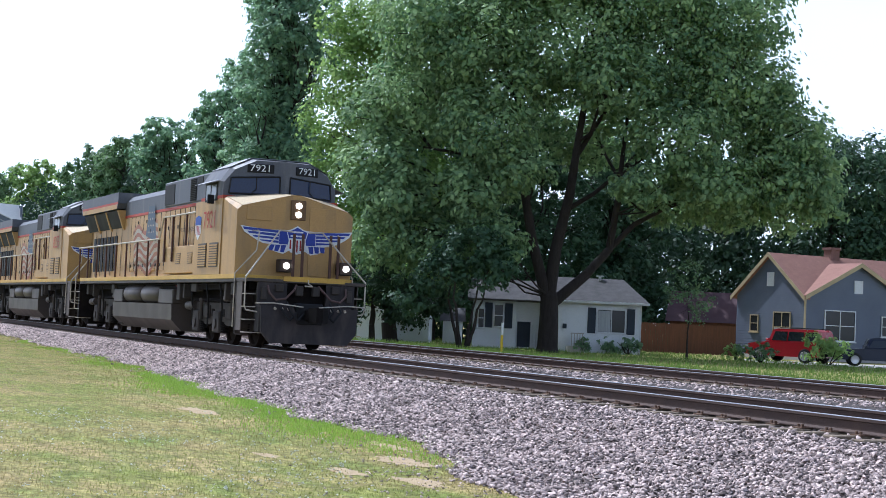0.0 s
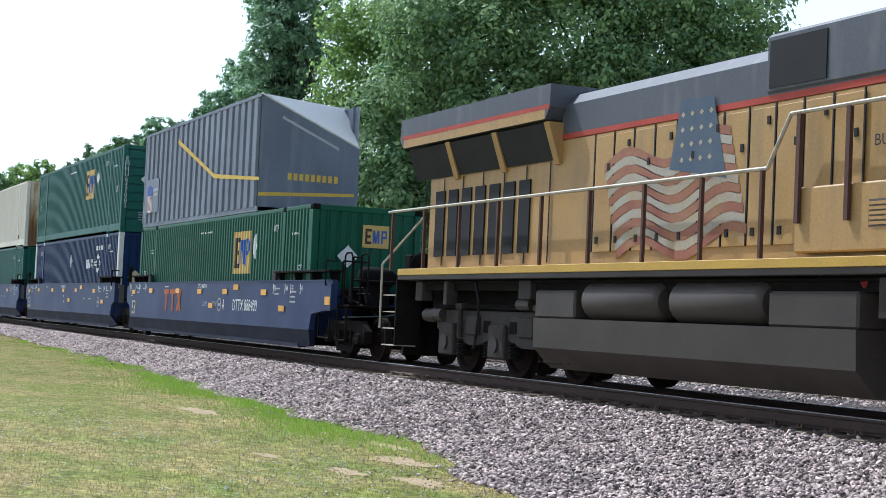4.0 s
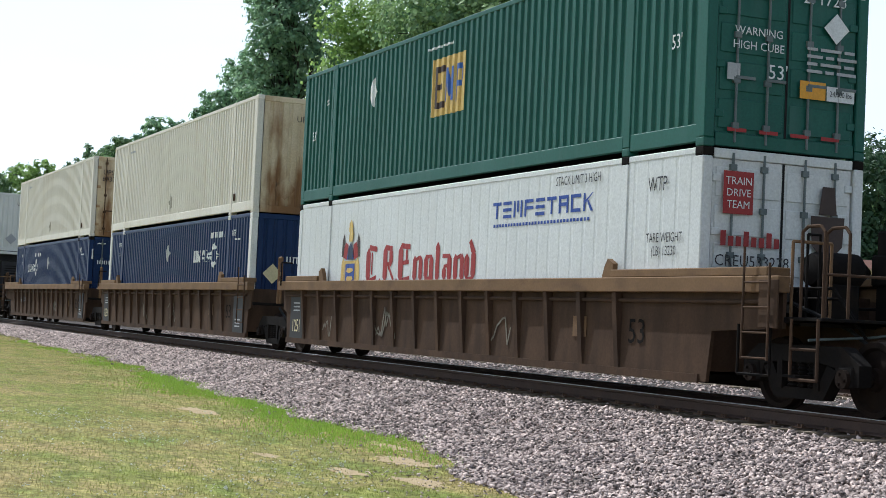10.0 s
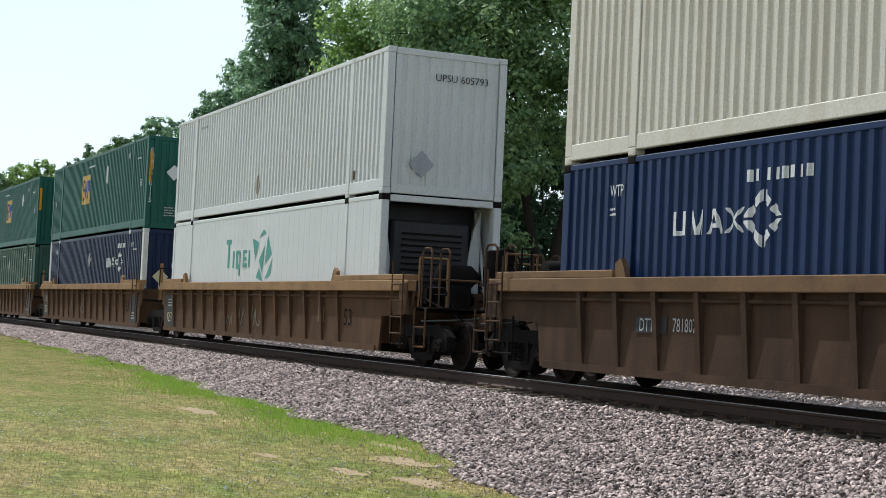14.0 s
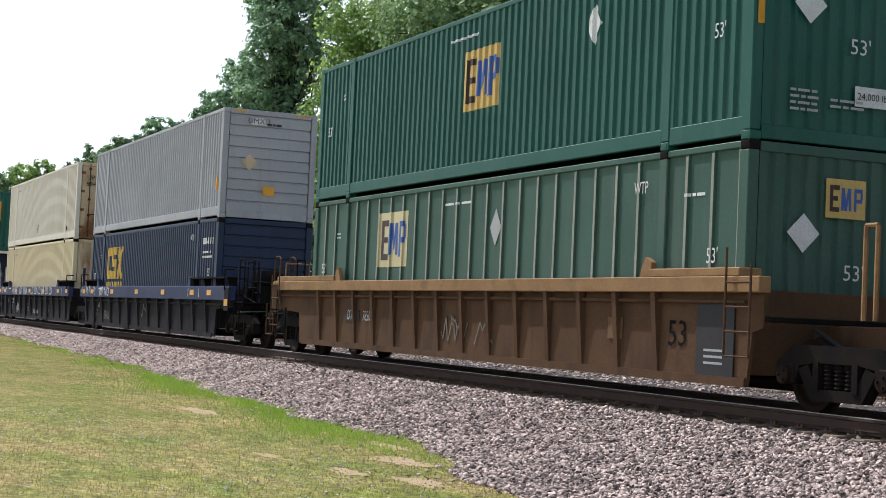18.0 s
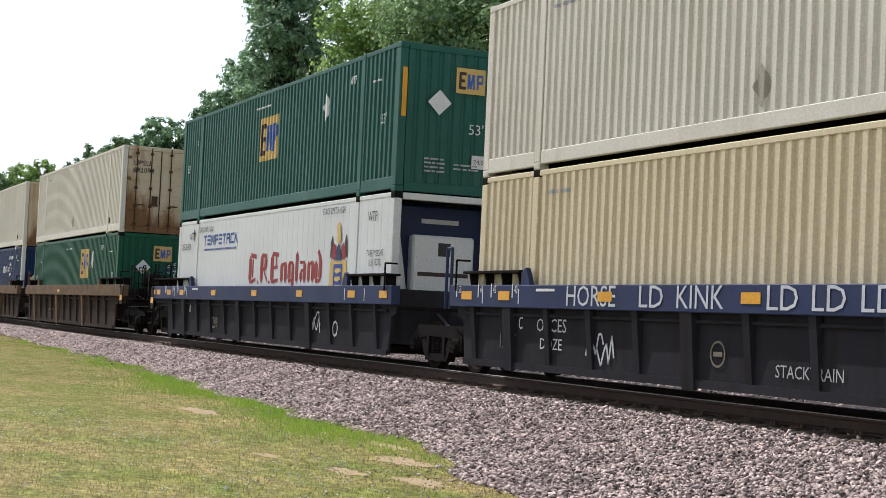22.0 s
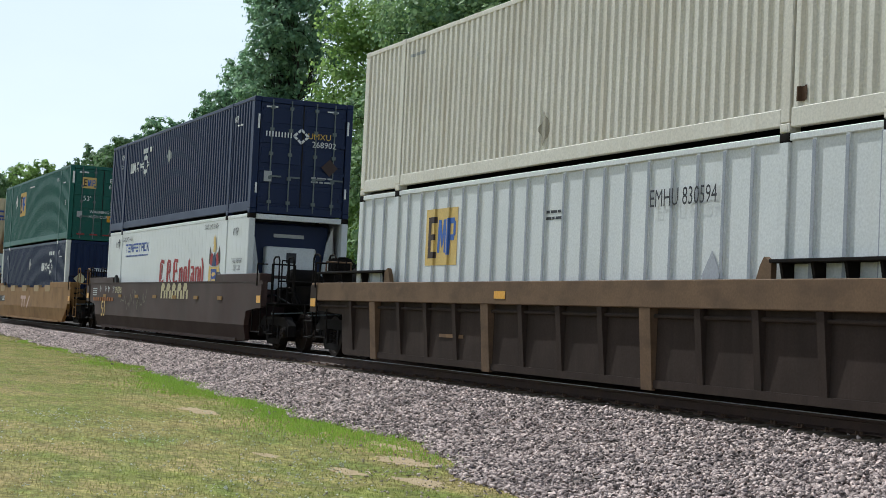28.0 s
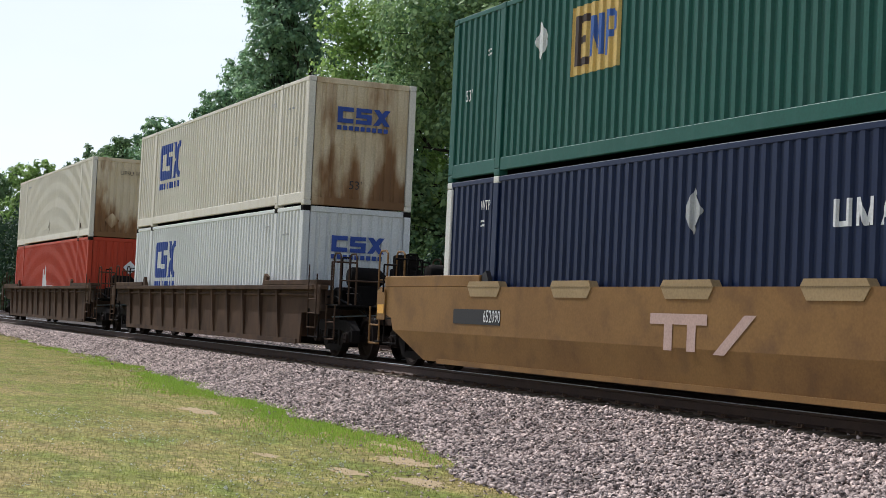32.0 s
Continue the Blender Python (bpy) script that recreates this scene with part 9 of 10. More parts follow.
# ------------------------------------------------------------ trees
bark = mat("bark", (0.038, 0.030, 0.025), 0.95, alt=(0.022, 0.018, 0.016), scale=3, fine=14, bump=0.8, stretch=(3, 3, 0.6))
# bluish haze put into the leaf tones; leaf_mid's pale tone paints sunlit clumps
leaf_mid = leafy("leaves_mid", (0.09, 0.185, 0.095), (0.42, 0.56, 0.24), 0.45)
leaf_dark = leafy("leaves_dark", (0.12, 0.235, 0.145), (0.34, 0.49, 0.26), 0.5)
leaf_lime = leafy("leaves_lime", (0.16, 0.28, 0.085), (0.36, 0.49, 0.145), 0.55)
# darker leaf copies: woodland shade put into the colour
leaf_deep_shade = leafy("leaves_deep_shade", (0.035, 0.08, 0.042), (0.085, 0.15, 0.07), 0.3)
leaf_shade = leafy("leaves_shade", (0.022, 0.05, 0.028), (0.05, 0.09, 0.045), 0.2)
leaf_far = leafy("leaves_far", (0.10, 0.185, 0.085), (0.20, 0.30, 0.13), 0.45)


def limb(mb, a, b, r0, r1, rng, bends=3, wobble=0.06):
    a, b = Vector(a), Vector(b)
    L = (b - a).length
    pts = [a]
    for k in range(1, bends):
        p = a.lerp(b, k / bends)
        pts.append(p + Vector(rng.normal(size=3)) * L * wobble)
    pts.append(b)
    for k in range(bends):
        mb.cyl(pts[k], pts[k + 1], r0 + (r1 - r0) * k / bends, 9 if r0 > 0.12 else 5, r0 + (r1 - r0) * (k + 1) / bends)
    return pts


def crown_points(blobs, n, rng, hollow=0.45):
    """Leaf places in uneven clumps over the shells of the given blobs (x, y, z, rx, ry, rz)."""
    w = np.array([b[3] * b[4] + b[3] * b[5] for b in blobs])
    w = w / w.sum()
    out, face = [], []
    for b, q in zip(blobs, w):
        m = max(30, int(n * q))
        nc = max(10, m // 26)
        d = rng.normal(size=(nc, 3))
        d /= np.linalg.norm(d, axis=1)[:, None]
        rad = hollow + (1.06 - hollow) * rng.uniform(size=(nc, 1)) ** 0.6
        cc = d * rad * np.array(b[3:6]) + np.array(b[:3])
        size = 0.16 * min(b[3:6])
        idx = rng.integers(0, nc, m)
        jit = rng.normal(size=(m, 3)) * size * np.array([1, 1, 0.75])
        out.append(cc[idx] + jit)
        face.append(d[idx] * 0.6 + jit / (size * 1.6))
    return np.concatenate(out), np.concatenate(face)


def tree(x, y, height, blobs, n_leaves, leaf, material, label, seed, trunk_r=0.35, fork=0.28, stems=1, droop=0.4, lean=0.0, name="tree", boughs=()):
    """blobs: (dx, dy, z, rx, ry, rz) about the trunk's foot; boughs: (thickness, points across and up) in place of plain stems."""
    rng = np.random.default_rng(seed)
    z0 = float(ground_z(x, y))
    t = thing(name, label, "tree" if name == "tree" else "shrub", at=(x, y, z0))
    mb = MB()
    joints = []
    for r0, r1, line in boughs:
        pts = [RT * u + FW * (0.25 * u) + Vector((0, 0, z)) for u, z in line]
        for k, (p, q) in enumerate(zip(pts[:-1], pts[1:])):
            ra, rb = r0 + (r1 - r0) * k / (len(pts) - 1), r0 + (r1 - r0) * (k + 1) / (len(pts) - 1)
            mb.cyl(p, q + (q - p) * 0.03, ra, 12, rb)
            mb.lathe([(rb * math.sin(v), -rb * math.cos(v)) for v in (0.15, 0.8, 1.57, 2.34, 2.99)], "z", 12, q)
        joints += pts[2:]
    if boughs:
        for b in blobs:
            start = min(joints, key=lambda p: (p - Vector((b[0], b[1], b[2] - 2.0))).length)
            pts = limb(mb, start, (b[0], b[1], b[2] - b[5] * 0.1), 0.1 if b[2] > 9.0 else 0.05, 0.03, rng, 4, 0.05)
            for k in range(5):
                u = Vector(rng.normal(size=3)).normalized()
                limb(mb, pts[2 + k % 3], (b[0] + u.x * b[3] * 0.85, b[1] + u.y * b[4] * 0.85, b[2] + u.z * b[5] * 0.8), 0.05, 0.015, rng, 3, 0.07)
    for s in range(0 if boughs else stems):
        a = 2 * math.pi * s / max(1, stems) + 0.6
        foot = (0.25 * math.cos(a) * (stems > 1), 0.25 * math.sin(a) * (stems > 1), -0.15)
        top = (lean + 0.6 * math.cos(a) * (stems > 1), 0.6 * math.sin(a) * (stems > 1), height * fork)
        mb.cyl((foot[0], foot[1], foot[2]), (foot[0], foot[1], 0.25), trunk_r * 1.45, 12, trunk_r * 1.05)
        limb(mb, (foot[0], foot[1], 0.2), top, trunk_r * 1.05, trunk_r * 0.8, rng, 4, 0.02)
        peak = max(b[2] for b in blobs)
        lead = limb(mb, top, (top[0] * 2.2, top[1] * 2.2, peak * 0.85), trunk_r * 0.72, trunk_r * 0.15, rng, 5, 0.025)
        for b in blobs[s::stems]:
            end = (b[0], b[1], b[2] - b[5] * 0.1)
            want = max(top[2], min(b[2] * (0.62 if b[2] > 9.0 else 0.95), peak * 0.6))
            start = min(lead[:-1], key=lambda p: abs(p[2] - want))
            pts = limb(mb, start, end, trunk_r * (0.26 if b[2] > 9.0 else 0.13), trunk_r * 0.05, rng, 4, 0.05)
            for k in range(5):
                u = rng.normal(size=3)
                u /= np.linalg.norm(u)
                e2 = (b[0] + u[0] * b[3] * 0.85, b[1] + u[1] * b[4] * 0.85, b[2] + u[2] * b[5] * 0.8)
                limb(mb, pts[2 + k % 3], e2, trunk_r * 0.11, trunk_r * 0.03, rng, 3, 0.07)
    part("trunk", mb, bark, t, "dark bark trunk and limbs", smooth=True)
    pts, face = crown_points(blobs, n_leaves, rng)
    pts[:, 2] = np.maximum(pts[:, 2], 0.15)
    part("crown", quad_cloud("crown", pts, rng.uniform(leaf * 0.6, leaf * 1.4, len(pts)), rng, material, droop, out=face), None, t, "leafy crown")
    return t


def blob_set(seed, n, rx, ry, z_lo, z_hi, r_lo, r_hi, top_narrow=0.5, squash=0.8):
    r = random.Random(seed)
    out = []
    for i in range(n):
        u = (i + 0.5) / n
        z = z_lo + (z_hi - z_lo) * u
        spread = 1 - top_narrow * u ** 1.5
        a = i * 2.4 + r.uniform(-0.5, 0.5)
        q = r.uniform(0.2, 1.0) * spread
        rr = r.uniform(r_lo, r_hi) * (1 - 0.3 * u)
        out.append((rx * q * math.cos(a), ry * q * math.sin(a), z, rr, rr, rr * squash))
    return out


# the view's own axes on the ground, to lay out the tree line: along the line of sight, and across it to the right
FW = Vector((-math.sin(radians(YAW)), math.cos(radians(YAW)), 0))
RT = Vector((math.cos(radians(YAW)), math.sin(radians(YAW)), 0))


def spot(across, away):
    p = Vector((EYE[0], EYE[1], 0)) + FW * away + RT * across
    return p.x, p.y


def tree_at(across, away, *a, **k):
    x, y = spot(across, away)
    return tree(x, y, *a, **k)


def blobs_across(rows):
    """Blobs given as (across, deeper, z, across radius, deep radius, height radius), turned into the view's axes."""
    out = []
    for a, d, z, ra, rd, rz in rows:
        p = RT * a + FW * d
        out.append((p.x, p.y, z, (ra + rd) / 2, (ra + rd) / 2, rz))
    return out


# the big spreading tree
upper_crown = [(0.5, 0, 15.5, 4.2, 4, 2.8), (-4.5, -1, 14.8, 3.4, 3.2, 2.6), (5.5, 0.5, 15, 3.8, 3.6, 2.8), (8.3, -0.5, 13.5, 3.2, 3, 2.5), (9.8, 0.3, 12.6, 2.2, 2.2, 2.1), (4, 0, 18, 4, 3.8, 2.2), (-1, -1, 18.4, 4, 3.6, 2), (8.2, 0, 16.8, 3.2, 3, 2.2), (-6.6, -1.5, 15.8, 2.8, 2.6, 2), (-2.6, -1.5, 12.8, 2.4, 2.2, 1.7), (2.6, -2.5, 13.2, 2.6, 2.4, 1.8)]
middle_crown = [(-7, 0.5, 12.2, 2.8, 2.8, 2.3), (11.3, 0.5, 8.6, 2.6, 2.5, 2), (12.3, 0.2, 9.6, 1.8, 1.8, 1.5), (-8.4, -0.5, 8.6, 2.3, 2.3, 1.9), (-3.5, -2.2, 10.6, 2.6, 2.4, 1.9), (5.8, -2.2, 10.6, 2.8, 2.6, 1.9), (11, -0.8, 10.8, 2.4, 2.2, 1.8), (2, 3.5, 11.5, 2.8, 2.6, 2), (-8.8, 0, 11.2, 1.7, 1.7, 1.4), (12.6, -0.8, 8.2, 1.6, 1.6, 1.3), (10.4, -2, 8.6, 1.9, 1.8, 1.2), (-1.9, -2.8, 8.6, 1.6, 1.5, 1.2)]
lower_crown = [(9, 1, 8, 2.6, 2.5, 1.5), (-6.4, -1, 5.6, 2, 2, 1.5), (-3.4, 2.5, 8.4, 2, 2, 1.5), (6, 2.8, 7.8, 2.1, 2, 1.3), (7.5, -2, 8.4, 2.3, 2, 1.5), (-3, -2.4, 5.2, 1.7, 1.6, 1.3), (-5.4, -2.4, 4, 1.7, 1.6, 1.2), (-8.2, -1.5, 5, 1.8, 1.7, 1.4), (-4.2, -2.8, 7.4, 1.9, 1.8, 1.4), (-7.6, -2, 7.2, 1.8, 1.8, 1.4), (4, -2.6, 8, 1.6, 1.5, 1.1)]
big = blobs_across(upper_crown + middle_crown + lower_crown)
boughs = [(0.66, 0.52, [(0, -0.2), (0, 0.25)]), (0.52, 0.44, [(0, 0.25), (0.02, 1.4), (0.0, 2.7)]), (0.34, 0.08, [(-0.05, 2.5), (0.2, 5.0), (0.8, 7.8), (1.1, 10.4), (1.5, 13.4), (1.6, 16.2)]), (0.28, 0.07, [(0.15, 2.4), (1.7, 3.8), (2.9, 5.2), (3.2, 7.4), (3.4, 10.0), (3.6, 12.4)]),
          (0.30, 0.07, [(-0.1, 2.5), (-1.0, 5.5), (-1.6, 8.5), (-1.8, 12.0), (-3.0, 14.5)]), (0.15, 0.05, [(2.9, 5.2), (4.1, 6.5), (5.5, 7.3), (7.4, 8.2), (9.5, 8.6)]), (0.13, 0.05, [(0.65, 7.0), (2.0, 7.9), (3.1, 8.9), (4.6, 10.6)]), (0.14, 0.05, [(1.0, 9.6), (2.1, 11.5), (3.4, 13.6), (5.4, 15.4)]), (0.13, 0.04, [(3.3, 9.0), (5.6, 10.8), (8.4, 12.2)])]
tree_at(5.3, 77.0, 20.0, big, 118000, 0.29, leaf_mid, "large spreading shade tree with a forked dark trunk", 3, droop=0.9, boughs=boughs)
tree_at(-2.6, 84.0, 19.5, blobs_across([(0, 0, 17, 3.0, 2.8, 2.3), (-2.4, 0, 14.2, 2.4, 2.4, 2.0), (2.0, -0.5, 13, 3.0, 2.8, 2.3), (-3.2, -0.5, 11.4, 2.2, 2.2, 1.8), (-3.4, 0.2, 8.6, 2.1, 2.1, 1.7), (1.2, -1, 8.5, 2.6, 2.4, 1.9), (-2.2, 0.5, 6.0, 2.0, 2.0, 1.6), (1.5, 0.5, 4.3, 2.2, 2.0, 1.4), (3.4, 0, 17, 2.8, 2.6, 2.2), (-1.0, 0.5, 3.2, 1.8, 1.8, 1.3), (-2.6, 0.2, 16.8, 2.0, 2.0, 1.6)]),
        30000, 0.27, leaf_lime, "yellowish green tree with drooping foliage", 5, 0.4, 0.2, 1, 0.9)
# tall dark tree and the line falling away beside it
tree_at(-10.8, 100.0, 25.5, blob_set(8, 48, 4.9, 3.4, 4.0, 25.4, 1.2, 2.2, 0.25, 0.95), 52000, 0.30, leaf_dark, "tall dark green maple tree", 8, 0.4, 0.2, 1, 0.1)
tree_at(-16.2, 112.0, 19.0, blob_set(9, 36, 4.6, 3.4, 3.0, 16.8, 1.3, 2.2, 0.45), 24000, 0.33, leaf_dark, "dark green maple tree in the tree line", 9, 0.35, 0.2)
tree_at(-14.2, 116.0, 22.0, blob_set(29, 34, 3.8, 3.0, 4.0, 19.6, 1.4, 2.3, 0.4), 20000, 0.33, leaf_dark, "dark green maple tree in the tree line", 29, 0.35, 0.2)
tree_at(-22.6, 128.0, 18.5, blob_set(10, 34, 5.2, 3.6, 3.0, 16.4, 1.5, 2.5, 0.4), 20000, 0.42, leaf_dark, "dark green maple tree in the tree line", 10, 0.35, 0.2)
tree_at(-29.6, 146.0, 18.0, blob_set(11, 32, 5.6, 3.8, 3.0, 16.4, 1.7, 2.8, 0.4), 17000, 0.44, leaf_far, "green tree in the tree line", 11, 0.35, 0.2)
tree_at(-36.5, 165.0, 18.2, blob_set(12, 32, 6.0, 4.0, 3.0, 17.0, 1.9, 3.0, 0.35), 16000, 0.48, leaf_far, "green tree in the tree line", 12, 0.35, 0.2)
tree_at(-49.0, 190.0, 18.5, blob_set(13, 22, 6.4, 5.0, 3.0, 17.4, 2.2, 3.4, 0.35), 16000, 0.52, leaf_lime, "rounded green tree far down the line", 13, 0.4, 0.2)
tree_at(-57.0, 198.0, 18.0, blob_set(14, 20, 6.0, 5.0, 3.0, 16.8, 2.2, 3.4, 0.35), 13000, 0.54, leaf_far, "rounded green tree far down the line", 14, 0.4, 0.2)
tree_at(-42.0, 178.0, 16.5, blob_set(15, 20, 5.6, 4.4, 2.5, 16.4, 2.0, 3.0, 0.35), 12000, 0.5, leaf_far, "green tree in the tree line", 15, 0.35, 0.2)
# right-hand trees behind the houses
tree_at(28.5, 112.0, 17.5, blob_set(16, 16, 4.6, 4.5, 4.0, 15.2, 2.4, 3.6, 0.4), 20000, 0.38, leaf_deep_shade, "tall green tree behind the houses", 16, 0.4, 0.2)
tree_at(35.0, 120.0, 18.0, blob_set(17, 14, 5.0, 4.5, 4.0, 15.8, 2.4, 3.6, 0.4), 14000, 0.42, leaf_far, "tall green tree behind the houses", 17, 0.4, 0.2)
tree_at(21.0, 118.0, 16.5, blob_set(18, 14, 5.0, 4.5, 3.0, 14.0, 2.4, 3.4, 0.35), 14000, 0.42, leaf_deep_shade, "dark tree behind the houses", 18, 0.4, 0.2)
tree_at(12.5, 122.0, 18.5, blob_set(19, 16, 5.2, 4.5, 3.0, 16.5, 2.4, 3.4, 0.35), 13000, 0.42, leaf_deep_shade, "dark tree behind the houses", 19, 0.4, 0.2)
tree_at(3.5, 124.0, 19.0, blob_set(20, 16, 5.2, 4.5, 3.0, 17, 2.4, 3.4, 0.35), 12000, 0.42, leaf_deep_shade, "dark tree behind the houses", 20, 0.4, 0.2)
tree_at(-5.0, 118.0, 17.0, blob_set(21, 12, 4.6, 4.5, 3.0, 15, 2.4, 3.4, 0.35), 12000, 0.42, leaf_deep_shade, "dark tree behind the houses", 21, 0.4, 0.2)
tree_at(5.6, 104.0, 17.5, blob_set(22, 20, 4.4, 3.0, 2.0, 15.5, 1.9, 2.9, 0.2), 16000, 0.36, leaf_deep_shade, "dark tree behind the white house", 22, 0.3, 0.2)
tree_at(11.5, 107.0, 16.5, blob_set(23, 20, 4.4, 3.0, 2.0, 14.5, 1.9, 2.9, 0.2), 15000, 0.36, leaf_deep_shade, "dark tree behind the white house", 23, 0.3, 0.2)
tree_at(-0.6, 102.0, 17.5, blob_set(24, 20, 4.2, 3.0, 2.0, 15.5, 1.9, 2.9, 0.2), 15000, 0.36, leaf_deep_shade, "dark tree behind the white house", 24, 0.3, 0.2)
# young thin tree before the fence, small trees by the white house
tree_at(12.1, 77.0, 5.2, blobs_across([(0, 0, 2.6, 0.95, 0.9, 1.1), (0.3, 0, 3.9, 0.9, 0.9, 1.0), (-0.5, 0, 3.6, 0.8, 0.8, 0.9), (0.7, 0, 2.9, 0.7, 0.7, 0.8)]), 1300, 0.13, leaf_far, "thin grey-green young tree before the fence", 31, 0.055, 0.25)
tree_at(1.1, 72.0, 6.0, blobs_across([(-1.2, 0, 3.4, 1.5, 1.3, 1.0), (1.2, 0, 3.7, 1.4, 1.2, 1.0), (0.2, 0, 4.6, 1.7, 1.4, 1.1), (-2.4, 0, 2.4, 1.1, 1, 1.0)]), 5200, 0.22, leaf_deep_shade, "small many-stemmed tree with arching dark stems", 32, 0.09, 0.22, 4, 0.6)
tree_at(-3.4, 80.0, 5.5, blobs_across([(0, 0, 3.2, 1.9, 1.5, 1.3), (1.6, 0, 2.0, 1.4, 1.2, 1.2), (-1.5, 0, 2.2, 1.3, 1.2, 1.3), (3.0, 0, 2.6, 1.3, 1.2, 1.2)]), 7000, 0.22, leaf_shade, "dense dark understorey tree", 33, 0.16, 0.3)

# undergrowth belt under the tree line, shade in its colour: nobody could count it
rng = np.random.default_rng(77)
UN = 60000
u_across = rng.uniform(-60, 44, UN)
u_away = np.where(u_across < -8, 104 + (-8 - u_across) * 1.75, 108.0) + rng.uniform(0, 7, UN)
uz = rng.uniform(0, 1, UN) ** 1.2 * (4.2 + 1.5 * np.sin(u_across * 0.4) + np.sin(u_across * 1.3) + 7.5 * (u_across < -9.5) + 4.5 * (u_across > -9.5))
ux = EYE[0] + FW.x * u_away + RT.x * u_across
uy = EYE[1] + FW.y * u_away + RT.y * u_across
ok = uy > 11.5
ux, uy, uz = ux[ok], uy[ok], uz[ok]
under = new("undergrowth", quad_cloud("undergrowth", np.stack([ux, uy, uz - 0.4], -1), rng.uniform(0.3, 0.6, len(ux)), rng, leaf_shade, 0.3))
tagged(under, "dense undergrowth below the tree line, shade in its leaf colour", "undergrowth", kind="stuff")


def bush(across, away, w, h, n, material, label, seed, leaf=0.14):
    x, y = spot(across, away)
    rng = np.random.default_rng(seed)
    z0 = float(ground_z(x, y))
    b = thing("bush", label, "bush", at=(x, y, z0))
    blobs = [(rng.normal() * w * 0.25, rng.normal() * w * 0.25, h * q, w * 0.42, w * 0.42, h * 0.38) for q in (0.35, 0.45, 0.6, 0.7)]
    pts, face = crown_points(blobs, n, rng, 0.3)
    pts[:, 2] = np.maximum(pts[:, 2], 0.03)
    mb = MB()
    for k in range(5):
        limb(mb, (0, 0, -0.05), (rng.normal() * w * 0.2, rng.normal() * w * 0.2, h * 0.7), 0.03, 0.01, rng, 3)
    part("stems", mb, bark, b)
    part("leaves", quad_cloud("leaves", pts, rng.uniform(leaf * 0.6, leaf * 1.3, len(pts)), rng, material, 0.1, out=face), None, b)
    return b


bush(18.9, 76.5, 2.1, 1.6, 1700, leaf_lime, "leafy bright green bush beside the parked cars", 41, 0.18)
bush(15.3, 75.0, 1.3, 1.0, 900, leaf_far, "small weedy bush before the red car", 42)
bush(7.35, 80.5, 0.9, 0.7, 700, leaf_dark, "small round dark bush by the white house", 43)
bush(8.6, 80.8, 0.7, 0.8, 500, leaf_dark, "small pointed dark bush by the white house", 44)
bush(9.7, 80.8, 1.3, 0.9, 1000, leaf_dark, "low dark bush by the white house", 45)
bush(14.4, 76.5, 0.8, 0.8, 500, leaf_lime, "small flowering weed bush", 46)

# ------------------------------------------------------------ houses
siding_white = mat("siding_white", (0.72, 0.75, 0.78), 0.6, alt=(0.64, 0.67, 0.70), scale=1.0)
siding_slate = mat("siding_slate", (0.125, 0.145, 0.19), 0.6, alt=(0.11, 0.128, 0.17), scale=1.0)
roof_grey = mat("shingles_grey", (0.082, 0.079, 0.08), 0.9, alt=(0.055, 0.053, 0.054), scale=2.5, fine=14, bump=0.5)
roof_red = mat("shingles_red_brown", (0.30, 0.155, 0.115), 0.9, alt=(0.25, 0.13, 0.10), scale=2.5, fine=14, bump=0.5)
trim_tan = mat("trim_tan", (0.46, 0.37, 0.22), 0.6)
trim_white = mat("trim_white", (0.68, 0.70, 0.72), 0.5)
shutter_blue = mat("shutter_dark", (0.028, 0.04, 0.06), 0.6)
window_dark = mat("window_glass", (0.018, 0.02, 0.022), rough=0.1, alt=(0.03, 0.032, 0.034), scale=0.8, sheen_spec=0.3)
curtain = mat("curtain_pale", (0.42, 0.44, 0.46), 0.8, alt=(0.30, 0.32, 0.34), scale=2, stretch=(8, 8, 0.3))
brick_mat = mat("chimney_brick", (0.22, 0.12, 0.095), 0.9, alt=(0.17, 0.1, 0.085), scale=4, bump=0.4)
fence_wood = mat("fence_wood", (0.17, 0.075, 0.04), 0.85, alt=(0.12, 0.058, 0.035), scale=1.5, fine=12, stretch=(6, 6, 0.5))
concrete = mat("concrete", (0.42, 0.40, 0.37), 0.9, alt=(0.36, 0.34, 0.31), scale=2, bump=0.3)


def clapboard(u0, u1, z0, z1, step, gable=None):
    """Lapped boards on the plane y = 0 facing -y; gable: peak (u, z) to clip boards under."""
    mb = MB()
    z = z0
    while z < z1 - 1e-6:
        zt = min(z + step, z1)
        a, b = u0, u1
        if gable:
            pu, pz, ez = gable
            if z >= ez:
                f = (pz - z) / (pz - ez)
                a, b = pu - (pu - u0) * f, pu + (u1 - pu) * f
                if b - a < 0.1:
                    break
        mb.add([(a, 0.0, z), (b, 0.0, z), (b, -0.022, z), (a, -0.022, z), (a, 0.0, zt), (b, 0.0, zt)], [(0, 1, 2, 3), (3, 2, 5, 4), (0, 3, 4), (1, 5, 2)])
        z = zt
    return mb


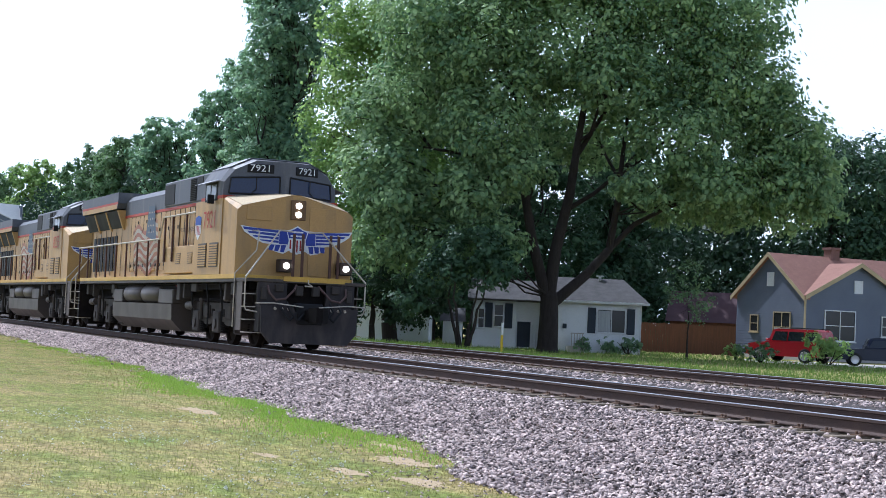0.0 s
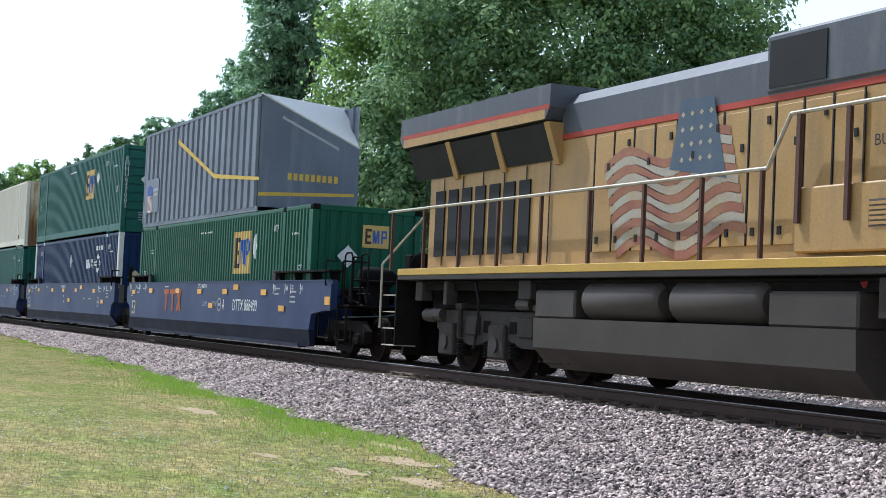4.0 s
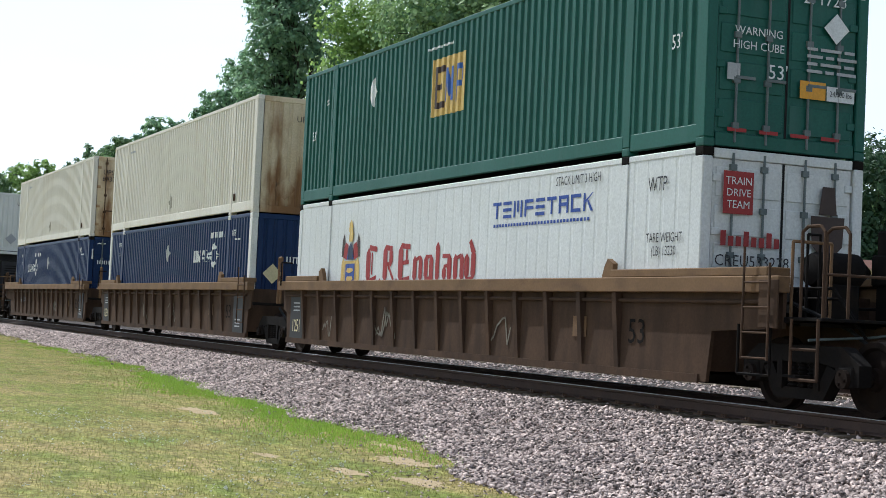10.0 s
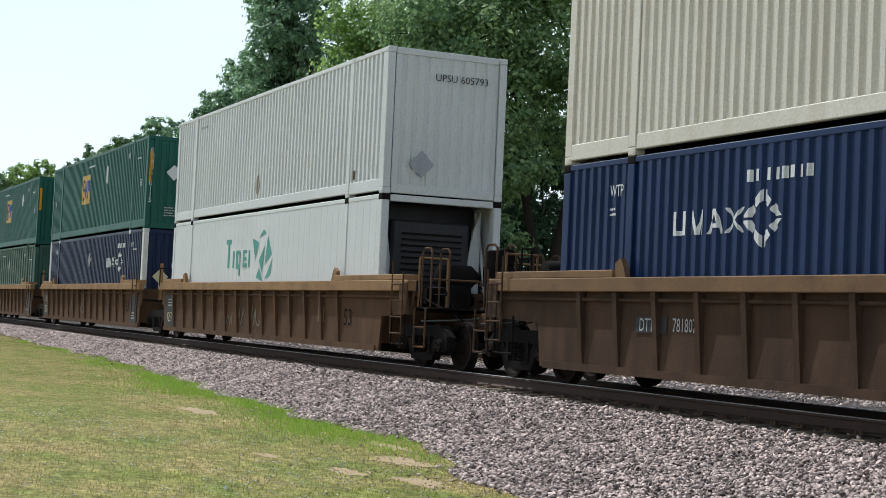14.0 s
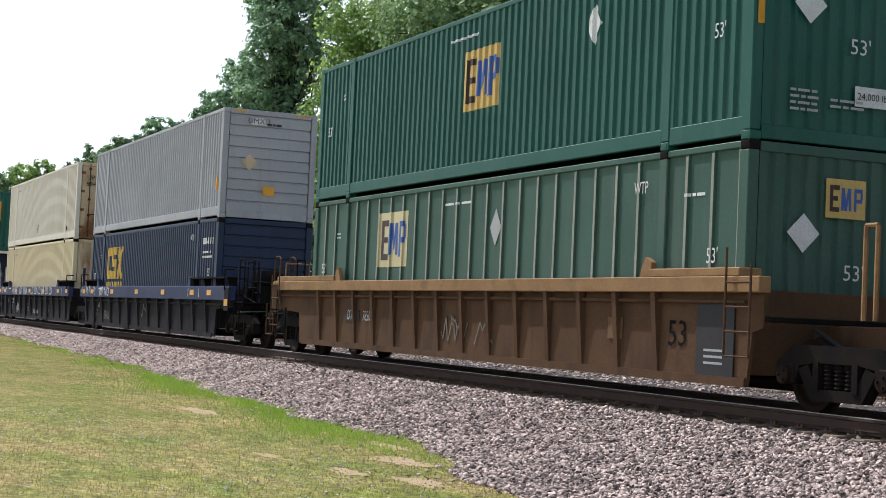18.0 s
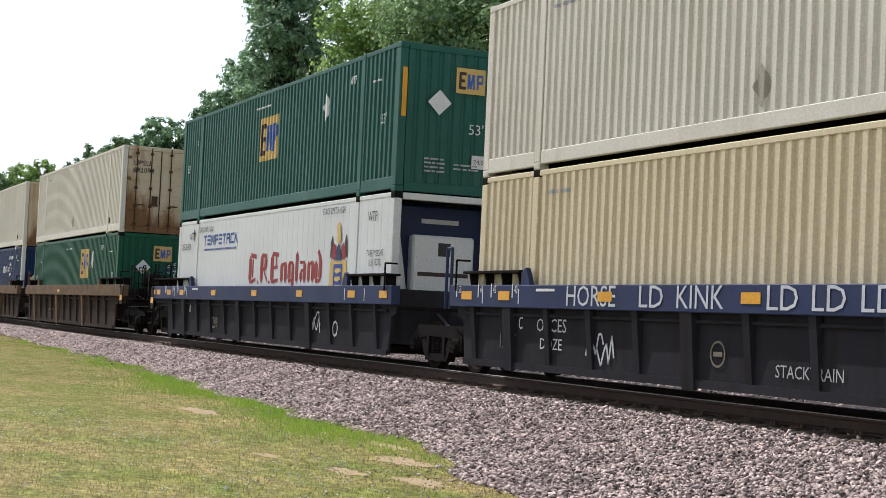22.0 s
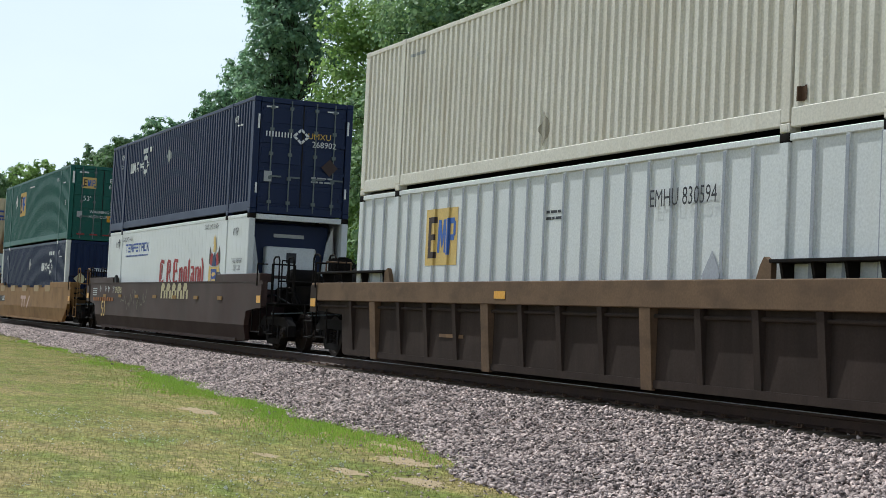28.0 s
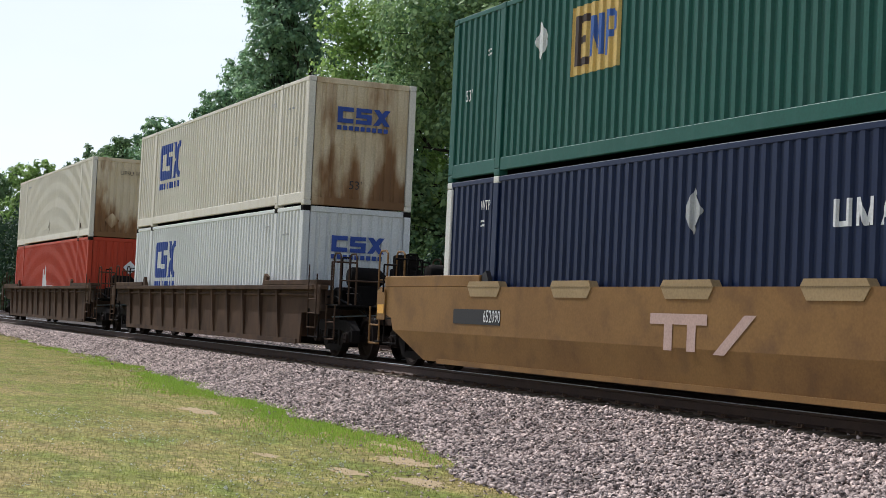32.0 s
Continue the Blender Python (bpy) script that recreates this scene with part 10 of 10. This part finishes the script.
def window(parent, x, z, w, h, panes=(2, 2), y=-0.03, frame=None, shutters=False, face_turn=None):
    fr = frame or trim_white
    mb = MB().box(x, x + w, y - 0.05, y, z, z + 0.06).box(x, x + w, y - 0.05, y, z + h - 0.06, z + h).box(x, x + 0.06, y - 0.05, y, z + 0.06, z + h - 0.06).box(x + w - 0.06, x + w, y - 0.05, y, z + 0.06, z + h - 0.06)
    for k in range(1, panes[0]):
        mb.box(x + w * k / panes[0] - 0.025, x + w * k / panes[0] + 0.025, y - 0.04, y, z + 0.06, z + h - 0.06)
    for k in range(1, panes[1]):
        mb.box(x + 0.06, x + w - 0.06, y - 0.035, y - 0.002, z + h * k / panes[1] - 0.02, z + h * k / panes[1] + 0.02)
    win = part("window", mb, fr, parent, "window frame")
    for i in range(panes[0]):
        for j in range(panes[1]):
            part("pane", MB().box(x + 0.05 + (w - 0.1) * i / panes[0], x + 0.05 + (w - 0.1) * (i + 1) / panes[0], y - 0.012, y - 0.006, z + 0.05 + (h - 0.1) * j / panes[1], z + 0.05 + (h - 0.1) * (j + 1) / panes[1]), window_dark, win)
    part("window_sill", MB().box(x - 0.05, x + w + 0.05, y - 0.09, y, z - 0.06, z), fr, win)
    if shutters:
        for xx in (x - 0.48, x + w + 0.04):
            part("shutter", MB().box(xx, xx + 0.42, y - 0.045, y - 0.01, z - 0.04, z + h + 0.04, 0.01), shutter_blue, parent, "dark blue shutter")
    return win


def house_base(name, label, across, away, turn):
    x, y = spot(across, away)
    return thing(name, label, "house", at=(x, y, float(ground_z(x, y))), turn=turn)


# white bungalow: long front towards the tracks
wh = house_base("house", "white clapboard bungalow with grey shingled roof and dark shutters", 6.05, 81.5, 66.05 - 1.5)
WW, WH_, WD = 4.32, 2.62, 7.0
part("wall", MB().box(0, WW, 0.0, WD, -0.2, WH_ - 0.02), siding_white, wh)
part("siding", clapboard(0, WW, 0.0, WH_, 0.19), siding_white, wh, "white lapped siding")
part("roof", MB().add([(-0.9, -0.45, WH_ - 0.05), (WW + 0.35, -0.45, WH_ - 0.05), (WW - 0.75, 2.6, WH_ + 1.2), (-0.9, 2.6, WH_ + 1.2), (-0.9, WD + 0.4, WH_), (WW + 0.35, WD + 0.4, WH_), (-0.9, -0.45, WH_ + 0.05), (WW + 0.35, -0.45, WH_ + 0.05), (WW - 0.75, 2.6, WH_ + 1.3), (-0.9, 2.6, WH_ + 1.3), (-0.9, WD + 0.4, WH_ + 0.1), (WW + 0.35, WD + 0.4, WH_ + 0.1)],
                       [(6, 7, 8, 9), (9, 8, 11, 10), (0, 3, 2, 1), (3, 4, 5, 2), (0, 1, 7, 6), (7, 11, 8), (1, 2, 8, 7), (5, 11, 8, 2), (4, 10, 11, 5), (0, 6, 9, 3), (3, 9, 10, 4)]), roof_grey, wh, "grey shingled hip roof")
part("gutter", MB().box(-0.8, WW + 0.38, -0.55, -0.46, WH_ - 0.08, WH_ + 0.04, 0.01), trim_white, wh, "white gutter")
part("roof_vent", MB().cyl((2.3, 2.4, WH_ + 1.15), (2.3, 2.4, WH_ + 1.42), 0.08, 10).cyl((2.3, 2.4, WH_ + 1.4), (2.3, 2.4, WH_ + 1.46), 0.2, 12), trim_white, wh, "roof vent")
window(wh, 2.05, 1.05, 1.5, 1.25, (2, 1), shutters=True)
part("window_curtain", MB().box(2.12, 2.75, -0.046, -0.043, 1.12, 2.2), curtain, wh, "pale curtain")
part("downspout", MB().box(WW - 0.06, WW + 0.02, -0.1, -0.03, 0.0, WH_), trim_white, wh)
part("corner_trim", MB().box(-0.02, 0.1, -0.045, 0.0, 0, WH_), trim_white, wh)
part("mailbox", MB().box(0.3, 0.5, -0.15, -0.03, 1.2, 1.45, 0.02), shutter_blue, wh, "small dark mailbox")
sp_ = MB()
for k in range(5):
    sp_.box(0.72 + 0.14 * k, 0.76 + 0.14 * k, -0.9, -0.86, 0.3, 0.95)
sp_.box(0.68, 1.36, -0.92, -0.84, 0.95, 1.0).box(0.5, 1.4, -1.0, -0.03, 0.0, 0.32)
part("porch_step", sp_, concrete, wh, "porch step with railing")
# attached wing to its left with a porch
wing = house_base("house_wing", "white clapboard wing with tall shutters beside the bungalow", 1.75, 84.0, 66.05 - 1.5)
part("wall", MB().box(0, 2.3, 0, 5, -0.2, 2.5), siding_white, wing)
part("siding", clapboard(0, 2.3, 0.0, 2.55, 0.19), siding_white, wing)
window(wing, 1.1, 1.1, 0.55, 1.25, (1, 2), shutters=True)
window(wing, 0.25, 1.0, 0.4, 1.1, (1, 2))
part("roof", MB().prism([(-0.4, 2.5), (5.3, 2.5), (5.3, 2.6), (2.5, 3.7), (-0.4, 2.6)], "x", -0.3, 4.2), roof_grey, wing, "grey shingled roof")
part("porch_wall", MB().box(2.3, 4.0, 0.6, 5, -0.2, 2.5), siding_white, wing)
part("porch_door", MB().box(2.4, 3.1, 0.55, 0.6, 0.1, 1.45), shutter_blue, wing, "dark porch opening")
for k in range(4):
    part("porch_baluster", MB().box(3.2 + 0.18 * k, 3.26 + 0.18 * k, 0.5, 0.56, 0.1, 1.3), trim_white, wing)
# pale sheds seen under the trees further left
for a, d, w, h in ((-4.6, 88.0, 1.7, 2.2), (-3.0, 90.0, 2.4, 2.3), (0.2, 92.0, 1.0, 1.3)):
    sh = house_base("shed", "pale clapboard shed under the trees", a, d, 62.0)
    part("wall", MB().box(0, w, 0, 2.5, -0.2, h), siding_white, sh)
    part("siding", clapboard(0, w, 0.0, h, 0.19), siding_white, sh)
    part("roof", MB().prism([(-0.25, h), (2.75, h), (1.25, h + 0.8)], "x", -0.2, w + 0.2), roof_grey, sh)

# slate-blue house: one gable to the left of the nearest corner, one to its right
dk = house_base("house", "slate-blue clapboard house with red-brown shingled cross-gable roof", 20.35, 88.0, 66.05 - 62)
E_, PK, PK2, W1, W2 = 3.62, 5.95, 5.5, 6.0, 7.6


def slope(parent, a, b, c, d, mt=None, label="red-brown shingled roof"):
    """A roof plane through four corners, 0.13 m thick."""
    lo = [Vector(p) for p in (a, b, c, d)]
    hi = [p + Vector((0, 0, 0.13)) for p in lo]
    part("roof", MB().add([tuple(p) for p in lo + hi], [(0, 1, 2, 3), (4, 7, 6, 5), (0, 4, 5, 1), (1, 5, 6, 2), (2, 6, 7, 3), (3, 7, 4, 0)]), mt or roof_red, parent, label)


def barge(parent, a, b, off):
    a, b, off = Vector(a), Vector(b), Vector(off)
    dz = Vector((0, 0, 0.26))
    v = [a, b, b + dz, a + dz]
    part("barge_board", MB().add([tuple(p + off * k) for k in (1, 1.6) for p in v], [(0, 1, 2, 3), (4, 7, 6, 5), (0, 4, 5, 1), (2, 6, 7, 3)]), trim_tan, parent, "tan barge board")


part("wall", MB().prism([(-W1, -0.3), (0, -0.3), (0, E_), (-W1 / 2, PK), (-W1, E_)], "y", 0.0, 12.0), siding_slate, dk)
part("siding", clapboard(-W1, 0, 0.2, PK, 0.15, (-W1 / 2, PK, E_)), siding_slate, dk, "slate-blue lapped siding")
part("foundation", MB().box(-W1 - 0.03, 0.03, -0.03, 12.0, -0.3, 0.22), concrete, dk)
ov = 0.27
dz1 = (PK - E_) / (W1 / 2) * ov
slope(dk, (-W1 - ov, -ov, E_ - dz1), (-W1 / 2, -ov, PK), (-W1 / 2, 12.3, PK), (-W1 - ov, 12.3, E_ - dz1))
slope(dk, (-0.2, -ov, E_ + 0.2 * dz1 / ov), (-W1 / 2, -ov, PK), (-W1 / 2, 12.3, PK), (-0.2, 12.3, E_ + 0.2 * dz1 / ov))
slope(dk, (ov, -ov, E_ - dz1), (-0.2, -ov, E_ + 0.2 * dz1 / ov), (-0.2, 0.1, E_ + 0.2 * dz1 / ov), (ov, 0.1, E_ - dz1))
barge(dk, (-W1 - ov, -ov, E_ - dz1 - 0.1), (-W1 / 2, -ov, PK - 0.1), (0, -0.03, 0))
barge(dk, (ov, -ov, E_ - dz1 - 0.1), (-W1 / 2, -ov, PK - 0.1), (0, -0.03, 0))
window(dk, -W1 + 3.35, 0.95, 1.5, 1.75, (2, 2), frame=trim_tan)
part("window_curtain", MB().box(-W1 + 3.45, -W1 + 4.75, -0.05, -0.045, 1.05, 1.8), curtain, dk, "pale curtain")
window(dk, -W1 + 1.3, 1.5, 0.75, 1.0, (1, 2), frame=trim_tan)
part("gable_vent", MB().box(-W1 / 2 - 0.3, -W1 / 2 + 0.3, -0.07, -0.01, 4.15, 4.95, 0.01), trim_white, dk, "white gable vent")
part("chimney", MB().box(-3.4, -2.75, 4.2, 4.85, 4.6, 6.55, 0.01).box(-3.46, -2.69, 4.14, 4.91, 6.5, 6.64), brick_mat, dk, "brick chimney")
part("downspout", MB().box(0.03, 0.12, -0.12, -0.03, 0.1, E_), trim_tan, dk)
cg = thing("house_wing", "slate-blue cross-gable wing with a large four-pane window", "house", at=dk.location.copy(), turn=66.05 - 62)
part("wall", MB().prism([(0.0, -0.3), (W2, -0.3), (W2, E_), (W2 / 2, PK2), (0.0, E_)], "x", -3.0, 0.02), siding_slate, cg)
q_ = part("siding", clapboard(0.0, W2, 0.2, PK2, 0.15, (W2 / 2, PK2, E_)), siding_slate, cg, "slate-blue lapped siding", at=(0.022, 0, 0))
q_.rotation_euler = (0, 0, radians(90))
dz2 = (PK2 - E_) / (W2 / 2) * ov
slope(cg, (ov, -ov, E_ - dz2 + 0.02), (ov, W2 / 2, PK2 + 0.02), (-W1 / 2 + 0.6, W2 / 2, PK2 + 0.02), (-0.1, -ov, E_ - dz2 + 0.02))
slope(cg, (ov, W2 + ov, E_ - dz2 + 0.02), (ov, W2 / 2, PK2 + 0.02), (-W1 / 2 + 0.6, W2 / 2, PK2 + 0.02), (-0.1, W2 + ov, E_ - dz2 + 0.02))
barge(cg, (ov, -ov, E_ - dz2 - 0.1), (ov, W2 / 2, PK2 - 0.1), (0.03, 0, 0))
barge(cg, (ov, W2 + ov, E_ - dz2 - 0.1), (ov, W2 / 2, PK2 - 0.1), (0.03, 0, 0))
w_ = window(cg, 1.35, 1.15, 2.3, 1.75, (2, 2), frame=trim_white)
w_.location = (0.03, 0, 0)
w_.rotation_euler = (0, 0, radians(90))
w_ = window(cg, 5.6, 1.5, 1.0, 1.2, (1, 2), frame=trim_white)
w_.location = (0.03, 0, 0)
w_.rotation_euler = (0, 0, radians(90))
v_ = part("gable_vent", MB().box(W2 / 2 - 0.32, W2 / 2 + 0.32, -0.07, -0.01, 3.9, 4.65, 0.01), trim_white, cg, "white gable vent", at=(0.03, 0, 0))
v_.rotation_euler = (0, 0, radians(90))
# low red-brown outbuilding behind the fence
ob_ = house_base("shed", "low dark red shed behind the fence", 14.6, 100.0, 50.0)
part("wall", MB().box(0, 5, 0, 4, -0.2, 2.0), fence_wood, ob_)
part("roof", MB().prism([(-0.3, 1.95), (4.3, 1.95), (2, 3.9)], "x", -0.3, 5.3), mat("roof_maroon", (0.10, 0.06, 0.065), 0.9), ob_)

# wooden fence of upright boards
fx0 = Vector((*spot(10.9, 93.5), 0))
fx1 = Vector((*spot(17.3, 92.5), 0))
fence = thing("fence", "stained reddish-brown wooden board fence", "fence", at=(fx0.x, fx0.y, float(ground_z(fx0.x, fx0.y))), turn=math.degrees(math.atan2((fx1 - fx0).y, (fx1 - fx0).x)))
FL = (fx1 - fx0).length
board = MB().box(0, 0.135, -0.012, 0.012, 0.03, 1.75).mesh("board", fence_wood)
k = 0
while k * 0.145 < FL:
    part("board", board, None, fence, at=(k * 0.145, 0, 0.02 * math.sin(k * 1.7)))
    if k % 16 == 0:
        part("post", MB().box(0, 0.09, 0.06, 0.15, -0.1, 1.8), fence_wood, fence, at=(k * 0.145, 0, 0))
    k += 1
part("rail", MB().box(0, FL, 0.014, 0.055, 0.4, 0.49).box(0, FL, 0.014, 0.055, 1.35, 1.44), fence_wood, fence)

# driveway
dr0 = spot(17.2, 76.0)
drive = new("driveway", MB().add([(*spot(15.8, 75.2), FAR_Z + 0.012), (*spot(24.0, 75.2), FAR_Z + 0.012), (*spot(26.0, 84.0), FAR_Z + 0.012), (*spot(15.0, 83.0), FAR_Z + 0.012)], [(0, 1, 2, 3)]).mesh("driveway", concrete))
tagged(drive, "pale concrete driveway with parked cars", "driveway", kind="structure")

# yellow-topped marker post by the tracks
mp = spot(2.75, 69.0)
mk = thing("marker_post", "white and yellow pipeline marker post in the grass", "marker post", at=(*mp, float(ground_z(*mp))))
part("lower_tube", MB().cyl((0, 0, -0.1), (0, 0, 0.8), 0.06, 12), mat("marker_yellow", (0.6, 0.42, 0.02), 0.5), mk, "yellow tube")
part("upper_tube", MB().cyl((0, 0, 0.8), (0, 0, 1.35), 0.055, 12), trim_white, mk, "white tube")

# ------------------------------------------------------------ parked cars
tyre_mat = mat("tyre", (0.02, 0.02, 0.02), 0.85)
rim_mat = mat("rim_alloy", (0.5, 0.5, 0.52), 0.3, 0.8)
car_glass = glass("car_glass", (0.012, 0.014, 0.016))
tail_red = mat("tail_lamp", (0.4, 0.01, 0.01), 0.25)


def parked_car(name, label, across, away, turn, paint, suv):
    x, y = spot(across, away)
    c = thing(name, label, "car", "parked cars", at=(x, y, float(ground_z(x, y)) + 0.012), turn=turn)
    L, W = (4.25, 1.82) if suv else (4.4, 1.75)
    H, B = (1.68, 1.02) if suv else (1.43, 0.88)
    prof = [(-L / 2, 0.42), (-L / 2 + 0.05, B - 0.12), (-L / 2 + 0.15, B), (L / 2 - 1.25, B), (L / 2 - 0.25, B - 0.12), (L / 2, B - 0.3), (L / 2, 0.40), (L / 2 - 0.3, 0.3), (-L / 2 + 0.3, 0.3)]
    part("body", MB().prism(prof, "y", -W / 2, W / 2), paint, c, "painted body")
    g0 = [(-L / 2 + 0.12, B), (-L / 2 + (0.28 if suv else 0.75), H - 0.06), (-L / 2 + (0.45 if suv else 1.3), H), (0.35, H), (0.65, H - 0.07), (L / 2 - 1.3, B)]
    wb = W / 2 - 0.04
    n = len(g0)
    wt = W / 2 - 0.2
    cab = MB().add([(a, -(wb if b <= B else wt), b) for a, b in g0] + [(a, wb if b <= B else wt, b) for a, b in g0], [tuple(range(n)), tuple(range(2 * n - 1, n - 1, -1))] + [(i, (i + 1) % n, n + (i + 1) % n, n + i) for i in range(n)])
    part("cabin", cab, paint, c)
    for s in (-1, 1):
        def gp(x0, x1, x2, x3):
            zb, zt = B + 0.06, H - 0.14
            f = lambda z: s * (wb + (wt - wb) * (z - B) / (H - B) + 0.012)
            return MB().add([(x0, f(zb), zb), (x1, f(zb), zb), (x2, f(zt), zt), (x3, f(zt), zt)], [(0, 1, 2, 3)])
        part("side_glass", gp(-0.2, L / 2 - 1.5, 0.5, -0.2), car_glass, c, "front side window")
        part("side_glass", gp(-1.15, -0.28, -0.28, -1.1), car_glass, c, "rear side window")
        if suv:
            part("side_glass", gp(-2.0, -1.25, -1.2, -1.85), car_glass, c, "cargo side window")
        for xx in (-L / 2 + 0.85, L / 2 - 0.85):
            wr = 0.36 if suv else 0.32
            w = part("wheel", MB().lathe([(wr - 0.06, -0.11), (wr, -0.08), (wr, 0.08), (wr - 0.06, 0.11)], "y", 20, (xx, s * (W / 2 - 0.06), wr)), tyre_mat, c, "black tyre")
            part("rim", MB().lathe([(0.03, 0.0), (wr * 0.6, 0.01), (wr * 0.66, 0.03), (wr * 0.66, -0.03)], "y", 16, (xx, s * (W / 2 + 0.052), wr)), rim_mat, w, "alloy rim")
        part("tail_lamp", MB().box(-L / 2 - 0.012, -L / 2 + 0.1, *sorted((s * (W / 2 - 0.28), s * (W / 2 + 0.006))), B - 0.3, B - 0.06), tail_red, c, "red tail lamp")
        part("headlamp", MB().box(L / 2 - 0.2, L / 2 + 0.01, *sorted((s * (W / 2 - 0.35), s * (W / 2 + 0.005))), B - 0.34, B - 0.2), lamp_off, c, "headlamp")
        part("side_mirror", MB().box(0.72, 0.86, *sorted((s * (W / 2), s * (W / 2 + 0.18))), B + 0.02, B + 0.16, 0.02), paint, c)
        if suv:
            part("roof_rail", MB().cyl((-1.8, s * 0.62, H + 0.05), (0.3, s * 0.62, H + 0.05), 0.02, 6), tyre_mat, c)
    part("windshield", MB().add([(L / 2 - 1.36, -wb + 0.08, B + 0.04), (L / 2 - 1.36, wb - 0.08, B + 0.04), (0.68, wt - 0.05, H - 0.1), (0.68, -wt + 0.05, H - 0.1)], [(0, 1, 2, 3)]), car_glass, c, at=(0.03, 0, 0.02))
    part("bumper", MB().box(-L / 2 - 0.06, -L / 2 + 0.1, -W / 2, W / 2, 0.38, 0.62, 0.04).box(L / 2 - 0.1, L / 2 + 0.06, -W / 2, W / 2, 0.34, 0.58, 0.04), tyre_mat if suv else paint, c)
    return c


parked_car("car", "red sport utility car parked on the driveway", 17.75, 79.5, 66.05 + 138, mat("car_red", (0.28, 0.012, 0.016), 0.28, alt=(0.38, 0.012, 0.018), scale=1), True)
parked_car("car", "dark blue sedan parked on the driveway", 21.9, 78.0, 66.05 + 170, mat("car_dark_blue", (0.02, 0.025, 0.045), 0.22, alt=(0.018, 0.022, 0.04), scale=1), False)


# ------------------------------------------------------------ what moves
def motions():
    for ob, x0 in CARRIED:
        y, z = ob.location.y, ob.location.z
        walk(ob, [(t, pose(x0 + SPEED * t, y, z)) for t in (0.0, 8.0, 16.0, 24.0, 32.0)])
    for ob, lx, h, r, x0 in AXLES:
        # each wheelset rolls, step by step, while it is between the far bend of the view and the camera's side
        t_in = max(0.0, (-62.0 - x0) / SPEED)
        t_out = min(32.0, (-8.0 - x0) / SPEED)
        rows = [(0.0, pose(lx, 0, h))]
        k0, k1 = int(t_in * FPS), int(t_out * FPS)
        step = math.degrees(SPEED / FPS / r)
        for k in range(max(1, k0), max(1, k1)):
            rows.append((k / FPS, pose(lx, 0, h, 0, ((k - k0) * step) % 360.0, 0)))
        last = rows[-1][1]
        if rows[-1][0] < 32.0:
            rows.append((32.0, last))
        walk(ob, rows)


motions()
